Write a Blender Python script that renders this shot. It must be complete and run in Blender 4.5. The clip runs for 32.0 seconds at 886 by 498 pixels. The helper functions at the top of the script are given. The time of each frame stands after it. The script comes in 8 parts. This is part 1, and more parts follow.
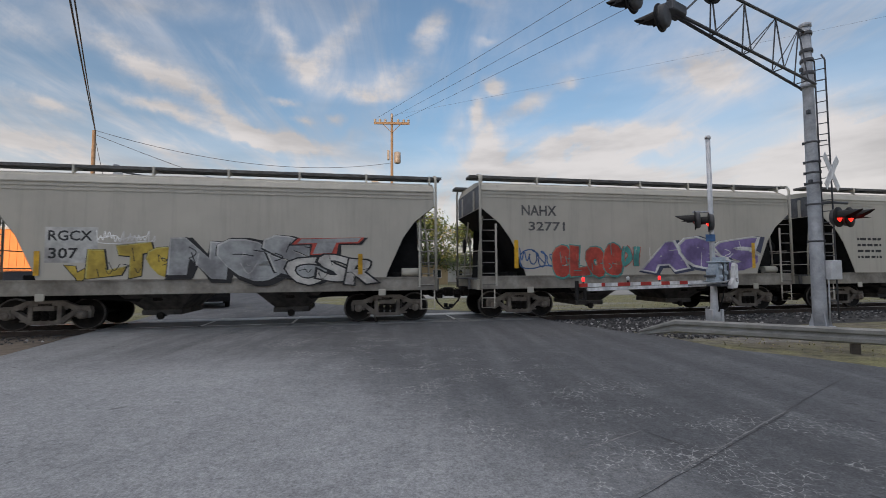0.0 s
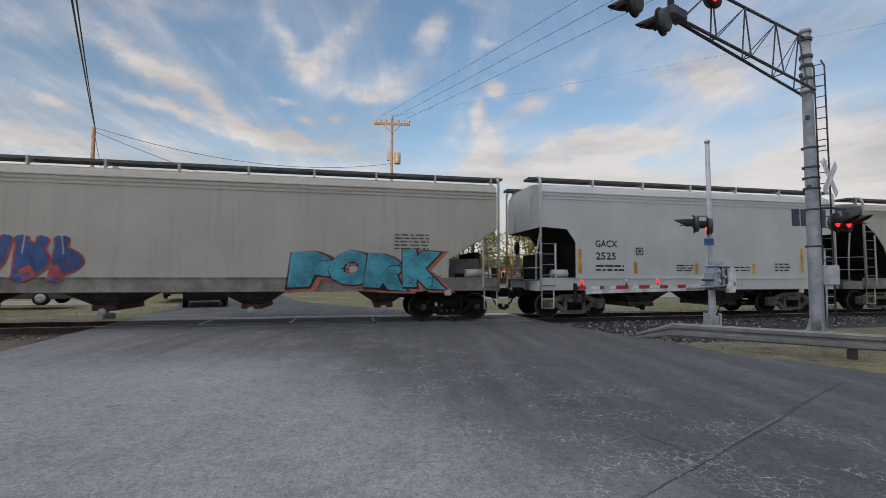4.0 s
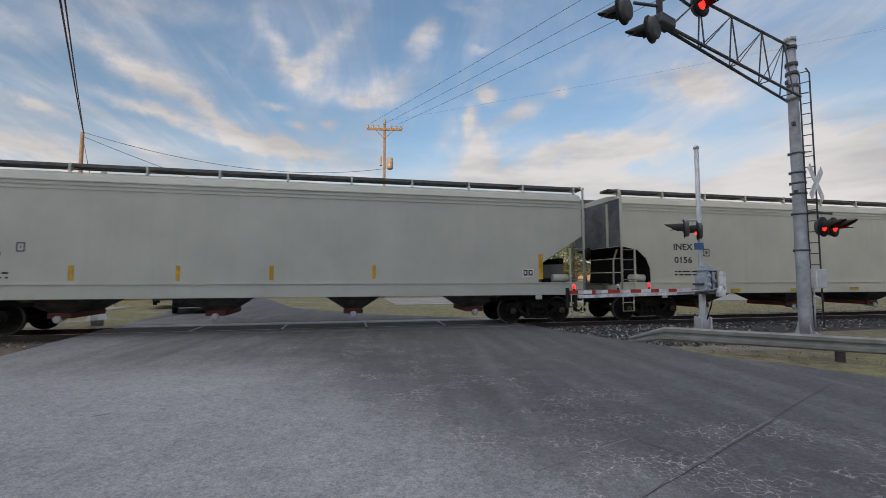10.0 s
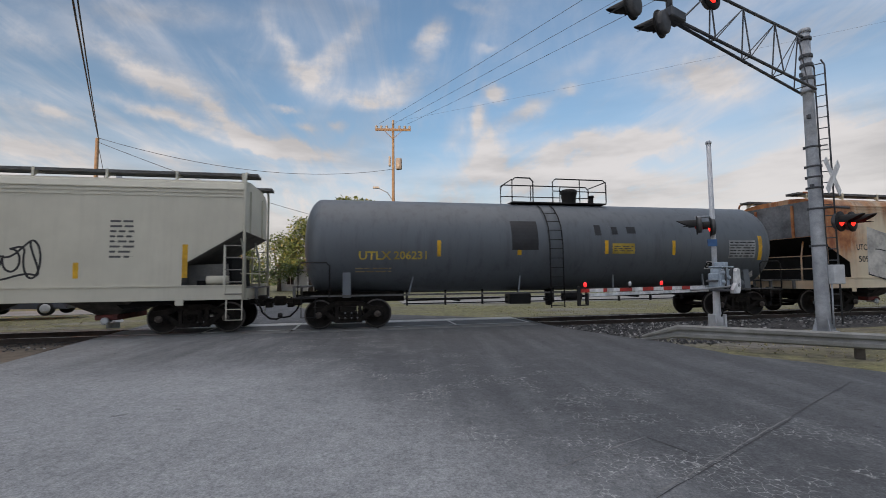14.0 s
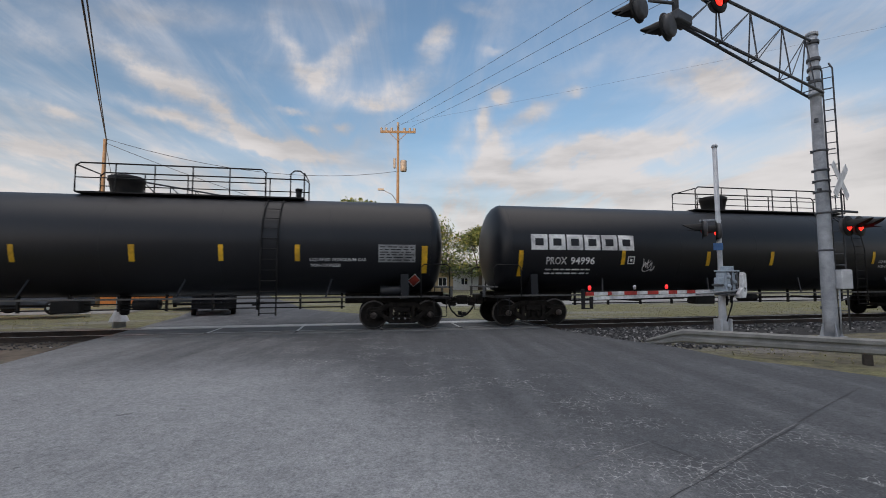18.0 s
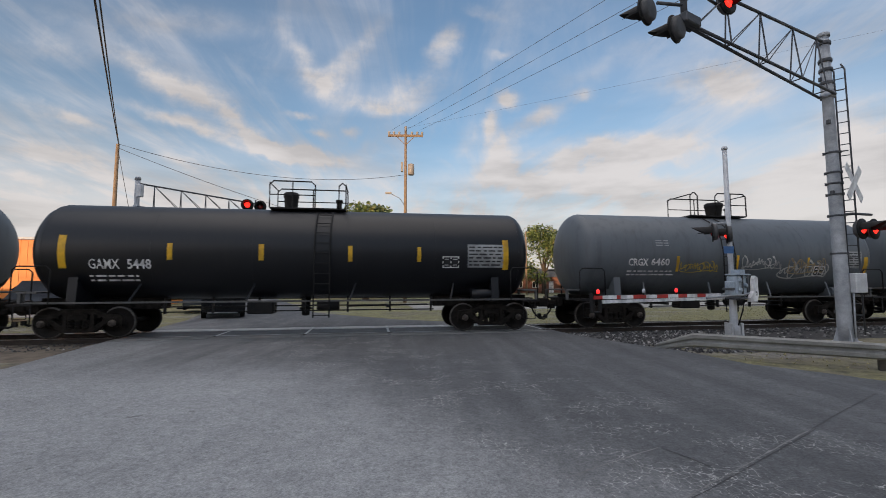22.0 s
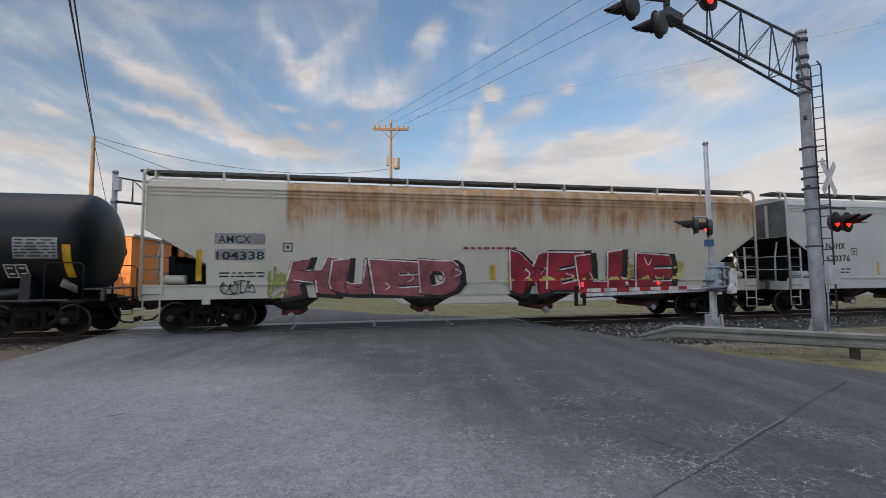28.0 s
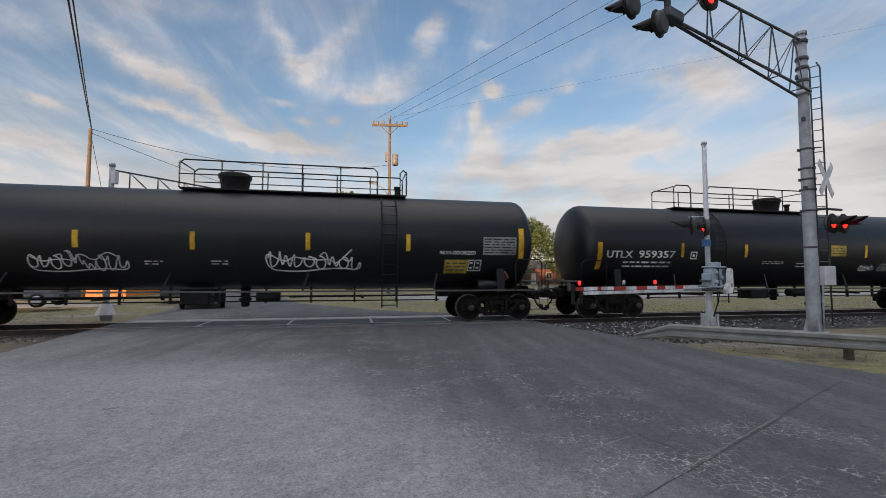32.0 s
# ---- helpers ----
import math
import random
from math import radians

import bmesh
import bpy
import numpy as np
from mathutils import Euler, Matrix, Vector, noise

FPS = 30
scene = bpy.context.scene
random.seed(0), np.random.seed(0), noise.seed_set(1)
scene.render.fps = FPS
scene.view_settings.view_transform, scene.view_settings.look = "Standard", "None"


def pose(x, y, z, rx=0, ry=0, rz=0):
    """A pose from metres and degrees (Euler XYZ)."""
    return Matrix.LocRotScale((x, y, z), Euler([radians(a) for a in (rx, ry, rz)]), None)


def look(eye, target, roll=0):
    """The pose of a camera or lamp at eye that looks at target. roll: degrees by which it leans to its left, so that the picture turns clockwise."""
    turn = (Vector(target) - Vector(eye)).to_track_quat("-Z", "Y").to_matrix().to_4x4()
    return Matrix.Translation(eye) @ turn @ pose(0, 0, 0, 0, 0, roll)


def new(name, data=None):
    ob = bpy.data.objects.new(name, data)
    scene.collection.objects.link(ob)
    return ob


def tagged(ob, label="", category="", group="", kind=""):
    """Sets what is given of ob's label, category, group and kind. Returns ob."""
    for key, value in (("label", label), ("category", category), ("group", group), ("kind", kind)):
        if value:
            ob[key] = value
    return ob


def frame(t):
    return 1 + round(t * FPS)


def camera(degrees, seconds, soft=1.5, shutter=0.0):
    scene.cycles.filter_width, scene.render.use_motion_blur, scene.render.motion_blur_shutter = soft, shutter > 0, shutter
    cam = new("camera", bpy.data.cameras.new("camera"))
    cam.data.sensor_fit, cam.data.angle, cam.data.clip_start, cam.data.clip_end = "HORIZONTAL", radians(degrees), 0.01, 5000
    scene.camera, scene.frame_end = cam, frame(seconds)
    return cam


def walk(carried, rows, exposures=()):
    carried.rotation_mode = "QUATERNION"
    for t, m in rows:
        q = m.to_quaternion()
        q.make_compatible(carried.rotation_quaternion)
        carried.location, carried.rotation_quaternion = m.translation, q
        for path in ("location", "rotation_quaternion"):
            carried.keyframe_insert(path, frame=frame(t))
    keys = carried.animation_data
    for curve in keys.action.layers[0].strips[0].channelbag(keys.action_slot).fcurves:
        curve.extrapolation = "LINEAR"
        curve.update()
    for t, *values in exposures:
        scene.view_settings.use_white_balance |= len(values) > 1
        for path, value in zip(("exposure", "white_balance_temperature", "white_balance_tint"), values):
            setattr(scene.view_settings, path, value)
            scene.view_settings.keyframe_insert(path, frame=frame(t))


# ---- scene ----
# ---------------------------------------------------------------- camera
EYE = (0.0, 0.0, 1.564)
cam = camera(91.53, 32.0, soft=0.9, shutter=0.06)
TURNS = (
    (0, 93.02, 0.42, -4.08), (0.5, 92.99, 0.39, -4.01), (1, 93.01, 0.31, -3.79), (1.5, 93.06, 0.14, -3.84),
    (2, 92.99, -0.01, -3.94), (2.5, 92.95, -0.11, -3.94), (3, 92.97, -0.15, -3.96), (3.5, 93.07, -0.14, -4.09),
    (5.5, 93.47, -0.40, -4.80), (6, 93.63, -0.28, -5.01), (6.5, 93.77, -0.28, -5.25), (7, 93.92, -0.37, -5.34),
    (7.5, 94.08, -0.45, -5.43), (8, 94.09, -0.36, -5.53), (8.5, 94.00, -0.25, -5.55), (9, 93.99, -0.16, -5.48),
    (9.5, 93.93, -0.21, -5.33), (10, 93.84, 0.03, -5.22), (10.5, 93.76, 0.10, -4.92), (11, 93.75, 0.12, -4.74),
    (11.5, 93.55, 0.10, -4.61), (12, 93.53, 0.46, -4.62), (12.5, 93.67, 0.68, -4.65), (13, 93.78, 0.71, -4.43),
    (13.5, 93.79, 0.61, -4.10), (14, 93.79, 0.60, -3.88), (14.5, 93.79, 0.50, -3.93), (16.5, 93.84, 0.24, -4.09),
    (17, 93.78, 0.39, -3.89), (17.5, 93.97, 0.33, -3.74), (18, 94.08, 0.19, -3.36), (18.5, 94.05, 0.21, -3.21),
    (19, 94.19, -0.09, -3.06), (19.5, 94.39, -0.20, -2.91), (20, 94.53, -0.18, -2.81), (20.5, 94.62, -0.14, -2.52),
    (21, 94.54, -0.02, -2.36), (21.5, 94.59, 0.17, -2.30), (22, 94.53, 0.14, -2.37), (22.5, 94.46, 0.29, -2.55),
    (23, 94.45, 0.51, -2.85), (23.5, 94.33, 0.59, -3.31), (24, 94.25, 0.62, -3.76), (24.5, 94.14, 0.59, -4.08),
    (25, 94.02, 0.62, -3.97), (25.5, 93.81, 0.61, -3.74), (27.5, 93.75, 0.54, -3.93), (28, 93.75, 0.51, -4.20),
    (28.5, 93.67, 0.38, -4.41), (29, 93.64, 0.39, -4.55), (29.5, 93.48, 0.42, -4.49), (30, 93.42, 0.43, -4.43),
    (30.5, 93.30, 0.23, -4.34), (31, 93.26, 0.23, -4.21), (31.5, 93.31, 0.03, -4.37), (32, 93.34, -0.11, -4.54))
walk(cam, [(t, pose(*EYE, rx, ry, rz)) for t, rx, ry, rz in TURNS], exposures=[(0, 0.93, 6780, 16), (32, 0.93, 6780, 16)])

# the track: a straight line past the camera
TH = 0.124457
DIST = 14.877
DIR = Vector((math.cos(TH), math.sin(TH), 0))
SIDE = Vector((-math.sin(TH), math.cos(TH), 0))
ORIGIN = SIDE * DIST


def on_track(s, off=0.0, z=0.0):
    """A place s metres along the track, off metres beyond it, z above the rails."""
    return ORIGIN + DIR * s + SIDE * off + Vector((0, 0, z))


def track_pose(s, off=0.0, z=0.0):
    p = on_track(s, off, z)
    return pose(p.x, p.y, p.z, 0, 0, math.degrees(TH))


# ---------------------------------------------------------------- materials
def nodes_of(name):
    m = bpy.data.materials.new(name)
    m.use_nodes = True
    nt = m.node_tree
    return m, nt, nt.nodes["Principled BSDF"], nt.nodes.new, nt.links.new


def ramp(N, stops):
    r = N("ShaderNodeValToRGB")
    e = r.color_ramp.elements
    e[0].position, e[0].color = stops[0][0], (*stops[0][1], 1)
    e[1].position, e[1].color = stops[-1][0], (*stops[-1][1], 1)
    for p, c in stops[1:-1]:
        x = e.new(p)
        x.color = (*c, 1)
    return r


def coords(N, Lk, scale=(1, 1, 1), kind="Object"):
    tc, mp = N("ShaderNodeTexCoord"), N("ShaderNodeMapping")
    mp.inputs["Scale"].default_value = scale
    Lk(tc.outputs[kind], mp.inputs["Vector"])
    return mp.outputs[0]


def noise_tex(N, Lk, vec, scale, detail=5.0, rough=0.6):
    n = N("ShaderNodeTexNoise")
    n.inputs["Scale"].default_value, n.inputs["Detail"].default_value, n.inputs["Roughness"].default_value = scale, detail, rough
    Lk(vec, n.inputs["Vector"])
    return n


def mixc(N, Lk, fac, a, b, mode="MIX"):
    m = N("ShaderNodeMix")
    m.data_type, m.blend_type = "RGBA", mode
    for sock, val in ((0, fac), (6, a), (7, b)):
        if isinstance(val, (int, float)):
            m.inputs[sock].default_value = val
        elif isinstance(val, tuple):
            m.inputs[sock].default_value = (*val, 1)
        else:
            Lk(val, m.inputs[sock])
    return m.outputs[2]


def bump(N, Lk, p, h, strength, dist):
    b = N("ShaderNodeBump")
    b.inputs["Strength"].default_value, b.inputs["Distance"].default_value = strength, dist
    Lk(h, b.inputs["Height"])
    Lk(b.outputs[0], p.inputs["Normal"])


# ---------------------------------------------------------------- sky and sun
SKY_STRENGTH, CLOUD_GAIN, SUN_SIDE, OVERHEAD = 0.15, 2.45, 1.45, 1.65
CLOUD_DIM, CLOUD_LIT, SKY_TINT = (0.77, 0.85, 0.965), (0.985, 0.975, 0.95), (1.07, 0.935, 0.82)
SUN_EL, SUN_AZ = radians(6.0), radians(205.0)   # azimuth clockwise from +y: low behind the camera


# soft cloud forms in the view's direction: x/y, z/y, half length, half width, lean in degrees, density
CLOUDS_A = (
    (-0.580, 0.467, 0.178, 0.034, -30, 0.80), (-0.553, 0.374, 0.189, 0.017, -19, 0.70), (-0.287, 0.303, 0.100, 0.020, -13, 1.00), (-0.402, 0.350, 0.096, 0.017, -32, 0.60),
    (-0.832, 0.390, 0.122, 0.017, -18, 0.55), (-0.864, 0.543, 0.115, 0.032, -9, 0.40), (-0.839, 0.293, 0.143, 0.028, -3, 0.50), (-0.562, 0.283, 0.075, 0.018, -20, 0.40),
    (-0.297, 0.548, 0.120, 0.023, -55, 0.45), (-0.160, 0.559, 0.125, 0.029, 54, 0.50), (-0.225, 0.474, 0.099, 0.046, -30, 0.45), (0.048, 0.574, 0.066, 0.030, 61, 0.85))
CLOUDS_B = (
    (-0.037, 0.458, 0.102, 0.038, 17, 0.70), (-0.100, 0.421, 0.079, 0.019, -4, 0.50), (0.206, 0.449, 0.035, 0.021, -19, 0.95), (0.156, 0.392, 0.045, 0.018, 79, 0.90),
    (0.281, 0.399, 0.060, 0.022, 26, 0.75), (0.190, 0.321, 0.072, 0.038, 71, 0.90), (0.093, 0.336, 0.058, 0.027, 70, 0.50), (-0.301, 0.403, 0.039, 0.011, -12, 0.80),
    (-0.249, 0.351, 0.035, 0.011, -12, 0.60), (-0.168, 0.359, 0.025, 0.012, 1, 0.65), (0.378, 0.459, 0.037, 0.017, 21, 0.75), (0.178, 0.558, 0.038, 0.013, 12, 0.55))
CLOUDS_C = (
    (0.493, 0.320, 0.253, 0.034, 4, 0.90), (0.337, 0.240, 0.296, 0.033, 0, 0.80), (0.717, 0.474, 0.169, 0.050, -7, 0.65), (0.811, 0.556, 0.148, 0.040, 21, 0.40),
    (0.444, 0.539, 0.178, 0.031, 23, 0.35), (1.083, 0.334, 0.170, 0.133, 1, 0.55), (0.145, 0.662, 0.058, 0.015, -19, 0.50), (-0.522, 0.620, 0.140, 0.033, -4, 0.40),
    (-0.795, 0.614, 0.210, 0.054, -7, 0.30), (-0.119, 0.314, 0.092, 0.027, 11, 0.30))


def make_world():
    w = bpy.data.worlds.new("sky")
    w.use_nodes = True
    scene.world = w
    nt = w.node_tree
    nt.nodes.clear()
    N, Lk = nt.nodes.new, nt.links.new

    def mth(op, a, b=0.0, clamp=False):
        n = N("ShaderNodeMath")
        n.operation, n.use_clamp = op, clamp
        for k, v in enumerate((a, b)):
            if isinstance(v, (int, float)):
                n.inputs[k].default_value = v
            else:
                Lk(v, n.inputs[k])
        return n.outputs[0]

    def band(v, a, b, c, d):
        n = N("ShaderNodeMapRange")
        n.interpolation_type = "SMOOTHSTEP"
        Lk(v, n.inputs[0])
        for k, x in enumerate((a, b, c, d)):
            n.inputs[k + 1].default_value = x
        return n.outputs[0]

    out, bg = N("ShaderNodeOutputWorld"), N("ShaderNodeBackground")
    bg.inputs["Strength"].default_value = SKY_STRENGTH
    sky = N("ShaderNodeTexSky")
    sky.sky_type, sky.sun_disc = "NISHITA", False
    sky.sun_elevation, sky.sun_rotation = SUN_EL, SUN_AZ
    sky.altitude, sky.air_density, sky.dust_density, sky.ozone_density = 200, 1.0, 0.6, 3.0
    tc, sep, com = N("ShaderNodeTexCoord"), N("ShaderNodeSeparateXYZ"), N("ShaderNodeCombineXYZ")
    Lk(tc.outputs["Generated"], sep.inputs[0])
    yy = mth("MAXIMUM", sep.outputs[1], 0.05)
    Lk(mth("DIVIDE", sep.outputs[0], yy), com.inputs[0])
    Lk(mth("DIVIDE", sep.outputs[2], yy), com.inputs[1])
    # wisps: the flat layer of cloud seen from below, drawn out along one way
    flat = N("ShaderNodeCombineXYZ")
    zz = mth("MAXIMUM", mth("ADD", sep.outputs[2], 0.12), 0.05)
    Lk(mth("DIVIDE", sep.outputs[0], zz), flat.inputs[0])
    Lk(mth("DIVIDE", sep.outputs[1], zz), flat.inputs[1])
    mp = N("ShaderNodeMapping")
    mp.inputs["Rotation"].default_value = (0, 0, radians(38))
    mp.inputs["Scale"].default_value = (2.6, 0.75, 1)
    Lk(flat.outputs[0], mp.inputs[0])
    wisp = noise_tex(N, Lk, mp.outputs[0], 1.0, 8.0, 0.62)
    wisp.inputs["Distortion"].default_value = 0.9
    veil = mth("ADD", band(wisp.outputs[0], 0.43, 0.72, 0.05, 0.45), band(sep.outputs[0], 0.1, -0.6, 0.0, 0.10))
    # puffs: the soft forms, their edges broken up
    wob = noise_tex(N, Lk, com.outputs[0], 7.0, 6.0, 0.6)
    sub, sc, add = N("ShaderNodeVectorMath"), N("ShaderNodeVectorMath"), N("ShaderNodeVectorMath")
    sub.operation, sc.operation, add.operation = "SUBTRACT", "SCALE", "ADD"
    Lk(wob.outputs[1], sub.inputs[0])
    sub.inputs[1].default_value = (0.5, 0.5, 0.5)
    Lk(sub.outputs[0], sc.inputs[0])
    sc.inputs[3].default_value = 0.085
    Lk(com.outputs[0], add.inputs[0])
    Lk(sc.outputs[0], add.inputs[1])
    total = None
    for a0, b0, l, wd, an, dn in CLOUDS_A + CLOUDS_B + CLOUDS_C:
        m = N("ShaderNodeMapping")
        m.vector_type = "TEXTURE"
        m.inputs["Location"].default_value, m.inputs["Rotation"].default_value, m.inputs["Scale"].default_value = (a0, b0, 0), (0, 0, radians(an)), (l * 1.35, wd * 1.5, 1e3)
        Lk(add.outputs[0], m.inputs[0])
        ln = N("ShaderNodeVectorMath")
        ln.operation = "LENGTH"
        Lk(m.outputs[0], ln.inputs[0])
        v = band(ln.outputs["Value"], 0.0, 1.25, dn, 0.0)
        total = v if total is None else mth("ADD", total, v)
    front = band(sep.outputs[1], 0.05, 0.3, 0.0, 1.0)
    fine = noise_tex(N, Lk, com.outputs[0], 11.0, 8.0, 0.65)
    puff = band(mth("MULTIPLY", mth("MULTIPLY", total, front), band(fine.outputs[0], 0.28, 0.66, 0.62, 1.18)), 0.0, 1.1, 0.0, 0.95)
    haze = mth("ADD", band(sep.outputs[2], 0.08, 0.36, 0.95, 0.0), mth("MULTIPLY", band(sep.outputs[0], 0.1, 0.7, 0.0, 0.24), front))
    dens = mth("ADD", mth("ADD", veil, puff), mth("MULTIPLY", haze, band(wisp.outputs[0], 0.3, 0.6, 0.78, 1.0)), True)
    dens = mth("MULTIPLY", dens, 0.93)
    # cloud filled in overhead, out of view, as extra light from above
    dens = mth("MAXIMUM", dens, band(sep.outputs[2], 0.6, 0.95, 0.0, 0.85))
    lit = ramp(N, [(0.0, CLOUD_DIM), (1.0, CLOUD_LIT)])
    Lk(dens, lit.inputs[0])
    blue = mixc(N, Lk, 1.0, sky.outputs[0], SKY_TINT, "MULTIPLY")
    cl = N("ShaderNodeVectorMath")
    cl.operation = "SCALE"
    Lk(lit.outputs[0], cl.inputs[0])
    # unseen cloud towards the sun and overhead is brightened to light train and road
    dt = N("ShaderNodeVectorMath")
    dt.operation = "DOT_PRODUCT"
    Lk(tc.outputs["Generated"], dt.inputs[0])
    dt.inputs[1].default_value = (math.sin(SUN_AZ), math.cos(SUN_AZ), 0.15)
    near_sun = band(dt.outputs["Value"], -0.1, 0.9, 0.0, SUN_SIDE)
    over = band(sep.outputs[2], 0.58, 0.97, 0.0, OVERHEAD)
    gain = mth("MULTIPLY", mth("ADD", mth("ADD", near_sun, over), 1.0), CLOUD_GAIN)
    # thicker cloud is greyer in soft streaks
    thick = noise_tex(N, Lk, coords(N, Lk, (1.0, 1.0, 4.5), "Generated"), 3.2, 6.0, 0.55)
    gain = mth("MULTIPLY", gain, band(thick.outputs[0], 0.34, 0.62, 0.74, 1.04))
    Lk(gain, cl.inputs[3])
    Lk(mixc(N, Lk, dens, blue, cl.outputs[0]), bg.inputs["Color"])
    Lk(bg.outputs[0], out.inputs["Surface"])


make_world()
sun = new("sun", bpy.data.lights.new("sun", "SUN"))
sun.data.energy, sun.data.angle, sun.data.color = 2.4, radians(0.53), (1.0, 0.72, 0.45)
sun.matrix_world = look((0, 0, 0), (-math.sin(SUN_AZ) * math.cos(SUN_EL), -math.cos(SUN_AZ) * math.cos(SUN_EL), -math.sin(SUN_EL)))


def surface(name, col, col2=None, scale=3.0, rough=0.6, metal=0.0, bumpy=0.1, grain=40.0, spread=(0.35, 0.7), kind="Object", spec=0.5):
    """A plain worn surface: two colours blotched at one scale, grained at another."""
    m, nt, p, N, Lk = nodes_of(name)
    v = coords(N, Lk, kind=kind)
    a, g = noise_tex(N, Lk, v, scale), noise_tex(N, Lk, v, grain, 3.0)
    col2 = col2 or tuple(c * 0.7 for c in col)
    r = ramp(N, [(spread[0], col2), (spread[1], col)])
    Lk(a.outputs[0], r.inputs[0])
    r2 = ramp(N, [(0.3, (0.75, 0.75, 0.75)), (0.7, (1.1, 1.1, 1.1))])
    Lk(g.outputs[0], r2.inputs[0])
    Lk(mixc(N, Lk, 0.6, r.outputs[0], r2.outputs[0], "MULTIPLY"), p.inputs["Base Color"])
    p.inputs["Roughness"].default_value, p.inputs["Metallic"].default_value = rough, metal
    p.inputs["Specular IOR Level"].default_value = spec
    bump(N, Lk, p, g.outputs[0], bumpy, 0.01)
    return m


def car_paint(name, col, dirt=(0.16, 0.13, 0.10), amount=0.35, rough=0.5, rust=0.0, spec=0.5):
    """Railcar paint: dust, vertical run-off streaks, dirt, optional rust."""
    m, nt, p, N, Lk = nodes_of(name)
    v = coords(N, Lk)
    big = noise_tex(N, Lk, v, 0.6, 4.0)
    streak = noise_tex(N, Lk, coords(N, Lk, (2.6, 2.6, 0.20)), 1.6, 6.0, 0.68)
    fine = noise_tex(N, Lk, v, 30.0, 3.0)
    r1 = ramp(N, [(0.3, tuple(c * 0.86 for c in col)), (0.75, tuple(min(1, c * 1.06) for c in col))])
    Lk(big.outputs[0], r1.inputs[0])
    r2 = ramp(N, [(0.50, (0, 0, 0)), (0.86, (amount, amount, amount))])
    Lk(streak.outputs[0], r2.inputs[0])
    c = mixc(N, Lk, r2.outputs[0], r1.outputs[0], dirt)
    if rust > 0:
        rn = noise_tex(N, Lk, coords(N, Lk, (0.9, 0.9, 0.45)), 1.1, 8.0, 0.7)
        r3 = ramp(N, [(0.62 - 0.28 * rust, (0, 0, 0)), (0.80 - 0.2 * rust, (0.9, 0.9, 0.9))])
        Lk(rn.outputs[0], r3.inputs[0])
        r4 = ramp(N, [(0.35, (0.17, 0.06, 0.025)), (0.65, (0.36, 0.17, 0.07))])
        Lk(fine.outputs[0], r4.inputs[0])
        c = mixc(N, Lk, r3.outputs[0], c, r4.outputs[0])
    Lk(c, p.inputs["Base Color"])
    p.inputs["Roughness"].default_value = rough
    p.inputs["Specular IOR Level"].default_value = spec
    bump(N, Lk, p, fine.outputs[0], 0.05, 0.004)
    return m


def stained_paint(name, col, ends, low, high, amount=1.0):
    """Pale car paint with rust run down from the roof, heavier towards one end where ends > 0."""
    m = car_paint(name, col, amount=0.16)
    nt = m.node_tree
    N, Lk, p = nt.nodes.new, nt.links.new, nt.nodes["Principled BSDF"]
    old = p.inputs["Base Color"].links[0].from_socket
    sep = N("ShaderNodeSeparateXYZ")
    Lk(coords(N, Lk), sep.inputs[0])
    run = noise_tex(N, Lk, coords(N, Lk, (1.7, 1.0, 0.16)), 1.3, 6.0, 0.7)
    blot = noise_tex(N, Lk, coords(N, Lk, (0.5, 0.5, 0.5)), 1.0, 6.0, 0.65)

    def mth(op, a, b):
        n = N("ShaderNodeMath")
        n.operation = op
        for k, v in enumerate((a, b)):
            if isinstance(v, (int, float)):
                n.inputs[k].default_value = v
            else:
                Lk(v, n.inputs[k])
        return n.outputs[0]

    def span(v, a, b, c, d):
        n = N("ShaderNodeMapRange")
        n.interpolation_type = "SMOOTHSTEP"
        Lk(v, n.inputs[0])
        for k, x in enumerate((a, b, c, d)):
            n.inputs[k + 1].default_value = x
        return n.outputs[0]
    reach = mth("ADD", sep.outputs[2], mth("MULTIPLY", mth("SUBTRACT", run.outputs[0], 0.5), 1.3 if ends > 0 else 2.4))
    f = span(reach, low, high, 0.0, 0.75)
    if ends > 0:
        f = mth("MAXIMUM", f, mth("MULTIPLY", span(mth("ADD", sep.outputs[0], mth("MULTIPLY", blot.outputs[0], 4.0)), -7.2, -4.2, 1.25, 0.0), span(sep.outputs[2], 1.6, 3.2, 0.3, 1.0)))
        f = mth("MAXIMUM", f, mth("MULTIPLY", span(blot.outputs[0], 0.57, 0.70, 0.0, 0.5), span(sep.outputs[2], 1.4, 3.6, 0.35, 1.0)))
    elif ends == 0:
        f = mth("MULTIPLY", f, span(sep.outputs[0], -6.4, -6.25, 0.06, 1.0))
    f = mth("MULTIPLY", f, span(run.outputs[0], 0.3, 0.62, 0.45, amount))
    tint = ramp(N, [(0.35, (0.24, 0.062, 0.018)), (0.65, (0.50, 0.20, 0.06))] if ends > 0 else [(0.35, (0.30, 0.12, 0.035)), (0.65, (0.52, 0.29, 0.10))])
    Lk(noise_tex(N, Lk, coords(N, Lk), 3.0, 5.0).outputs[0], tint.inputs[0])
    Lk(mixc(N, Lk, f, old, tint.outputs[0]), p.inputs["Base Color"])
    return m


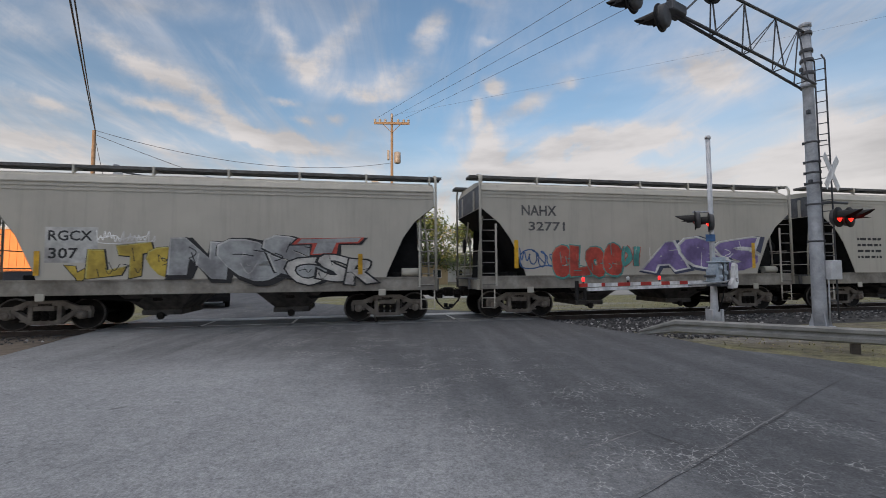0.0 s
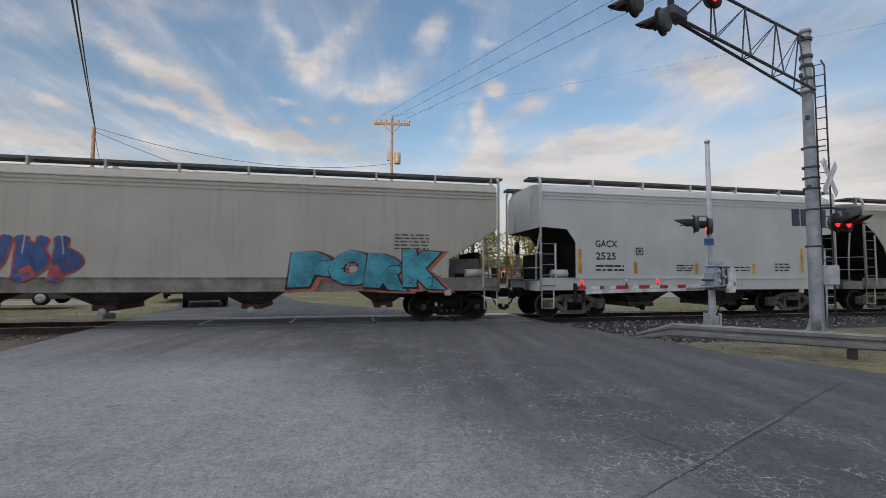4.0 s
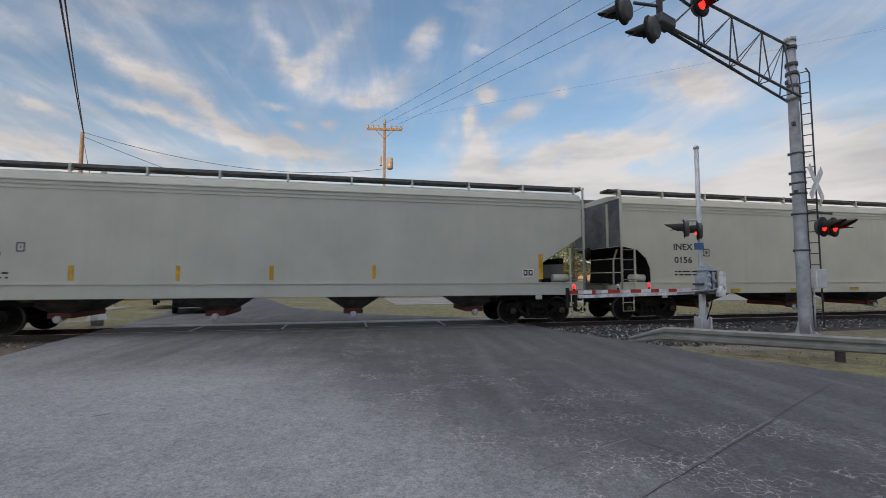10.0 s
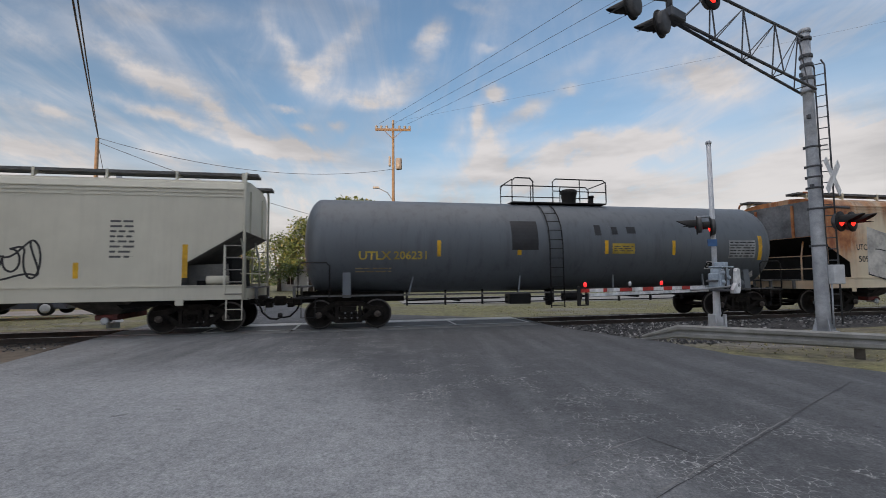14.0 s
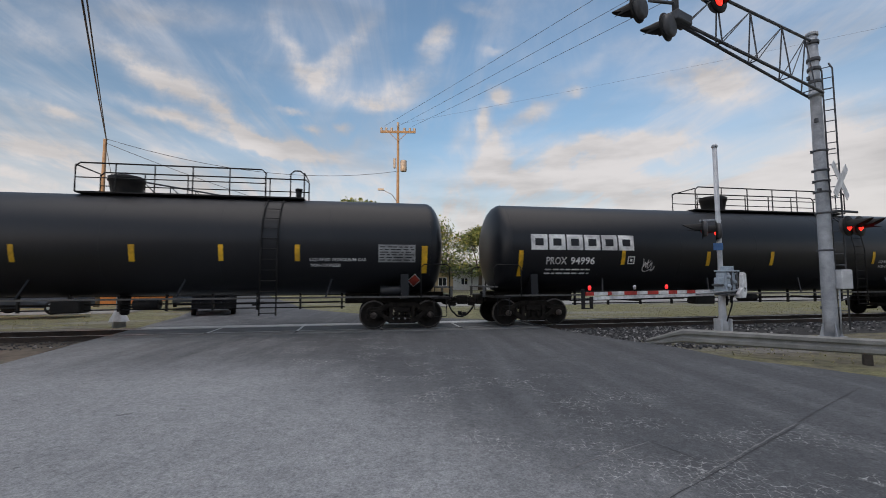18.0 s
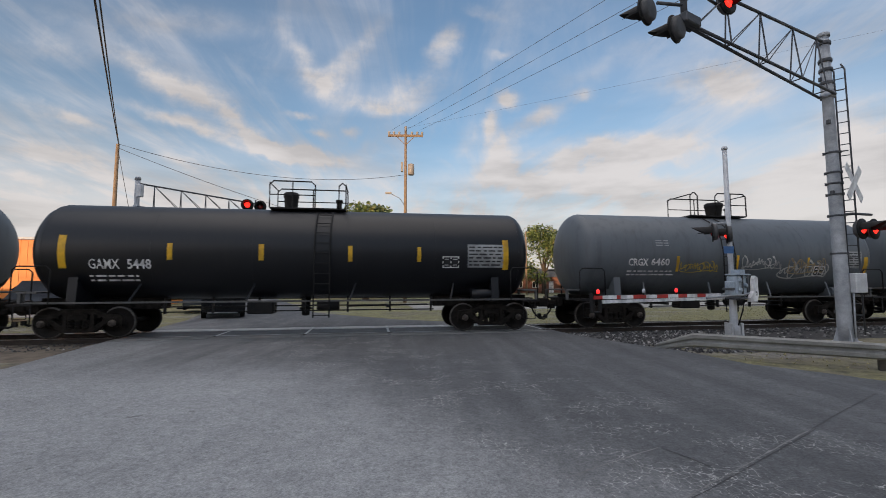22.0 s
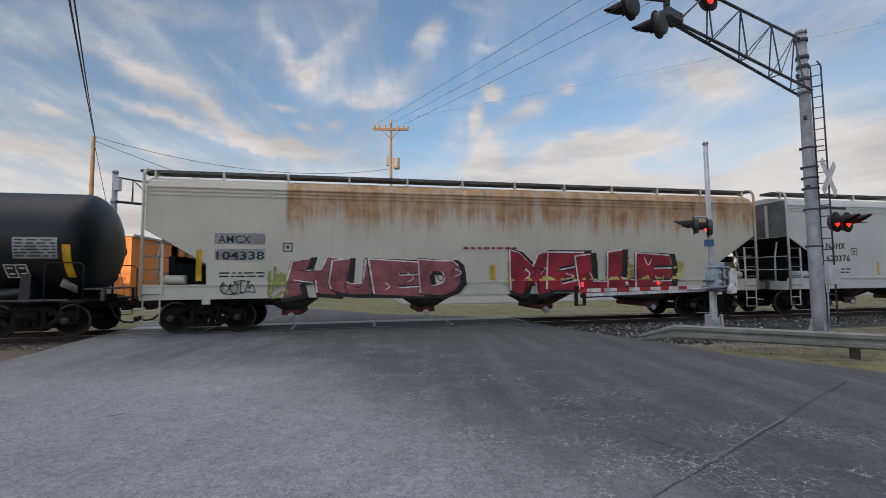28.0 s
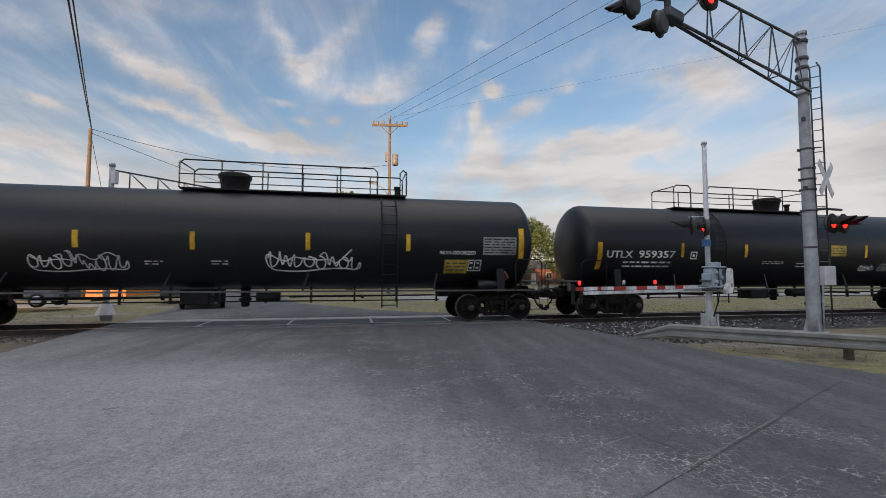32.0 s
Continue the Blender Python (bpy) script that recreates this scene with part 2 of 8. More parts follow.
def flat_paint(name, col, rough=0.55):
    """Sprayed or stencilled paint, slightly uneven."""
    m, nt, p, N, Lk = nodes_of(name)
    n = noise_tex(N, Lk, coords(N, Lk), 9.0, 5.0)
    r = ramp(N, [(0.3, tuple(c * 0.78 for c in col)), (0.65, col)])
    Lk(n.outputs[0], r.inputs[0])
    broad = ramp(N, [(0.38, (0.62, 0.60, 0.62)), (0.52, (1, 1, 1)), (0.66, (1.25, 1.25, 1.25))])
    Lk(noise_tex(N, Lk, coords(N, Lk), 1.7, 3.0).outputs[0], broad.inputs[0])
    Lk(mixc(N, Lk, 0.9, r.outputs[0], broad.outputs[0], "MULTIPLY"), p.inputs["Base Color"])
    p.inputs["Roughness"].default_value = rough
    return m


def glow(name, col, strength):
    m, nt, p, N, Lk = nodes_of(name)
    p.inputs["Base Color"].default_value = (*col, 1)
    p.inputs["Emission Color"].default_value = (*col, 1)
    p.inputs["Emission Strength"].default_value = strength
    p.inputs["Roughness"].default_value = 0.3
    return m


M = {}
M["steel"] = surface("steel", (0.07, 0.05, 0.04), (0.035, 0.027, 0.023), 3, 0.6, 0.3, 0.2)
M["rail_top"] = surface("rail_top", (0.42, 0.42, 0.43), (0.3, 0.3, 0.3), 2, 0.3, 0.9, 0.05)
M["galv"] = surface("galvanised", (0.50, 0.52, 0.55), (0.31, 0.325, 0.35), 4, 0.6, 0.15, 0.08)
M["alum"] = surface("aluminium", (0.68, 0.69, 0.71), (0.50, 0.51, 0.53), 3, 0.5, 0.15, 0.05)
M["lampback"] = surface("lamp_housing", (0.10, 0.10, 0.105), (0.06, 0.06, 0.062), 4, 0.6, 0.1, 0.05)
M["armlamp"] = glow("red_arm_lamp", (1.0, 0.03, 0.03), 0.7)
M["dark_steel"] = surface("dark_steel", (0.10, 0.105, 0.115), (0.06, 0.063, 0.07), 3, 0.6, 0.1, 0.05)
M["black"] = surface("black_paint", (0.012, 0.012, 0.013), (0.022, 0.020, 0.019), 3, 0.6, 0, 0.05, spec=0.25)
M["truck"] = surface("truck_iron", (0.030, 0.025, 0.021), (0.008, 0.007, 0.006), 6, 0.85, 0.0, 0.35, spec=0.15)
M["cap"] = surface("bearing_cap_iron", (0.13, 0.105, 0.085), (0.05, 0.04, 0.034), 8, 0.6, 0.2, 0.2)
M["tread"] = surface("wheel_iron", (0.026, 0.021, 0.018), (0.010, 0.009, 0.008), 5, 0.7, 0.0, 0.2, spec=0.2)
M["rim"] = surface("worn_wheel_rim", (0.14, 0.125, 0.115), (0.05, 0.045, 0.04), 9, 0.5, 0.4, 0.1)
M["wood"] = surface("pole_wood", (0.29, 0.20, 0.125), (0.19, 0.125, 0.075), 5, 0.9, 0, 0.3)
M["white"] = flat_paint("white_paint", (0.8, 0.8, 0.8))
M["red"] = flat_paint("red_paint", (0.6, 0.03, 0.02))
M["yellow"] = flat_paint("reflective_yellow", (0.75, 0.42, 0.02), 0.4)
M["redlamp"] = glow("red_lamp", (1.0, 0.02, 0.012), 1.6)
M["redlens"] = flat_paint("red_lens", (0.35, 0.03, 0.025), 0.2)


# ---------------------------------------------------------------- mesh helpers
def box(bm, x0, x1, y0, y1, z0, z1, bevel=0.0):
    vs = [bm.verts.new((x, y, z)) for x in (x0, x1) for y in (y0, y1) for z in (z0, z1)]
    fs = [bm.faces.new([vs[i] for i in q]) for q in ((0, 1, 3, 2), (4, 6, 7, 5), (0, 4, 5, 1), (2, 3, 7, 6), (0, 2, 6, 4), (1, 5, 7, 3))]
    if bevel:
        bmesh.ops.bevel(bm, geom=list({e for f in fs for e in f.edges}), offset=bevel, segments=1, affect="EDGES")


def rod(bm, a, b, r, seg=8, r2=None):
    a, b = Vector(a), Vector(b)
    q = (b - a).to_track_quat("Z", "Y").to_matrix()
    r2 = r if r2 is None else r2
    rings = []
    for p, rr in ((a, r), (b, r2)):
        rings.append([bm.verts.new(p + q @ Vector((rr * math.cos(2 * math.pi * k / seg), rr * math.sin(2 * math.pi * k / seg), 0))) for k in range(seg)])
    for k in range(seg):
        f = bm.faces.new((rings[0][k], rings[0][(k + 1) % seg], rings[1][(k + 1) % seg], rings[1][k]))
        f.smooth = seg > 6
    bm.faces.new(rings[0][::-1])
    bm.faces.new(rings[1])


def pipe(bm, pts, r, seg=6):
    tube(bm, pts, r, seg)


def tube(bm, pts, r, seg=6):
    """One unbroken round bar along points."""
    pts = [Vector(p) for p in pts]
    prev = None
    for k, p in enumerate(pts):
        d = (pts[min(k + 1, len(pts) - 1)] - pts[max(k - 1, 0)]).normalized()
        q = d.to_track_quat("Z", "Y").to_matrix()
        cur = [bm.verts.new(p + q @ Vector((r * math.cos(2 * math.pi * j / seg), r * math.sin(2 * math.pi * j / seg), 0))) for j in range(seg)]
        if prev:
            best = min(range(seg), key=lambda o: (cur[o].co - prev[0].co).length)
            cur = cur[best:] + cur[:best]
            for j in range(seg):
                bm.faces.new((prev[j], prev[(j + 1) % seg], cur[(j + 1) % seg], cur[j])).smooth = True
        else:
            bm.faces.new(cur[::-1])
        prev = cur
    bm.faces.new(prev)


def prism_y(bm, outline, y0, y1):
    """Extrudes an outline of (x, z) from y0 to y1."""
    a = [bm.verts.new((x, y0, z)) for x, z in outline]
    b = [bm.verts.new((x, y1, z)) for x, z in outline]
    n = len(outline)
    bm.faces.new(a)
    bm.faces.new(b[::-1])
    for k in range(n):
        bm.faces.new((a[k], b[k], b[(k + 1) % n], a[(k + 1) % n]))


def prism_x(bm, outline, x0, x1, smooth=False):
    """Extrudes an outline of (y, z) from x0 to x1."""
    a = [bm.verts.new((x0, y, z)) for y, z in outline]
    b = [bm.verts.new((x1, y, z)) for y, z in outline]
    n = len(outline)
    bm.faces.new(a[::-1])
    bm.faces.new(b)
    for k in range(n):
        f = bm.faces.new((a[k], a[(k + 1) % n], b[(k + 1) % n], b[k]))
        f.smooth = smooth


def lathe(bm, rings, axis="x", seg=32, smooth=True, centre=(0, 0, 0)):
    """rings: (place along the axis, radius)."""
    rows = []
    cx, cy, cz = centre
    for p, r in rings:
        row = []
        for k in range(seg):
            c, s_ = r * math.cos(2 * math.pi * k / seg), r * math.sin(2 * math.pi * k / seg)
            row.append(bm.verts.new({"x": (cx + p, cy + c, cz + s_), "y": (cx + c, cy + p, cz + s_), "z": (cx + c, cy + s_, cz + p)}[axis]))
        rows.append(row)
    for a, b in zip(rows, rows[1:]):
        for k in range(seg):
            f = bm.faces.new((a[k], a[(k + 1) % seg], b[(k + 1) % seg], b[k]))
            f.smooth = smooth
    bm.faces.new(rows[0][::-1])
    bm.faces.new(rows[-1])


MESHES = {}


def to_mesh(name, bm, mat):
    bmesh.ops.recalc_face_normals(bm, faces=bm.faces)
    me = bpy.data.meshes.new(name)
    bm.to_mesh(me)
    bm.free()
    for m in mat if isinstance(mat, (list, tuple)) else (mat,):
        me.materials.append(m)
    return me


def part(name, bm, mat, parent=None, label="", at=None):
    """Links a bmesh as one mesh object under its thing."""
    return put(name, to_mesh(name, bm, mat), parent, label, at)


def put(name, me, parent=None, label="", at=None):
    ob = new(name, me)
    if parent is not None:
        ob.parent = parent
    if at is not None:
        ob.matrix_basis = at
    if label:
        ob["label"] = label
    return ob


def shared(key, name, build, mat):
    if key not in MESHES:
        bm = bmesh.new()
        build(bm)
        MESHES[key] = to_mesh(name, bm, mat)
    return MESHES[key]


def thing(name, label, category, m=None, group="", kind=""):
    ob = new(name)
    ob.empty_display_size = 0.2
    if m is not None:
        ob.matrix_basis = m
    return tagged(ob, label, category, group, kind)

# ---------------------------------------------------------------- ground, road, track
ROAD = Vector((-0.436, 0.900, 0))        # the way the road runs, over the track
CROSS = Vector((0.900, 0.436, 0))        # across the road, to its kerb with the signals


def sheet(name, pts, z, mat, label, category, kind="structure", thick=0.0):
    bm = bmesh.new()
    top = [bm.verts.new((x, y, z)) for x, y in pts]
    bm.faces.new(top)
    if thick:
        low = [bm.verts.new((x, y, z - thick)) for x, y in pts]
        n = len(pts)
        for k in range(n):
            bm.faces.new((top[k], low[k], low[(k + 1) % n], top[(k + 1) % n]))
    return tagged(part(name, bm, mat), label, category, kind=kind)


def road_material():
    """Old chip-sealed asphalt: pale worn lane, darker newer patch, pale crazing, tar stains."""
    m, nt, p, N, Lk = nodes_of("road_asphalt")
    v = coords(N, Lk)
    sep = N("ShaderNodeSeparateXYZ")
    Lk(v, sep.inputs[0])
    big, mid = noise_tex(N, Lk, v, 0.35, 5.0), noise_tex(N, Lk, v, 2.2, 6.0, 0.7)
    turned = N("ShaderNodeMapping")
    turned.inputs["Rotation"].default_value, turned.inputs["Scale"].default_value = (0, 0, radians(-25.8)), (1.0, 0.2, 1.0)
    Lk(v, turned.inputs[0])
    streak = noise_tex(N, Lk, turned.outputs[0], 1.15, 6.0, 0.65)
    worn = N("ShaderNodeMapping")
    worn.inputs["Rotation"].default_value, worn.inputs["Scale"].default_value = (0, 0, radians(-25.8)), (1.0, 0.07, 1.0)
    Lk(v, worn.inputs[0])
    tracks = noise_tex(N, Lk, worn.outputs[0], 1.9, 5.0, 0.6)
    lumps = noise_tex(N, Lk, v, 16.0, 5.0, 0.75)
    chip, grit = noise_tex(N, Lk, v, 45.0, 4.0, 0.7), noise_tex(N, Lk, v, 140.0, 2.0)

    def mth(op, x, y=0.0, clamp=False):
        n = N("ShaderNodeMath")
        n.operation, n.use_clamp = op, clamp
        for k, q in enumerate((x, y)):
            if isinstance(q, (int, float)):
                n.inputs[k].default_value = q
            else:
                Lk(q, n.inputs[k])
        return n.outputs[0]

    def span(q, x0, x1, y0, y1):
        n = N("ShaderNodeMapRange")
        n.interpolation_type = "SMOOTHSTEP"
        Lk(q, n.inputs[0])
        for k, x in enumerate((x0, x1, y0, y1)):
            n.inputs[k + 1].default_value = x
        return n.outputs[0]
    # the darker patch lies to one side of a wavering line along the road
    edge = mth("SUBTRACT", mth("ADD", mth("MULTIPLY", sep.outputs[0], 0.83), mth("MULTIPLY", sep.outputs[1], 0.56)), 2.75)
    edge = mth("ADD", edge, mth("MULTIPLY", mth("SUBTRACT", streak.outputs[0], 0.5), 1.8))
    edge = mth("ADD", edge, mth("MULTIPLY", mth("SUBTRACT", tracks.outputs[0], 0.5), 1.2))
    patch = span(edge, -1.2, 1.6, 0.0, 1.0)
    band = mth("MULTIPLY", span(sep.outputs[1], 6.5, 9.8, 0.0, 1.0), span(streak.outputs[0], 0.3, 0.58, 0.55, 1.0))
    dark = mth("MAXIMUM", patch, mth("MULTIPLY", band, mth("MAXIMUM", span(sep.outputs[0], -9.0, -4.0, 0.45, 0.95), span(sep.outputs[1], 15.0, 18.0, 0.0, 1.0))))
    pale = ramp(N, [(0.3, (0.198, 0.203, 0.210)), (0.5, (0.268, 0.275, 0.283)), (0.7, (0.328, 0.335, 0.341))])
    Lk(mth("ADD", mth("MULTIPLY", big.outputs[0], 0.5), mth("MULTIPLY", mid.outputs[0], 0.5)), pale.inputs[0])
    tar = ramp(N, [(0.32, (0.039, 0.041, 0.045)), (0.50, (0.061, 0.064, 0.070)), (0.68, (0.108, 0.112, 0.118))])
    Lk(mth("ADD", mth("MULTIPLY", mid.outputs[0], 0.3), mth("MULTIPLY", tracks.outputs[0], 0.7)), tar.inputs[0])
    c = mixc(N, Lk, mth("MULTIPLY", dark, 0.9), pale.outputs[0], tar.outputs[0])
    # pale crazing near the edge of the patch
    vor = N("ShaderNodeTexVoronoi")
    vor.feature = "DISTANCE_TO_EDGE"
    vor.inputs["Scale"].default_value = 11.5
    wv = N("ShaderNodeVectorMath")
    wv.operation = "ADD"
    Lk(v, wv.inputs[0])
    warp = N("ShaderNodeVectorMath")
    warp.operation = "SCALE"
    Lk(noise_tex(N, Lk, v, 6.0, 3.0).outputs[1], warp.inputs[0])
    warp.inputs[3].default_value = 0.12
    Lk(warp.outputs[0], wv.inputs[1])
    Lk(wv.outputs[0], vor.inputs["Vector"])
    worn_at = mth("MULTIPLY", span(edge, -0.3, 0.5, 0.0, 1.0), mth("MULTIPLY", span(edge, 2.2, 4.2, 1.0, 0.12), span(noise_tex(N, Lk, v, 1.3, 5.0, 0.65).outputs[0], 0.47, 0.60, 0.0, 1.0)))
    craze = mth("MULTIPLY", mth("MULTIPLY", span(vor.outputs[0], 0.0, 0.06, 1.0, 0.0), span(lumps.outputs[0], 0.36, 0.58, 0.15, 1.0)), worn_at)
    c = mixc(N, Lk, mth("MULTIPLY", craze, 0.9), c, (0.40, 0.40, 0.39))
    r2 = ramp(N, [(0.30, (0.55, 0.55, 0.56)), (0.5, (1.0, 1.0, 1.0)), (0.70, (1.45, 1.45, 1.43))])
    Lk(chip.outputs[0], r2.inputs[0])
    c = mixc(N, Lk, 0.8, c, r2.outputs[0], "MULTIPLY")
    r3 = ramp(N, [(0.32, (0.62, 0.62, 0.63)), (0.5, (1.0, 1.0, 1.0)), (0.68, (1.3, 1.3, 1.29))])
    Lk(lumps.outputs[0], r3.inputs[0])
    c = mixc(N, Lk, 0.8, c, r3.outputs[0], "MULTIPLY")
    spots = ramp(N, [(0.70, (1, 1, 1)), (0.76, (0.35, 0.35, 0.35))])
    Lk(noise_tex(N, Lk, v, 3.6, 2.0).outputs[0], spots.inputs[0])
    c = mixc(N, Lk, 0.8, c, spots.outputs[0], "MULTIPLY")
    Lk(c, p.inputs["Base Color"])
    p.inputs["Roughness"].default_value = 0.85
    bump(N, Lk, p, mth("ADD", chip.outputs[0], mth("MULTIPLY", grit.outputs[0], 0.4)), 0.55, 0.012)
    return m


def ground_material():
    """Dry earth and short yellowed grass in patches."""
    m, nt, p, N, Lk = nodes_of("dry_grass")
    v = coords(N, Lk)
    a, b, g = noise_tex(N, Lk, v, 0.22, 6.0, 0.65), noise_tex(N, Lk, v, 1.6, 6.0, 0.7), noise_tex(N, Lk, v, 22.0, 4.0, 0.7)
    grass = ramp(N, [(0.3, (0.085, 0.092, 0.040)), (0.52, (0.20, 0.19, 0.088)), (0.75, (0.36, 0.31, 0.17))])
    Lk(g.outputs[0], grass.inputs[0])
    soil = ramp(N, [(0.3, (0.085, 0.075, 0.06)), (0.7, (0.20, 0.175, 0.14))])
    Lk(b.outputs[0], soil.inputs[0])
    f = ramp(N, [(0.40, (0, 0, 0)), (0.56, (1, 1, 1))])
    dist = N("ShaderNodeVectorMath")
    dist.operation = "DOT_PRODUCT"
    Lk(v, dist.inputs[0])
    dist.inputs[1].default_value = tuple(SIDE)
    lawn = N("ShaderNodeMapRange")
    Lk(dist.outputs["Value"], lawn.inputs[0])
    for k, q in enumerate((DIST + 2.0, DIST + 6.0, -0.035, 0.09)):
        lawn.inputs[k + 1].default_value = q
    sm = N("ShaderNodeMath")
    Lk(a.outputs[0], sm.inputs[0])
    Lk(lawn.outputs[0], sm.inputs[1])
    Lk(sm.outputs[0], f.inputs[0])
    # pale gravel in strips beside the track, darker tussocks
    gv = noise_tex(N, Lk, coords(N, Lk, (0.12, 0.5, 1.0)), 1.0, 5.0, 0.6)
    gr = ramp(N, [(0.53, (0, 0, 0)), (0.64, (0.7, 0.7, 0.7))])
    Lk(gv.outputs[0], gr.inputs[0])
    grit = ramp(N, [(0.35, (0.16, 0.15, 0.135)), (0.65, (0.34, 0.325, 0.30))])
    Lk(g.outputs[0], grit.inputs[0])
    c = mixc(N, Lk, gr.outputs[0], mixc(N, Lk, f.outputs[0], soil.outputs[0], grass.outputs[0]), grit.outputs[0])
    tus = ramp(N, [(0.36, (0.42, 0.42, 0.40)), (0.52, (1.0, 1.0, 1.0)), (0.68, (1.2, 1.2, 1.2))])
    Lk(noise_tex(N, Lk, v, 3.4, 6.0, 0.75).outputs[0], tus.inputs[0])
    Lk(mixc(N, Lk, 0.85, c, tus.outputs[0], "MULTIPLY"), p.inputs["Base Color"])
    p.inputs["Roughness"].default_value = 0.95
    bump(N, Lk, p, g.outputs[0], 0.6, 0.03)
    return m


M["ballast"] = surface("ballast", (0.07, 0.068, 0.066), (0.025, 0.025, 0.026), 9, 0.95, 0, 0.9, 25)
M["dirt"] = surface("track_dirt", (0.19, 0.155, 0.12), (0.10, 0.08, 0.062), 3, 0.95, 0, 0.7, 25)
M["road"], M["earth"] = road_material(), ground_material()
M["concrete"] = surface("panel_concrete", (0.20, 0.20, 0.20), (0.13, 0.13, 0.13), 2.0, 0.85, 0, 0.3, 50)
M["pale_concrete"] = surface("pale_panel_concrete", (0.72, 0.72, 0.70), (0.50, 0.50, 0.49), 1.6, 0.85, 0, 0.3, 50)
M["joint"] = surface("joint_mortar", (0.80, 0.80, 0.78), (0.60, 0.60, 0.59), 4.0, 0.8, 0, 0.2)
M["tie"] = surface("tie_wood", (0.10, 0.075, 0.055), (0.05, 0.04, 0.032), 4, 0.95, 0, 0.4)


def ribbon(name, pts, w, z, mat, parent, seed):
    """A thin wavering line on the road through points of the plan."""
    rnd = random.Random(seed)
    bm = bmesh.new()
    prev = None
    path = []
    for (x0, y0), (x1, y1) in zip(pts, pts[1:]):
        n = max(2, int(math.hypot(x1 - x0, y1 - y0) / 0.12))
        path += [(x0 + (x1 - x0) * k / n, y0 + (y1 - y0) * k / n) for k in range(n)]
    path.append(pts[-1])
    dx, dy = pts[-1][0] - pts[0][0], pts[-1][1] - pts[0][1]
    q = math.hypot(dx, dy)
    nx, ny = -dy / q, dx / q
    for k, (x, y) in enumerate(path):
        j, ww = rnd.uniform(-0.006, 0.006), w * rnd.uniform(0.35, 1.2) * (0.2 if k in (0, len(path) - 1) else 1)
        cur = [bm.verts.new((x + nx * (j + o * ww / 2), y + ny * (j + o * ww / 2), z)) for o in (-1, 1)]
        if prev:
            bm.faces.new((prev[0], prev[1], cur[1], cur[0]))
        prev = cur
    return part(name, bm, mat, parent)


def make_ground():
    sheet("ground", [(-2500, -2500), (2500, -2500), (2500, 2500), (-2500, 2500)], -0.22, M["earth"], "dry earth with worn patchy yellow grass", "ground")
    # the paved street runs over the crossing and on beyond it
    r = [(-9.4, 15.2), (-8.6, 11.5), (-7.9, 8.6), (-8.5, 6.0), (-30, 0), (-30, -22), (30, -22), (16.0, -12), (7.6, 6.4), (7.0, 7.45), (6.3, 8.3), (6.0, 9.9), (5.25, 11.4), (4.45, 13.5), (4.12, 16.4),
         (-1.2, 19.2), (-6.0, 24.0), (-24.0, 66), (-80, 190), (-92, 190), (-30, 66), (-12.6, 26), (-10.4, 19.5)]
    road = sheet("road", r, -0.02, M["road"], "cracked grey asphalt street over the crossing", "road", thick=0.2)
    pale, dark = surface("pale_seam", (0.24, 0.24, 0.24), (0.13, 0.13, 0.13), 6, 0.9, 0, 0.2), surface("tar_seam", (0.045, 0.045, 0.047), (0.03, 0.03, 0.03), 6, 0.7, 0, 0.2)
    # pale paved strips beyond the track
    pave = surface("old_concrete", (0.34, 0.33, 0.305), (0.22, 0.21, 0.195), 0.8, 0.9, 0, 0.3, 14)
    for s0, s1, o0, o1 in ((3.0, 160.0, 13.5, 23.0), (-160.0, -13.0, 11.5, 15.5)):
        sheet("pavement", [tuple(on_track(a, b).to_2d()) for a, b in ((s0, o0), (s1, o0), (s1, o1), (s0, o1))], -0.19, pave, "pale old concrete pavement beyond the track", "pavement", thick=0.1)
    ribbon("seam", [(1.1, 2.72), (1.53, 3.0), (4.18, 4.64)], 0.018, -0.017, pale, road, 1)
    ribbon("seam", [(1.14, 2.70), (1.56, 2.975), (4.21, 4.62)], 0.010, -0.0165, dark, road, 2)
    ribbon("seam", [(4.18, 4.64), (5.2, 5.28), (6.41, 6.02)], 0.016, -0.017, dark, road, 3)
    ribbon("seam", [(1.08, 3.56), (1.6, 3.86), (2.26, 4.21)], 0.02, -0.017, pale, road, 4)
    ribbon("seam", [(2.26, 4.21), (2.5, 3.69)], 0.012, -0.017, dark, road, 5)
    ribbon("crack", [(-3.2, 11.6), (-1.0, 11.3), (0.6, 11.5)], 0.03, -0.017, dark, road, 8)


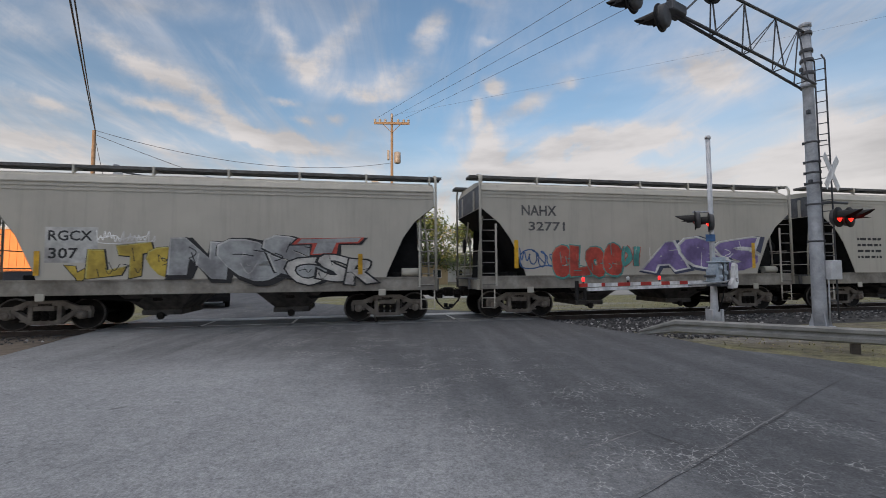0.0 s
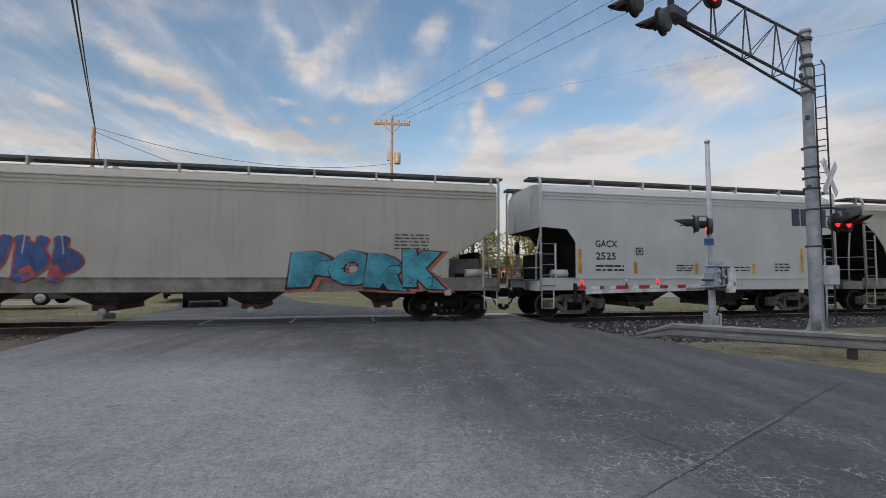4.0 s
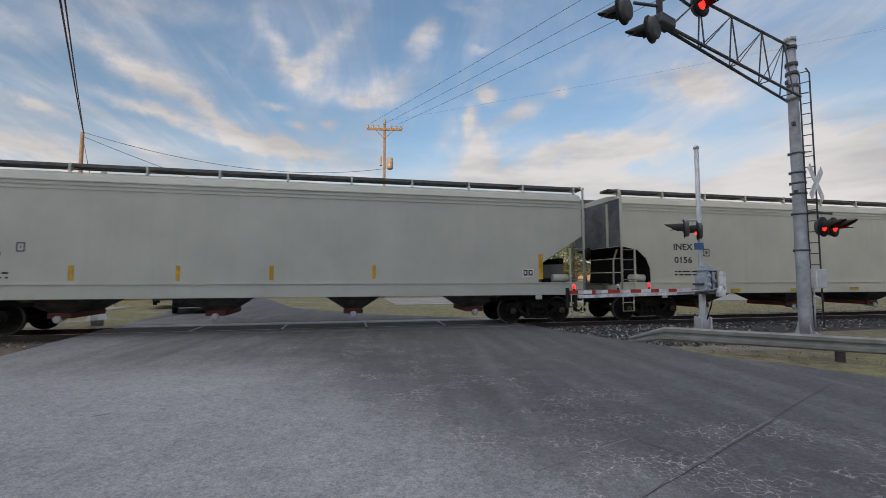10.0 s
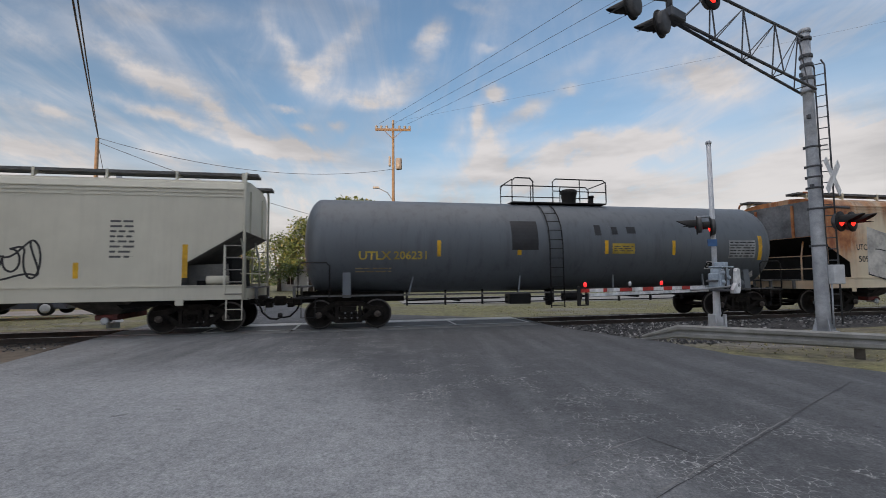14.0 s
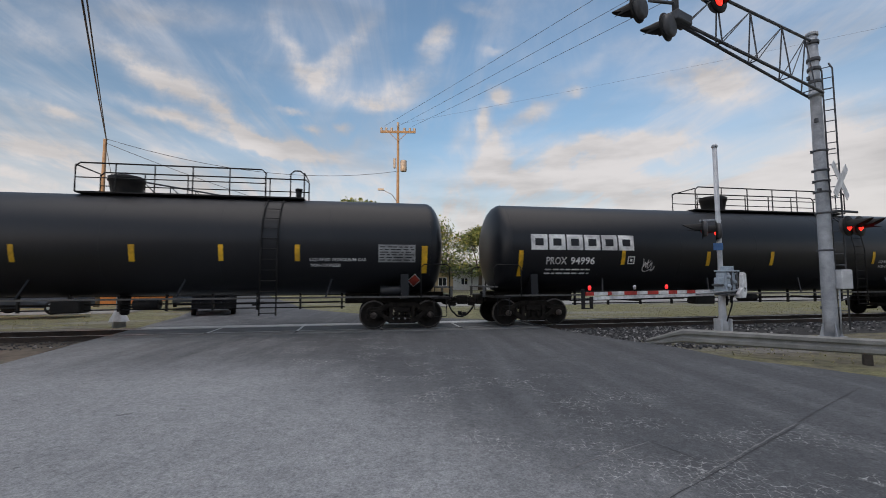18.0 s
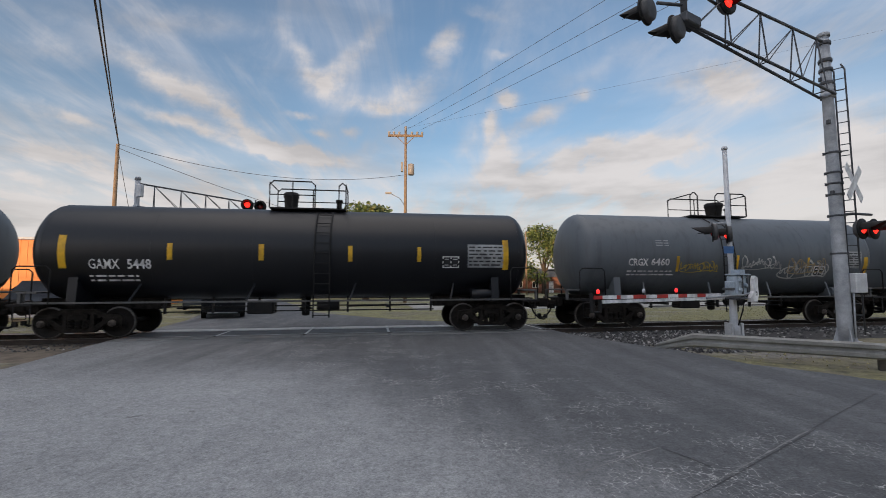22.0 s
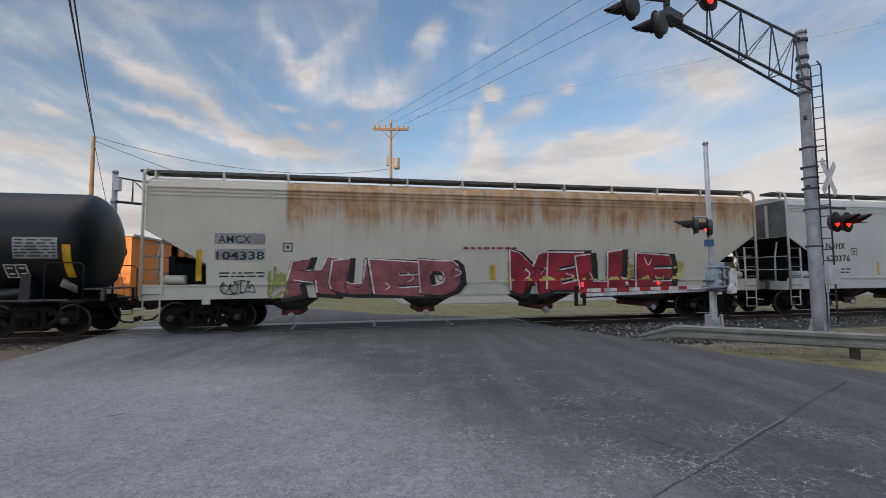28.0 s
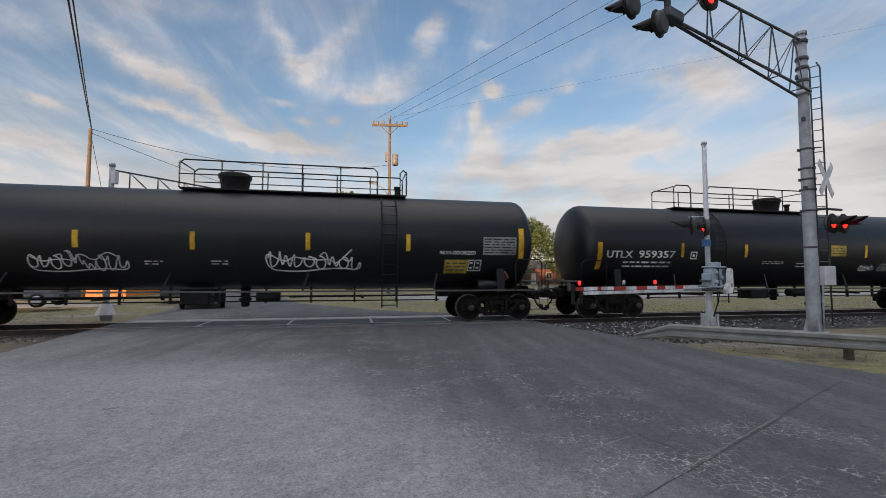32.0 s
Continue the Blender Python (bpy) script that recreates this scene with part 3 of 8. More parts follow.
def make_track():
    t = thing("railway_track", "railway track with rusty rails on wooden ties in stone ballast", "railway track", track_pose(0), kind="structure")
    rnd = random.Random(5)
    # ballast bed, left out where the road crosses
    for a, b in ((-700, -7.7), (5.5, 700)):
        bm = bmesh.new()
        prism_x(bm, [(-3.4, -0.22), (-1.9, -0.15), (1.9, -0.15), (3.4, -0.22)], a, b)
        part("ballast_bed", bm, M["ballast"] if a > 0 else M["dirt"], t)
    for y in (-0.755, 0.755):
        bm = bmesh.new()
        prism_x(bm, [(y - 0.07, -0.18), (y + 0.07, -0.18), (y + 0.012, -0.15), (y + 0.012, -0.05), (y + 0.036, -0.035), (y + 0.036, -0.004), (y - 0.036, -0.004), (y - 0.036, -0.035), (y - 0.012, -0.05), (y - 0.012, -0.15)], -700, 700)
        rail = part("rail", bm, M["steel"], t)
        bm = bmesh.new()
        box(bm, -700, 700, y - 0.030, y + 0.030, -0.004, 0.0)
        part("rail_head", bm, M["rail_top"], rail, "bright worn running surface")
    tie = shared("tie", "tie", lambda bm: box(bm, -0.115, 0.115, -1.3, 1.3, -0.20, -0.135, 0.012), M["tie"])
    for k in range(-40, 60):
        x = k * 0.53
        if not -7.8 < x < 5.6:
            put("tie", tie, t, at=pose(x, 0, rnd.uniform(-0.005, 0.005), 0, 0, rnd.uniform(-1, 1)))
    # concrete crossing panels between and beside the rails
    for k in range(-3, 2):
        x0, x1 = 0.64 + 2.6 * k, 0.64 + 2.6 * (k + 1) - 0.08
        for y0, y1 in ((-1.45, -0.80), (-0.68, 0.68), (0.80, 1.45)):
            bm = bmesh.new()
            box(bm, x0, x1, y0, y1, -0.15, -0.006, 0.008)
            part("crossing_panel", bm, M["concrete"] if y0 < 0.7 else M["pale_concrete"], t, "worn concrete crossing panel")
        bm = bmesh.new()
        box(bm, x1 + 0.002, x1 + 0.078, -0.62, 1.45, -0.15, -0.0045)
        part("panel_joint", bm, M["joint"], t)
    bm = bmesh.new()
    box(bm, -7.16, 5.76, 0.682, 0.718, -0.1, -0.0042)
    part("flange_strip", bm, M["joint"], t, "pale strip beside the rail")


make_ground()
make_track()


# ---------------------------------------------------------------- crossing signals
def hooded_lamp(parent, at, lit=True):
    """A round railway crossing lamp facing local -y, with its black backing disc and hood."""
    def disc(bm):
        lathe(bm, [(0.0, 0.10), (0.0, 0.275), (0.025, 0.275), (0.03, 0.22)], "y", 28)
    d = put("lamp_disc", shared("lamp_disc", "lamp_disc", disc, M["black"]), parent, at=at)
    put("lamp_housing", shared("lamp_housing", "lamp_housing", lambda bm: lathe(bm, [(0.026, 0.235), (0.12, 0.225), (0.14, 0.20), (0.15, 0.17), (0.152, 0.03)], "y", 28), M["lampback"]), d, "grey lamp housing")
    put("lens", shared("lens%d" % lit, "lens", lambda bm: lathe(bm, [(-0.045, 0.05), (-0.03, 0.09), (-0.004, 0.125)], "y", 24), M["redlamp" if lit else "redlens"]), d, "glowing red lens" if lit else "unlit red lens")

    def hood(bm):
        n = 14
        a, b, c, e = [], [], [], []
        for k in range(n + 1):
            w = math.pi * (-0.08 + 1.16 * k / n)
            cx, cz = math.cos(w), math.sin(w)
            for lst, r, y in ((a, 0.165, 0.0), (b, 0.165, -0.38 - 0.12 * max(0, cz)), (c, 0.157, -0.38 - 0.12 * max(0, cz)), (e, 0.157, 0.0)):
                lst.append(bm.verts.new((r * cx, y if lst in (a, e) else y * (0.52 + 0.48 * max(0.0, cz) ** 0.6), r * cz)))
        for p, q in ((a, b), (b, c), (c, e)):
            for k in range(n):
                bm.faces.new((p[k], p[k + 1], q[k + 1], q[k]))
    put("hood", shared("hood", "hood", hood, M["black"]), d)
    return d


def face(v):
    """Degrees by which a thing facing -y turns to face v."""
    return math.degrees(math.atan2(v[1], v[0])) + 90


def cantilever(base, z0, height, arm_dir, reach, label, r=0.165, deep=1.5, tip=0.85, wide=0.16, bars=(0.1, 0.27, 0.43, 0.6, 0.77, 0.93), close=1.0):
    """A cantilever signal: pole, truss arm over the road, base and bands."""
    ang = math.degrees(math.atan2(arm_dir.y, arm_dir.x))
    t = thing("cantilever_signal", label, "railway signal", pose(base[0], base[1], z0, 0, 0, ang))
    bm = bmesh.new()
    lathe(bm, [(0.0, r * 1.25), (0.5, r * 1.22), (3.4, r * 1.12), (height - 1.75, r * 0.95), (height - 1.7, r * 1.05), (height - 1.35, r * 1.05), (height - 1.3, r * 0.95), (height, r * 0.92)], "z", 24)
    pole = part("pole", bm, M["galv"], t)
    bm = bmesh.new()
    lathe(bm, [(0, r * 1.1), (0.09, r * 1.1), (0.13, r * 0.6)], "z", 20, centre=(0, 0, height))
    part("cap", bm, M["galv"], pole)
    for k in range(4):
        bm = bmesh.new()
        w = k * math.pi / 2 + math.pi / 4
        c, s_ = math.cos(w), math.sin(w)
        vs = [bm.verts.new((q * c - e * s_, q * s_ + e * c, z)) for e in (-0.012, 0.012) for q, z in ((r, 0), (r * 2.1, 0), (r * 1.05, 0.5))]
        for q in ((0, 1, 2), (5, 4, 3), (0, 3, 4, 1), (1, 4, 5, 2), (2, 5, 3, 0)):
            bm.faces.new([vs[i] for i in q])
        part("gusset", bm, M["galv"], pole)
    bm = bmesh.new()
    box(bm, -r * 1.9, r * 1.9, -r * 1.9, r * 1.9, -0.25, 0.02)
    part("base_plate", bm, M["galv"], pole)
    # truss: one top chord, two bottom chords, web bars
    zt, zb = height - 0.14, height - 0.12 - deep
    bm = bmesh.new()
    rod(bm, (0, 0, zt), (reach, 0, zb + tip), 0.034, 8)
    part("top_chord", bm, M["dark_steel"], t)
    for y in (-wide, wide):
        bm = bmesh.new()
        rod(bm, (0, y, zb), (reach, y * close, zb), 0.034, 8)
        part("bottom_chord", bm, M["dark_steel"], t)
    for k, f in enumerate(bars):
        x, w = reach * f, wide * (1 + (close - 1) * f)
        zz = zt + (zb + tip - zt) * f
        for y in (-w, w):
            bm = bmesh.new()
            rod(bm, (x, 0, zz), (x, y, zb), 0.017, 6)
            part("web_bar", bm, M["dark_steel"], t)
        g = bars[k + 1] if k + 1 < len(bars) else 0.97
        for y in (-1, 1):
            bm = bmesh.new()
            rod(bm, (x, 0, zz), (reach * g, y * wide * (1 + (close - 1) * g), zb), 0.013, 6)
            part("diagonal_bar", bm, M["dark_steel"], t)
        bm = bmesh.new()
        rod(bm, (x, -w, zb), (x, w, zb), 0.015, 6)
        part("cross_bar", bm, M["dark_steel"], t)
    bm = bmesh.new()
    lathe(bm, [(0, r * 1.25), (0.14, r * 1.25)], "z", 20, centre=(0, 0, zb - 0.07))
    part("clamp", bm, M["galv"], pole)
    return t, ang, zt, zb, pole


def crossbuck(parent, at):
    b = None
    for k, w in enumerate((45, -45)):
        bm = bmesh.new()
        box(bm, -0.61, 0.61, -0.012 - 0.006 * k, 0.0 - 0.006 * k, -0.115, 0.115, 0.01)
        bl = part("crossbuck_blade", bm, M["white"], parent, "white reflective crossbuck blade", at @ pose(0, 0, 0, 0, w, 0))


def near_signal():
    base, h = (11.08, 11.07), 8.36
    arm = Vector((-0.886, -0.464, 0))
    t, ang, zt, zb, pole = cantilever(base, 0.0, h, arm, 6.62, "tall galvanised cantilever crossing signal over the road with red lamps", 0.134, 1.56, 0.98, 0.17, (0.07, 0.285, 0.54, 0.77), 0.2)
    turn = pose(0, 0, 0, 0, 0, -ang)          # back to the world's axes
    away, here = face((-0.58, 0.81)), face((0.35, -0.94))
    # overhead lamps on the arm
    for x, y, z, f, lit in ((-4.51, -2.42, 7.64, here, True), (-5.30, -2.95, 7.72, here, False), (-6.82, -3.24, 6.82, away, False), (-6.19, -3.14, 6.53, away, False)):
        hooded_lamp(t, turn @ pose(x, y, z, 0, 0, f), lit)
    bm = bmesh.new()
    rod(bm, (6.72, 0, zb - 0.02), (6.72, 0, zb + 1.7), 0.062, 12)
    part("lamp_post", bm, M["dark_steel"], t)
    for a_, b_ in (((-4.6, -2.3, 7.6), (-5.95, -3.15, 7.5)), ((-6.55, -3.22, 7.02), (-5.95, -3.12, 7.05)), ((-6.0, -3.12, 6.66), (-5.95, -3.12, 7.0)), ((-5.3, -2.9, 7.6), (-5.95, -3.1, 7.15))):
        bm = bmesh.new()
        rod(bm, a_, b_, 0.032, 8)
        part("lamp_bracket", bm, M["dark_steel"], t, at=turn)
    bm = bmesh.new()
    box(bm, 6.35, 6.85, -0.13, 0.13, zb - 0.03, zb + 0.17, 0.02)
    part("terminal_box", bm, M["dark_steel"], t)
    # lamps and crossbuck on the pole
    for dx, dy, lit in ((0.40, -0.30, True), (0.77, -0.26, True)):
        hooded_lamp(t, turn @ pose(dx, dy, 2.96, 0, 0, face((0.36, -0.93))), lit)
    bm = bmesh.new()
    tube(bm, [(0.0, -0.05, 3.36), (0.35, -0.16, 3.38), (0.85, -0.12, 3.36)], 0.035, 8)
    part("lamp_arm", bm, M["dark_steel"], t, at=turn)
    crossbuck(t, turn @ pose(0.24, -0.30, 4.18, 0, 0, face(-ROAD)))
    # ladder beside the pole
    lad = None
    side = Vector((0.707, -0.707, 0))
    for k in (0.16, 0.38):
        bm = bmesh.new()
        x, y = (side * k).x + 0.06, (side * k).y + 0.06
        tube(bm, [(x, y, 0.2), (x, y, 7.35), (x - 0.05, y + 0.05, 7.52)], 0.022, 6)
        ob = part("ladder_rail", bm, M["dark_steel"], t, at=turn)
        lad = lad or ob
    for k in range(24):
        bm = bmesh.new()
        rod(bm, (0.173, -0.053, 0.4 + 0.305 * k), (0.329, -0.209, 0.4 + 0.305 * k), 0.014, 5)
        part("rung", bm, M["dark_steel"], lad)
    # cabinet
    bm = bmesh.new()
    box(bm, 0.10, 0.42, -0.30, -0.04, 1.28, 1.80, 0.02)
    part("junction_box", bm, M["alum"], t, at=turn)
    bm = bmesh.new()
    tube(bm, [(0.12, -0.16, 0.1), (0.14, -0.17, 1.3)], 0.02, 6)
    part("conduit", bm, M["galv"], t, at=turn)
    for x, y, z in ((-0.14, -0.06, 3.9), (-0.12, -0.08, 5.85), (-0.13, 0.05, 7.1)):
        bm = bmesh.new()
        box(bm, x - 0.04, x + 0.04, y - 0.05, y + 0.03, z, z + 0.12, 0.01)
        part("pole_step", bm, M["dark_steel"], pole, at=turn)
    for z in (6.98, 7.35, 7.62, 8.12):
        bm = bmesh.new()
        lathe(bm, [(0, 0.15), (0.02, 0.158), (0.08, 0.158), (0.10, 0.15)], "z", 20, centre=(0, 0, z))
        part("collar", bm, M["dark_steel"], pole)
    for z in (0.75, 2.3, 3.32, 3.9, 4.2, 4.5, 5.05):
        bm = bmesh.new()
        lathe(bm, [(0, 0.16), (0.05, 0.16)], "z", 20, centre=(0, 0, z))
        for k in (-1, 1):
            box(bm, k * 0.165 - 0.03, k * 0.165 + 0.03, -0.03, 0.03, z - 0.01, z + 0.06)
            rod(bm, (k * 0.18, -0.05, z + 0.025), (k * 0.18, 0.05, z + 0.025), 0.014, 6)
        part("band", bm, M["dark_steel"], pole, "dark steel pole clamp with bolts", at=turn @ pose(0, 0, 0, 0, 0, -45))
    for z in (1.6, 3.4, 5.1, 6.8):
        bm = bmesh.new()
        rod(bm, (0.08, -0.02, z), (0.30, -0.17, z), 0.018, 6)
        part("ladder_bracket", bm, M["dark_steel"], t, at=turn)


def gate():
    base = Vector((8.66, 11.88, 0))
    t = thing("crossing_gate", "lowered crossing gate with a red and white striped arm", "crossing gate", pose(*base))
    bm = bmesh.new()
    lathe(bm, [(0, 0.072), (5.4, 0.062)], "z", 16)
    part("mast", bm, M["alum"], t)
    bm = bmesh.new()
    lathe(bm, [(0, 0.08), (0.05, 0.08), (0.09, 0.05)], "z", 16, centre=(0, 0, 5.4))
    part("cap", bm, M["alum"], t)
    bm = bmesh.new()
    box(bm, -0.22, 0.22, -0.22, 0.22, -0.25, 0.05)
    part("foundation", bm, M["concrete"], t)
    bm = bmesh.new()
    lathe(bm, [(0.05, 0.17), (0.36, 0.155), (0.42, 0.12), (0.50, 0.10), (1.16, 0.085), (1.2, 0.075)], "z", 12)
    part("base", bm, M["alum"], t)
    for sx in (-1, 1):
        bm = bmesh.new()
        box(bm, sx * 0.15 - 0.03, sx * 0.15 + 0.03, -0.15, 0.15, 0.05, 0.44, 0.01)
        part("base_lug", bm, M["alum"], t)
    ang = math.degrees(math.atan2(-CROSS.y, -CROSS.x))
    R = pose(0, 0, 0, 0, 0, ang)
    bm = bmesh.new()
    box(bm, -0.20, 0.40, 0.06, 0.36, 1.16, 1.76, 0.04)
    part("gate_motor", bm, M["mech"], t, at=R)
    for x0, x1, z0, z1, y1, dark in ((-0.24, 0.44, 1.10, 1.16, 0.42, True), (-0.22, 0.42, 1.76, 1.80, 0.40, False), (0.40, 0.56, 1.36, 1.42, 0.30, True), (0.40, 0.44, 1.22, 1.60, 0.30, False), (-0.10, -0.04, 1.16, 1.78, 0.40, True), (0.16, 0.21, 1.16, 1.78, 0.395, True), (-0.12, 0.12, 1.80, 1.92, 0.30, False), (-0.30, -0.18, 1.20, 1.34, 0.50, True)):
        bm = bmesh.new()
        box(bm, x0, x1, 0.04, y1, z0, z1, 0.012)
        part("bracket" if dark else "cover", bm, M["dark_steel" if dark else "mech"], t, at=R)
    for k in range(6):
        bm = bmesh.new()
        rod(bm, (-0.15 + 0.1 * k, 0.36, 1.22 + 0.48 * (k % 2)), (-0.15 + 0.1 * k, 0.385, 1.22 + 0.48 * (k % 2)), 0.022, 6)
        part("bolt", bm, M["alum"], t, at=R)
    bm = bmesh.new()
    tube(bm, [(0.05, 0.34, 1.16), (0.10, 0.30, 0.80), (0.03, 0.12, 0.35), (0.02, 0.10, 0.05)], 0.022, 6)
    part("cable_conduit", bm, M["black"], t, at=R)
    for x, z in ((0.32, 1.62), (0.32, 1.36), (0.05, 1.48)):
        bm = bmesh.new()
        lathe(bm, [(0, 0.06), (0.05, 0.06), (0.07, 0.03)], "y", 12, centre=(x, 0.36, z))
        part("cover", bm, M["mech"], t, at=R)
    bm = bmesh.new()
    prism_y(bm, [(0.04, 1.04), (0.06, 1.14), (-0.12, 1.32), (-0.16, 1.66), (-0.22, 1.75), (-0.34, 1.70), (-0.35, 1.2), (-0.27, 1.04)], 0.40, 0.50)
    part("counterweight", bm, M["white"], t, "white counterweight", at=R)
    for y in (-0.16, 0.40):
        bm = bmesh.new()
        tube(bm, [(-0.5, y, 1.36), (0.2, y, 1.22), (1.3, 0.03 if y > 0 else -0.03, 1.16)], 0.03, 8)
        part("arm_fork", bm, M["galv"], t, at=R)
    # striped arm: short red bands between white ones, over a pale beam
    cuts = (0.60, 1.31, 1.68, 2.12, 2.48, 2.89, 3.32, 3.72, 4.18, 4.62, 4.75, 5.21, 5.47)
    for k, (a, b) in enumerate(zip(cuts, cuts[1:])):
        bm = bmesh.new()
        box(bm, a, b, -0.025, 0.025, 1.175 + 0.004 * a, 1.265 + 0.002 * a)
        part("arm_stripe", bm, M["red" if k % 2 else "white"], t, "red reflective stripe" if k % 2 else "white reflective stripe", at=R)
    bm = bmesh.new()
    box(bm, 0.4, 5.2, -0.018, 0.018, 1.095, 1.172, 0.005)
    part("arm_beam", bm, M["white"], t, "pale arm beam", at=R)
    bm = bmesh.new()
    box(bm, 5.25, 5.30, -0.03, 0.03, 0.90, 1.17)
    box(bm, 5.50, 5.56, -0.03, 0.03, 0.90, 1.34)
    box(bm, 5.25, 5.56, -0.025, 0.025, 0.90, 0.925)
    part("tip_bracket", bm, M["black"], t, at=R)
    for x, lit in ((5.32, True), (3.77, False), (2.52, True)):
        bm = bmesh.new()
        lathe(bm, [(0, 0.018), (0.05, 0.018)], "z", 8, centre=(x, 0, 1.27))
        foot = part("lamp_foot", bm, M["black"], t, at=R)
        bm = bmesh.new()
        lathe(bm, [(0, 0.034), (0.07, 0.038), (0.10, 0.02)], "z", 12, centre=(x, 0, 1.32))
        part("arm_lamp", bm, M["armlamp"] if lit else M["alum"], foot, "small red arm lamp" if lit else "")
    # flashing lamps on the mast
    bm = bmesh.new()
    tube(bm, [(-0.60, -0.1, 3.22), (-0.1, 0.02, 3.25), (0.12, 0.05, 3.25)], 0.03, 8)
    part("lamp_arm", bm, M["galv"], t)
    hooded_lamp(t, pose(-0.58, -0.12, 2.98, 0, 0, face((-0.82, 0.57))), False)
    hooded_lamp(t, pose(-0.16, -0.10, 2.93, 0, 0, face((-0.82, 0.52))), True)
    bm = bmesh.new()
    box(bm, -0.24, 0.04, -0.10, -0.08, 2.38, 2.58)
    part("sign", bm, flat_paint("blue_sign", (0.06, 0.16, 0.36)), t, "small blue emergency notice sign")


def guard_rail():
    t = thing("guard_rail", "galvanised steel guard rail beside the road", "guard rail", pose(0, 0, 0))
    prof = [(0.0, 0.0), (0.05, 0.04), (0.05, 0.11), (0.0, 0.15), (0.0, 0.18), (0.05, 0.22), (0.05, 0.29), (0.0, 0.33), (-0.012, 0.33), (0.038, 0.285), (0.038, 0.225), (-0.012, 0.18), (-0.012, 0.15), (0.038, 0.105), (0.038, 0.045), (-0.012, 0.0)]
    d = Vector((0.80, -0.60, 0)).normalized()
    a = math.degrees(math.atan2(d.y, d.x))
    at = pose(6.55, 10.42, 0.0, 0, 0, a)
    for k in range(4):
        bm = bmesh.new()
        prism_x(bm, [(-y, z + 0.005) for y, z in prof], 3.81 * k, 3.81 * (k + 1) + 0.1)
        part("beam", bm, M["weathered"], t, at=at @ pose(0, 0.004 * k, 0))
    # the end turns down into the ground
    bm = bmesh.new()
    vs0 = [bm.verts.new((0.0, -y, z + 0.005)) for y, z in prof]
    vs1 = [bm.verts.new((-0.85, -y * 0.8 + 0.12, z * 0.45 - 0.14)) for y, z in prof]
    m = len(prof)
    for k in range(m):
        bm.faces.new((vs0[k], vs0[(k + 1) % m], vs1[(k + 1) % m], vs1[k]))
    bm.faces.new(vs1)
    part("end_wing", bm, M["weathered"], t, at=at)
    for k in (1, 3, 5, 7):
        bm = bmesh.new()
        box(bm, 1.35 + 1.9 * k, 1.50 + 1.9 * k, 0.04, 0.2, -0.25, 0.25, 0.01)
        part("post", bm, M["post"], t, at=at)


M["mech"] = surface("mechanism_grey", (0.46, 0.53, 0.60), (0.28, 0.34, 0.40), 5, 0.5, 0.2, 0.05)
M["weathered"] = surface("weathered_zinc", (0.30, 0.30, 0.29), (0.20, 0.20, 0.19), 2.5, 0.65, 0.2, 0.1)
M["post"] = surface("old_post", (0.10, 0.085, 0.07), (0.06, 0.05, 0.042), 4, 0.9, 0, 0.3)
near_signal()
gate()
guard_rail()


def far_signal():
    base = (-11.5, 17.5)
    arm = Vector((0.74, 0.67, 0))
    t, ang, zt, zb, pole = cantilever(base, 0.0, 5.72, arm, 4.8, "galvanised cantilever crossing signal beyond the track", 0.10, 0.98, 0.72, 0.12, (0.12, 0.32, 0.52, 0.72, 0.92))
    turn = pose(0, 0, 0, 0, 0, -ang)
    for x, lit in ((4.35, True), (4.95, False)):
        hooded_lamp(t, pose(x, 0, zb + 0.60) @ turn @ pose(0, -0.2, 0, 0, 0, face((0.3, -0.95))), lit)
    bm = bmesh.new()
    rod(bm, (4.65, 0, zb - 0.1), (4.65, 0, zb + 0.9), 0.035, 8)
    part("lamp_post", bm, M["dark_steel"], t)
    for x, lit in ((-0.36, False), (0.36, True)):
        hooded_lamp(t, turn @ pose(x, -0.2, 2.65, 0, 0, face((0.4, -0.9))), lit)
    bm = bmesh.new()
    rod(bm, (-0.4, -0.1, 2.95), (0.4, -0.1, 2.95), 0.03, 8)
    part("lamp_arm", bm, M["dark_steel"], t, at=turn)
    bm = bmesh.new()
    lathe(bm, [(0, 0.34), (0.10, 0.30), (0.42, 0.16), (0.5, 0.12)], "z", 8, False)
    part("base", bm, M["alum"], t)
    bm = bmesh.new()
    box(bm, 0.12, 0.3, -0.25, -0.05, 5.0, 5.5, 0.02)
    part("junction_box", bm, M["alum"], t, at=turn)


def utility_pole(x, y, h, label):
    t = thing("utility_pole", label, "utility pole", pose(x, y, -0.2))
    bm = bmesh.new()
    lathe(bm, [(0, 0.17), (h + 0.2, 0.11)], "z", 16)
    part("pole", bm, M["wood"], t)
    return t


far_signal()
utility_pole(-21.9, 31.0, 11.5, "wooden utility pole lit by the low sun")
cp = utility_pole(-1.85, 40.0, 16.4, "wooden utility pole with a crossarm and a transformer")
bm = bmesh.new()
box(bm, -1.65, 1.65, -0.18, -0.06, 15.55, 15.76)
part("crossarm", bm, M["wood"], cp)


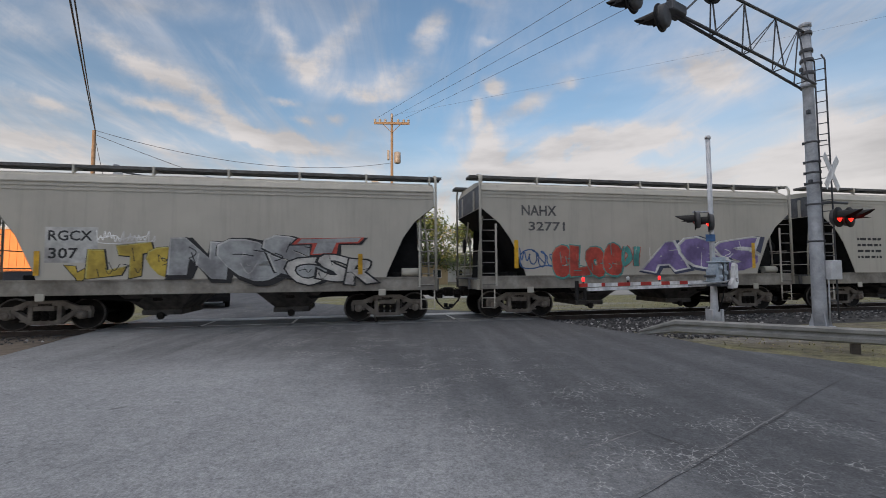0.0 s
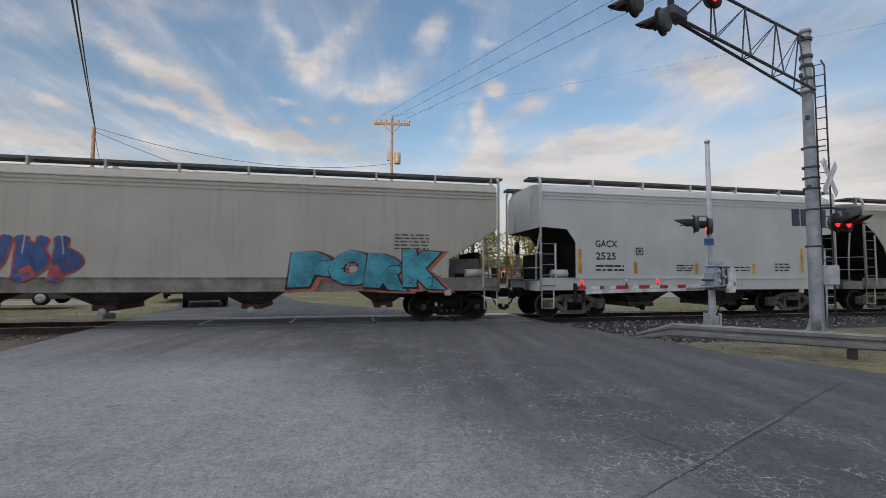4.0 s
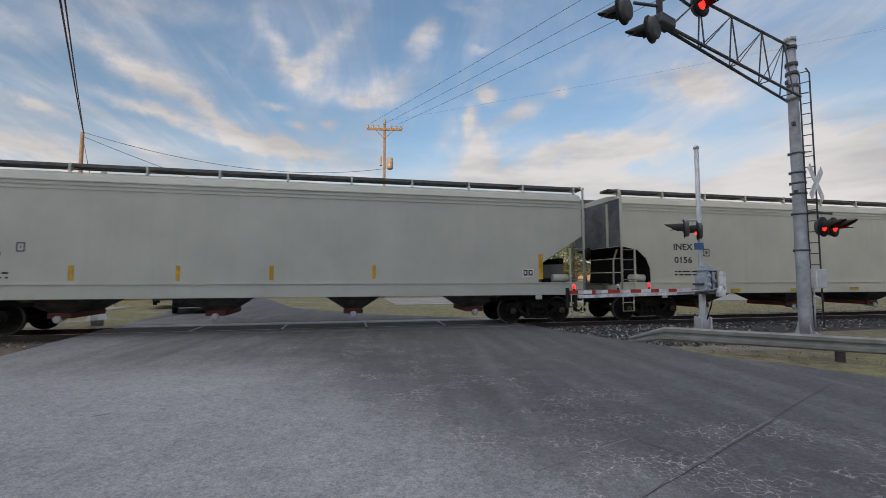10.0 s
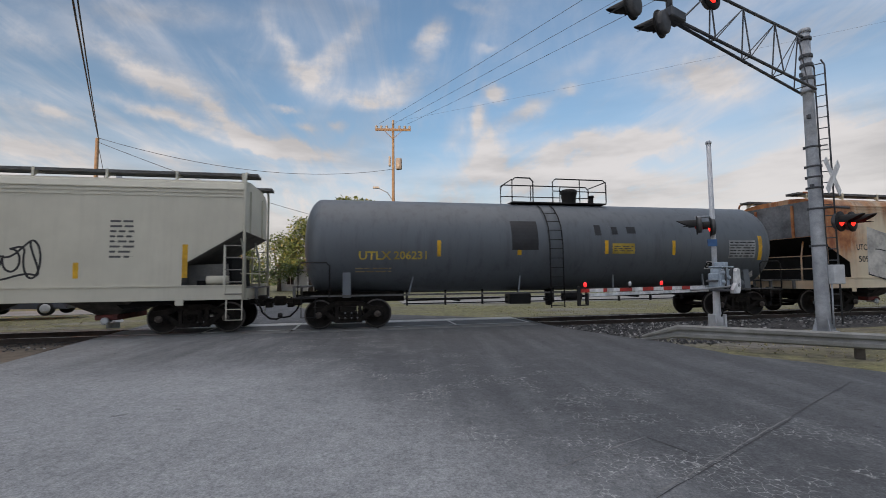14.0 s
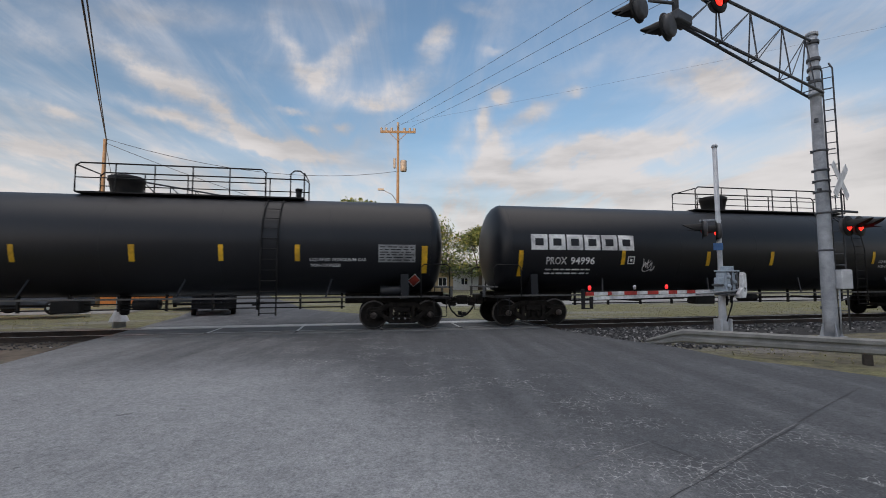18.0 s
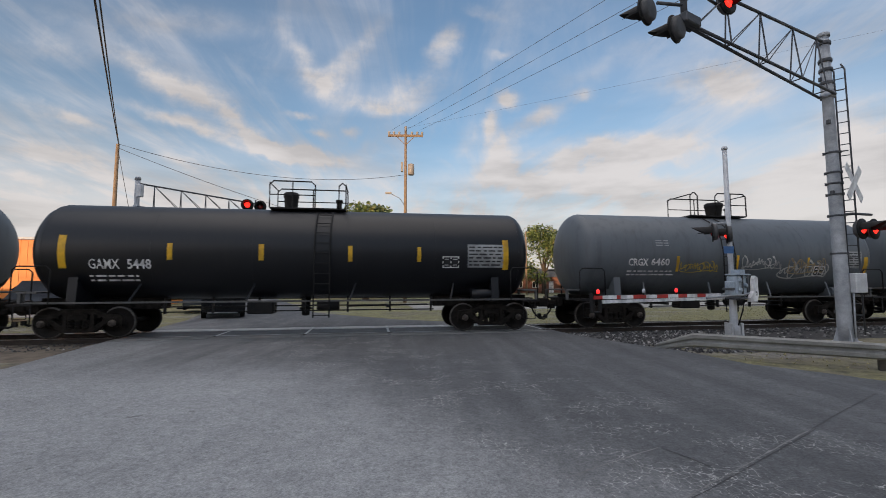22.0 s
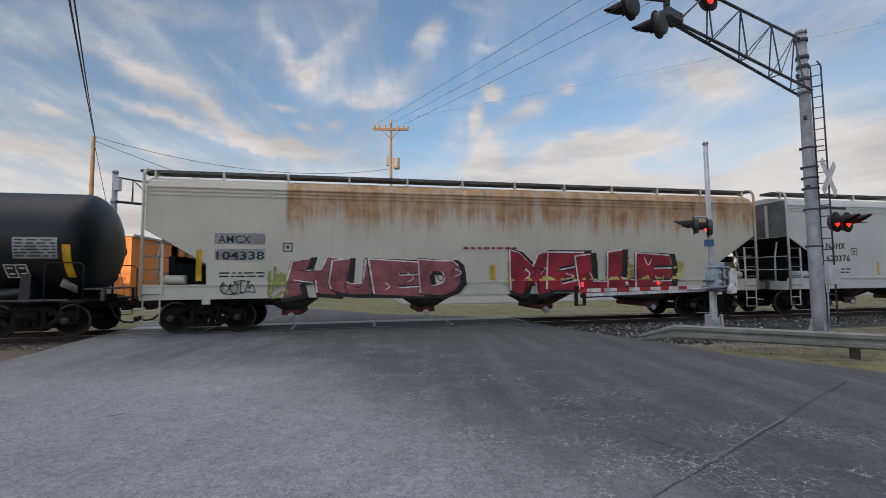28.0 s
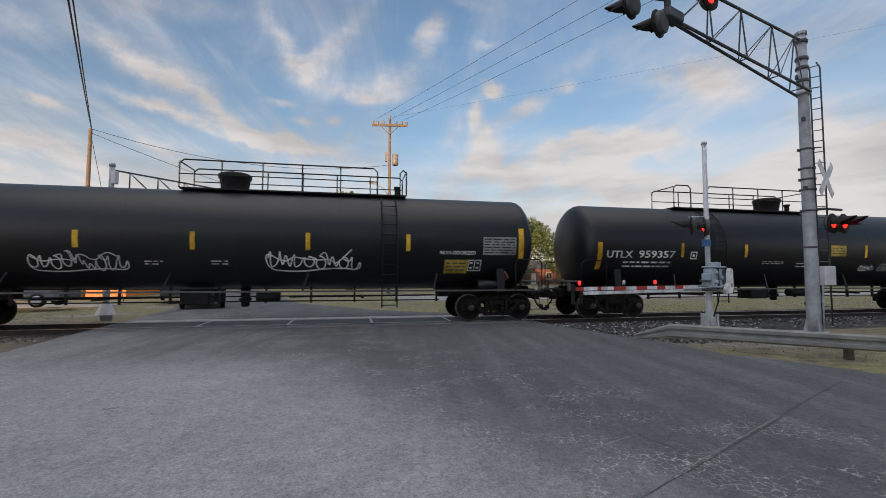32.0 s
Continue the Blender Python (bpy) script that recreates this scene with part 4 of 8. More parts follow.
# ---------------------------------------------------------------- ballast stones beside the crossing
def ballast_stones():
    rnd = random.Random(11)
    bm = bmesh.new()
    verts, faces = [], []

    def stone(x, y, z, r):
        base = len(verts)
        w = rnd.uniform(0, 6.28)
        for k in range(4):
            q = w + k * 1.571 + rnd.uniform(-0.35, 0.35)
            rr = r * rnd.uniform(0.7, 1.15)
            verts.append((x + rr * math.cos(q), y + rr * math.sin(q), z + r * rnd.uniform(-0.1, 0.25)))
        verts.append((x + rnd.uniform(-0.3, 0.3) * r, y + rnd.uniform(-0.3, 0.3) * r, z + r * rnd.uniform(0.6, 0.95)))
        for k in range(4):
            faces.append((base + k, base + (k + 1) % 4, base + 4))
    bm.free()
    for _ in range(12000):
        s_, o = 5.0 + 17 * rnd.random() ** 1.3, rnd.uniform(-5.2, -0.9)
        if (o < -3.2 and (s_ > 11 or rnd.random() < 0.35)) or (s_ > 10.5 and o < -1.9 and not 11.5 < s_ - 0.6 * o < 13.6 and rnd.random() < 0.8):
            continue
        p = on_track(s_, o)
        if p.x < 4.15 + (16.4 - p.y) * 0.265:
            continue
        stone(p.x, p.y, -0.20 + 0.045 * max(0.0, min(1.0, (o + 3.4) / 1.4)), rnd.uniform(0.03, 0.075))
    for _ in range(2500):
        s_, o = rnd.uniform(-22, -7.8), rnd.uniform(-2.2, 2.2)
        p = on_track(s_, o)
        stone(p.x, p.y, -0.16, rnd.uniform(0.03, 0.055))
    for _ in range(3000):
        s_, o = rnd.uniform(5.5, 26), rnd.uniform(-0.7, 2.6)
        p = on_track(s_, o)
        stone(p.x, p.y, -0.16, rnd.uniform(0.03, 0.055))
    me = bpy.data.meshes.new("ballast_stones")
    me.from_pydata(verts, [], faces)
    me.materials.append(M["stone"])
    tagged(new("ballast_stones", me), "loose grey and dark ballast stones beside the rails", "ballast", kind="stuff")


def stone_material():
    m, nt, p, N, Lk = nodes_of("ballast_stone")
    geo = N("ShaderNodeNewGeometry")
    r = ramp(N, [(0.0, (0.02, 0.02, 0.022)), (0.5, (0.05, 0.05, 0.052)), (0.85, (0.13, 0.13, 0.13)), (1.0, (0.40, 0.39, 0.38))])
    Lk(geo.outputs["Random Per Island"], r.inputs[0])
    Lk(r.outputs[0], p.inputs["Base Color"])
    p.inputs["Roughness"].default_value = 0.9
    return m


M["stone"] = stone_material()
ballast_stones()


# ---------------------------------------------------------------- grass tufts along the verge and beyond the track
def grass():
    rnd = random.Random(21)
    verts, faces = [], []

    def tuft(x, y, z, h):
        for _ in range(4):
            w, l = rnd.uniform(0, 6.28), rnd.uniform(0.5, 1.6) * h
            b = len(verts)
            verts.extend([(x - 0.012 * math.sin(w), y + 0.012 * math.cos(w), z), (x + 0.012 * math.sin(w), y - 0.012 * math.cos(w), z), (x + l * math.cos(w), y + l * math.sin(w), z + h * rnd.uniform(0.6, 1.1))])
            faces.append((b, b + 1, b + 2))
    for _ in range(6000):
        s_, o = rnd.uniform(-26, 40), 3.4 + 9 * rnd.random()
        p = on_track(s_, o)
        if -10.5 - (p.y - 17) * 0.42 - 2.2 < p.x < 4.0 - (p.y - 17) * 0.45 + 2.0:
            continue
        tuft(p.x, p.y, -0.22, rnd.uniform(0.03, 0.07))
    for _ in range(1500):
        x, y = rnd.uniform(7.2, 22), rnd.uniform(4.5, 12)
        if x < 7.0 + (10.2 - y) * 1.25:
            continue
        tuft(x, y, -0.22, rnd.uniform(0.02, 0.06))
    for _ in range(1200):
        s_, o = rnd.uniform(-24, -10.5), rnd.uniform(-6, -2.6)
        p = on_track(s_, o)
        tuft(p.x, p.y, -0.22, rnd.uniform(0.03, 0.1))
    me = bpy.data.meshes.new("grass")
    me.from_pydata(verts, [], faces)
    m, nt, p, N, Lk = nodes_of("grass_blade")
    geo = N("ShaderNodeNewGeometry")
    r = ramp(N, [(0.0, (0.15, 0.15, 0.065)), (0.5, (0.30, 0.275, 0.135)), (1.0, (0.48, 0.41, 0.23))])
    Lk(geo.outputs["Random Per Island"], r.inputs[0])
    Lk(r.outputs[0], p.inputs["Base Color"])
    p.inputs["Roughness"].default_value = 0.9
    thin, both = N("ShaderNodeBsdfTranslucent"), N("ShaderNodeMixShader")
    Lk(r.outputs[0], thin.inputs["Color"])
    Lk(p.outputs[0], both.inputs[1])
    Lk(thin.outputs[0], both.inputs[2])
    both.inputs[0].default_value = 0.5
    Lk(both.outputs[0], nt.nodes["Material Output"].inputs["Surface"])
    me.materials.append(m)
    tagged(new("grass", me), "short dry yellow-green grass", "grass", kind="stuff")


grass()


# ---------------------------------------------------------------- trees, houses and vehicles beyond
def leaf_material():
    m, nt, p, N, Lk = nodes_of("leaves")
    geo = N("ShaderNodeNewGeometry")
    r = ramp(N, [(0.0, (0.024, 0.045, 0.012)), (0.5, (0.075, 0.115, 0.026)), (0.85, (0.15, 0.18, 0.045)), (1.0, (0.25, 0.22, 0.07))])
    Lk(geo.outputs["Random Per Island"], r.inputs[0])
    Lk(r.outputs[0], p.inputs["Base Color"])
    p.inputs["Roughness"].default_value = 0.6
    p.inputs["Transmission Weight"].default_value = 0.0
    return m


M["leaf"] = leaf_material()
M["bark"] = surface("bark", (0.12, 0.09, 0.065), (0.06, 0.045, 0.035), 6, 0.95, 0, 0.5)


def tree(x, y, h, w, seed, label, leaves=9000, low=0.22):
    rnd = random.Random(seed)
    t = thing("tree", label, "tree", pose(x, y, -0.22))
    bm = bmesh.new()
    lathe(bm, [(0, w * 0.045), (h * 0.1, w * 0.033), (h * 0.35, w * 0.026), (h * 0.6, w * 0.012)], "z", 10)
    part("trunk", bm, M["bark"], t)
    clumps = []
    for k in range(46):
        q, z = rnd.uniform(0, 6.28), low + (1 - low) * rnd.random() ** 0.8
        rad = w * 0.5 * (0.25 + 0.75 * math.sin(math.pi * min(1, (z - low) / (1 - low) * 0.78 + 0.20))) * rnd.uniform(0.35, 1.0)
        clumps.append((rad * math.cos(q), rad * math.sin(q), z * h * 0.93, w * rnd.uniform(0.09, 0.17)))
    for k in range(7):
        cx, cy, cz, r = clumps[k]
        bm = bmesh.new()
        rod(bm, (0, 0, h * 0.22 + 0.03 * k * h), (cx * 0.8, cy * 0.8, cz * 0.95), w * 0.016, 6, w * 0.005)
        part("limb", bm, M["bark"], t)
    verts, faces = [], []
    for k in range(leaves):
        cx, cy, cz, r = clumps[k % len(clumps)]
        while True:
            dx, dy, dz = rnd.uniform(-1, 1), rnd.uniform(-1, 1), rnd.uniform(-1, 1)
            d = dx * dx + dy * dy + dz * dz
            if 0.1 < d < 1:
                break
        px, py, pz = cx + dx * r * 1.35, cy + dy * r * 1.35, cz + dz * r * 1.05
        s_ = rnd.uniform(0.13, 0.30) * (h / 11)
        a, b = Vector((rnd.gauss(0, 1), rnd.gauss(0, 1), rnd.gauss(0, 0.6))).normalized() * s_, Vector((rnd.gauss(0, 1), rnd.gauss(0, 1), rnd.gauss(0, 0.6))).normalized() * s_ * 0.6
        i = len(verts)
        p = Vector((px, py, pz))
        verts.extend([tuple(p - a), tuple(p + b), tuple(p + a), tuple(p - b)])
        faces.append((i, i + 1, i + 2, i + 3))
    me = bpy.data.meshes.new("crown")
    me.from_pydata(verts, [], faces)
    me.materials.append(M["leaf"])
    put("crown", me, t)
    return t


tree(-6.5, 48, 10.9, 8.8, 1, "large leafy green tree lit by the low sun", 15000, 0.24)
tree(-13.5, 58, 9.6, 8.5, 2, "dark green leafy tree beside houses", 9000)
tree(-20.0, 66, 8.2, 8.5, 3, "small leafy green tree beside the street", 6000)
tree(2.0, 62, 10.2, 10.0, 4, "leafy green tree over a house roof", 8000)
tree(10.5, 72, 10.6, 10.0, 5, "leafy green tree beside houses", 7000)
tree(20.0, 72, 11.6, 11.0, 6, "broad leafy green tree beside houses", 8000)
tree(31.0, 76, 12.0, 12.0, 7, "broad leafy green tree beside houses", 8000)
tree(-35.5, 92, 10.2, 6.5, 8, "leafy green tree along the street", 6000)
tree(-50.0, 98, 6.5, 9.0, 9, "leafy green tree along the street", 5000)


def far_woods():
    rnd = random.Random(77)
    verts, faces = [], []
    for k in range(26000):
        x = rnd.uniform(-160, 260)
        y = 135 + rnd.uniform(-8, 8) + 0.1 * x
        top = 5.5 + 3.0 * noise.noise(Vector((x * 0.06, 3.1, 0))) + 1.5 * noise.noise(Vector((x * 0.3, 7.7, 0)))
        z = -0.2 + top * rnd.random() ** 0.7
        s_ = rnd.uniform(0.3, 0.7)
        a, b = Vector((rnd.gauss(0, 1), rnd.gauss(0, 1), rnd.gauss(0, 0.7))).normalized() * s_, Vector((rnd.gauss(0, 1), rnd.gauss(0, 1), rnd.gauss(0, 0.7))).normalized() * s_ * 0.7
        i, p = len(verts), Vector((x, y, z))
        verts.extend([tuple(p - a), tuple(p + b), tuple(p + a), tuple(p - b)])
        faces.append((i, i + 1, i + 2, i + 3))
    me = bpy.data.meshes.new("far_woods")
    me.from_pydata(verts, [], faces)
    me.materials.append(M["leaf"])
    tagged(new("far_woods", me), "distant belt of low green trees", "woods", kind="stuff")


far_woods()
M["glass"] = surface("dark_window", (0.03, 0.035, 0.04), (0.02, 0.022, 0.025), 2, 0.1, 0, 0.0)
M["rooftile"] = surface("shingle_roof", (0.13, 0.12, 0.115), (0.08, 0.075, 0.07), 4, 0.9, 0, 0.3, 18)


def house(x, y, w, d, h, wall, turn, label, ridge=1.6):
    t = thing("house", label, "house", pose(x, y, -0.22, 0, 0, turn))
    bm = bmesh.new()
    box(bm, -w / 2, w / 2, 0, d, 0, h)
    part("wall", bm, wall, t)
    bm = bmesh.new()
    o = 0.5
    a = [bm.verts.new(p) for p in ((-w / 2 - o, -o, h - 0.05), (w / 2 + o, -o, h - 0.05), (w / 2 + o, d + o, h - 0.05), (-w / 2 - o, d + o, h - 0.05), (-w / 2 - o, d / 2, h + ridge), (w / 2 + o, d / 2, h + ridge))]
    for q in ((0, 1, 5, 4), (2, 3, 4, 5), (0, 4, 3), (1, 2, 5), (0, 3, 2, 1)):
        bm.faces.new([a[i] for i in q])
    part("roof", bm, M["rooftile"], t)
    n = max(2, int(w / 3))
    for k in range(n):
        cx = -w / 2 + w * (k + 0.5) / n
        if k == n // 2:
            bm = bmesh.new()
            box(bm, cx - 0.45, cx + 0.45, -0.03, 0.02, 0, 2.05)
            part("door", bm, M["white"], t, "white panel door")
            continue
        bm = bmesh.new()
        box(bm, cx - 0.6, cx + 0.6, -0.04, 0.02, 0.9, 2.1)
        win = part("window", bm, M["white"], t, "white window frame")
        for sx in (-1, 1):
            bm = bmesh.new()
            box(bm, cx + sx * 0.28 - 0.24, cx + sx * 0.28 + 0.24, -0.05, -0.042, 0.98, 2.02)
            part("pane", bm, M["glass"], win)
    return t


tan = surface("tan_siding", (0.50, 0.38, 0.22), (0.42, 0.31, 0.18), 1.5, 0.8, 0, 0.1)
whitewall = surface("white_siding", (0.62, 0.62, 0.60), (0.5, 0.5, 0.48), 1.5, 0.8, 0, 0.1)
brickwall = surface("red_brick", (0.30, 0.13, 0.09), (0.20, 0.09, 0.07), 3, 0.9, 0, 0.3)
house(-2.5, 60, 15, 8, 2.8, tan, 4, "low tan house with a grey shingle roof", 1.5)
house(-15.5, 66, 9, 8, 3.0, whitewall, -8, "white house with a porch behind trees")
house(10.0, 74, 8, 8, 2.8, whitewall, 5, "white house behind trees")
house(21.5, 78, 12, 9, 2.9, brickwall, 6, "red brick house behind trees")
house(36.0, 80, 12, 9, 2.9, tan, 8, "tan house behind trees")


def orange_building():
    t = thing("orange_building", "orange painted metal building with ribbed walls", "building", pose(-21.9, 35.5, -0.22, 0, 0, 8))
    wall = surface("orange_metal", (0.80, 0.27, 0.05), (0.68, 0.21, 0.04), 1.2, 0.6, 0, 0.1)
    bm = bmesh.new()
    box(bm, -22, 0, 0, 14, 0, 5.2)
    part("wall", bm, wall, t)
    for k in range(45):
        put("rib", shared("orib", "rib", lambda b: box(b, -0.03, 0.03, -0.018, 0.0, 0, 5.2), wall), t, at=pose(-21.9 + 0.49 * k, 0, 0))
    bm = bmesh.new()
    box(bm, -22.2, 0.2, -0.2, 14.2, 5.2, 5.38)
    part("roof", bm, M["galv"], t)


orange_building()


def parked_car(x, y, turn, paint, label, tall=1.45):
    t = thing("car", label, "car", pose(x, y, -0.02, 0, 0, turn))
    bm = bmesh.new()
    out = [(-2.2, 0.35), (-2.25, 0.62), (-2.1, 0.80), (-1.15, 0.93), (-0.55, tall), (0.95, tall), (1.65, 0.98), (2.2, 0.92), (2.25, 0.5), (2.2, 0.3)]
    rows = []
    for yy, k in ((-0.90, 0.0), (-0.86, 1.0), (0.86, 1.0), (0.90, 0.0)):
        rows.append([bm.verts.new((px, yy * (0.86 if pz > 0.95 else 1.0), pz)) for px, pz in out])
    for a, b in zip(rows, rows[1:]):
        for k in range(len(out)):
            bm.faces.new((a[k], a[(k + 1) % len(out)], b[(k + 1) % len(out)], b[k]))
    bm.faces.new(rows[0])
    bm.faces.new(rows[-1][::-1])
    part("body", bm, paint, t)
    bm = bmesh.new()
    box(bm, 0, 0.02, -0.66, 0.66, -0.25, 0.25)
    part("windscreen", bm, M["glass"], t, at=pose(-0.88, 0, tall - 0.27, 0, 52, 0))
    for sy in (-1, 1):
        bm = bmesh.new()
        box(bm, -2.28, -2.1, sy * 0.62 - 0.17, sy * 0.62 + 0.17, 0.62, 0.74, 0.02)
        part("headlight", bm, M["lampglass"], t, "clear headlight")
        for px in (-1.4, 1.35):
            bm = bmesh.new()
            lathe(bm, [(-0.1, 0.24), (-0.09, 0.33), (0.09, 0.33), (0.1, 0.24)], "y", 18, centre=(px, sy * 0.82, 0.33))
            wh = part("wheel", bm, M["black"], t)
            bm = bmesh.new()
            lathe(bm, [(-0.105, 0.1), (-0.1, 0.22), (0.1, 0.22), (0.105, 0.1)], "y", 14, centre=(px, sy * 0.83, 0.33))
            part("rim", bm, M["alum"], wh)
    bm = bmesh.new()
    box(bm, -2.30, -2.24, -0.16, 0.16, 0.42, 0.53)
    part("plate", bm, M["white"], t, "plain pale plate")


M["lampglass"] = surface("headlight_glass", (0.7, 0.7, 0.68), (0.6, 0.6, 0.6), 3, 0.15, 0, 0.0)
dark_paint = surface("dark_car_paint", (0.012, 0.013, 0.016), (0.02, 0.02, 0.022), 2, 0.25, 0.1, 0.0)
grey_paint = surface("grey_car_paint", (0.10, 0.11, 0.13), (0.08, 0.085, 0.1), 2, 0.25, 0.2, 0.0)
parked_car(-10.1, 22.2, -65, dark_paint, "black sedan waiting on the far side of the crossing")
parked_car(-14.3, 28.4, -65, grey_paint, "dark grey car waiting behind another car", 1.6)
parked_car(-18.7, 22.2, 10, grey_paint, "dark pickup parked on the verge by an orange building", 1.75)


# ---------------------------------------------------------------- poles' fittings and wires
def crossarm_pole(t, h):
    for k, x in enumerate((-1.55, -1.1, -0.6, 0.6, 1.1, 1.55, 0.0)):
        bm = bmesh.new()
        lathe(bm, [(-0.1, 0.06), (0.06, 0.13), (0.14, 0.09), (0.24, 0.14), (0.34, 0.05)], "z", 10, centre=(x, -0.11, h + (0.45 if x == 0 else -0.02)))
        part("insulator", bm, M["insul"], t)
    for sx in (-1, 1):
        bm = bmesh.new()
        rod(bm, (0, -0.12, h - 1.0), (sx * 0.8, -0.12, h - 0.2), 0.03, 6)
        part("brace", bm, M["wood"], t)


M["insul"] = surface("insulator_grey", (0.34, 0.30, 0.26), (0.22, 0.2, 0.18), 3, 0.4, 0, 0.05)
crossarm_pole(cp, 15.75)
bm = bmesh.new()
lathe(bm, [(0, 0.26), (0.05, 0.30), (1.0, 0.30), (1.06, 0.2)], "z", 16, centre=(0.52, -0.05, 11.9))
part("transformer", bm, M["insul"], cp, "grey can transformer")
bm = bmesh.new()
box(bm, -0.42, -0.22, -0.25, 0.1, 12.2, 13.1, 0.03)
part("cutout_switch", bm, M["insul"], cp)
bm = bmesh.new()
pipe(bm, [(0, 0, 8.9), (-0.5, -0.5, 9.6), (-1.3, -1.2, 9.9)], 0.03, 6)
box(bm, -1.75, -1.2, -1.35, -1.1, 9.85, 10.0)
part("street_light", bm, M["insul"], cp)


def wire(a, b, sag, r, label):
    a, b = Vector(a), Vector(b)
    bm = bmesh.new()
    n = 18
    pts = [a.lerp(b, k / n) - Vector((0, 0, sag * 4 * (k / n) * (1 - k / n))) for k in range(n + 1)]
    tube(bm, pts, r, 5)
    return tagged(part("overhead_wire", bm, M["cable"]), label, "cable", group="overhead wires")


M["cable"] = surface("cable_black", (0.02, 0.02, 0.022), (0.03, 0.03, 0.03), 3, 0.6, 0, 0.0)
wire((-21.86, 31, 11.55), (-2.54, 2.0, 7.70), 0.15, 0.028, "thick black overhead cable to a wooden pole")
wire((-21.80, 31, 11.4), (-2.38, 2.0, 7.70), 0.15, 0.022, "thick black overhead cable to a wooden pole")
wire((-21.8, 31, 11.5), (-1.95, 39.9, 11.7), 1.3, 0.018, "black overhead cable sagging between two poles")
wire((-21.8, 31, 11.2), (-4.0, 41.0, 6.2), 0.5, 0.018, "black overhead cable sagging between two poles")
wire((-21.9, 31, 11.3), (-18.0, 29.0, -0.2), 0.0, 0.018, "steel guy wire bracing a wooden pole")
for dx, e in ((-1.3, (7.53, 20, 14.84)), (0.0, (9.24, 20, 14.91)), (1.3, (9.86, 20, 14.3))):
    s0 = Vector((-1.85 + dx, 39.9, 16.0))
    d0 = Vector(e) - s0
    wire(s0, s0 + d0 * 1.9, 0.2, 0.011, "thin overhead power line")
wire((-1.85, 39.9, 16.2), (48.4, 27.0, 22.8), 0.2, 0.006, "thin overhead power line")
utility_pole(15.6, 66, 9.5, "thin wooden utility pole before trees")
up = utility_pole(-27.0, 70, 10.4, "wooden utility pole along the street")
for z in (9.4, 10.1):
    bm = bmesh.new()
    box(bm, -1.1, 1.1, -0.16, -0.06, z, z + 0.12)
    part("crossarm", bm, M["wood"], up)


# a plain unseen wall, added behind the viewer, stands in for what shades the street
def shade_wall():
    bm = bmesh.new()
    box(bm, -56, 90, -68, -60, -0.22, 17.3)
    tagged(part("sun_blocker", bm, surface("blocker_brown", (0.30, 0.22, 0.17), (0.22, 0.16, 0.12), 2, 0.9, 0, 0.2)), "plain brick building wall across the street", "wall", kind="structure")


shade_wall()

# ---------------------------------------------------------------- the train
WHEEL_R = 0.457


def truck_frame(bm):
    """A cast side frame seen from the side, standing at y = 0: arched top, open windows, tension member."""
    prism_y(bm, [(-1.12, 0.55), (-1.08, 0.68), (-0.74, 0.70), (-0.42, 0.85), (0.42, 0.85), (0.74, 0.70), (1.08, 0.68), (1.12, 0.55), (0.72, 0.56), (0.40, 0.71), (-0.40, 0.71), (-0.72, 0.56)], -0.08, 0.08)
    prism_y(bm, [(-0.42, 0.20), (0.42, 0.20), (0.36, 0.31), (-0.36, 0.31)], -0.09, 0.09)
    for o in (-1, 1):
        prism_y(bm, [(o * 0.84, 0.57), (o * 0.66, 0.57), (o * 0.30, 0.31), (o * 0.40, 0.20)], -0.075, 0.075)
        prism_y(bm, [(o * 1.12, 0.56), (o * 1.03, 0.56), (o * 1.03, 0.36), (o * 1.10, 0.36)], -0.07, 0.07)
        prism_y(bm, [(o * 0.77, 0.57), (o * 0.69, 0.57), (o * 0.71, 0.38), (o * 0.76, 0.38)], -0.07, 0.07)
        box(bm, min(o * 0.29, o * 0.40), max(o * 0.29, o * 0.40), -0.085, 0.085, 0.28, 0.74)
        rod(bm, (o * 0.89, -0.13, 0.457), (o * 0.89, 0.1, 0.457), 0.125, 14)
        box(bm, min(o * 0.80, o * 0.98), max(o * 0.80, o * 0.98), -0.11, 0.08, 0.55, 0.61)
        rod(bm, (o * 0.52, -0.10, 0.64), (o * 0.52, -0.06, 0.64), 0.045, 8)
    box(bm, -0.25, 0.25, -0.13, 0.1, 0.575, 0.70)
    rod(bm, (-0.62, -0.02, 0.29), (0.62, -0.02, 0.29), 0.028, 6)


def coil_spring(bm):
    """One coil spring that stands in the window of a side frame."""
    lathe(bm, [(0.31 + 0.021 * j, 0.088 if j % 2 else 0.066) for j in range(13)], "z", 10, False)


def bearing_cap(bm):
    """The round end cap of an axle bearing with its three bolts."""
    lathe(bm, [(-0.185, 0.03), (-0.18, 0.075), (-0.15, 0.10), (-0.13, 0.10)], "y", 14)
    for k in range(3):
        w = 0.5 + k * 2.094
        rod(bm, (0.045 * math.cos(w), -0.20, 0.045 * math.sin(w)), (0.045 * math.cos(w), -0.17, 0.045 * math.sin(w)), 0.014, 5)


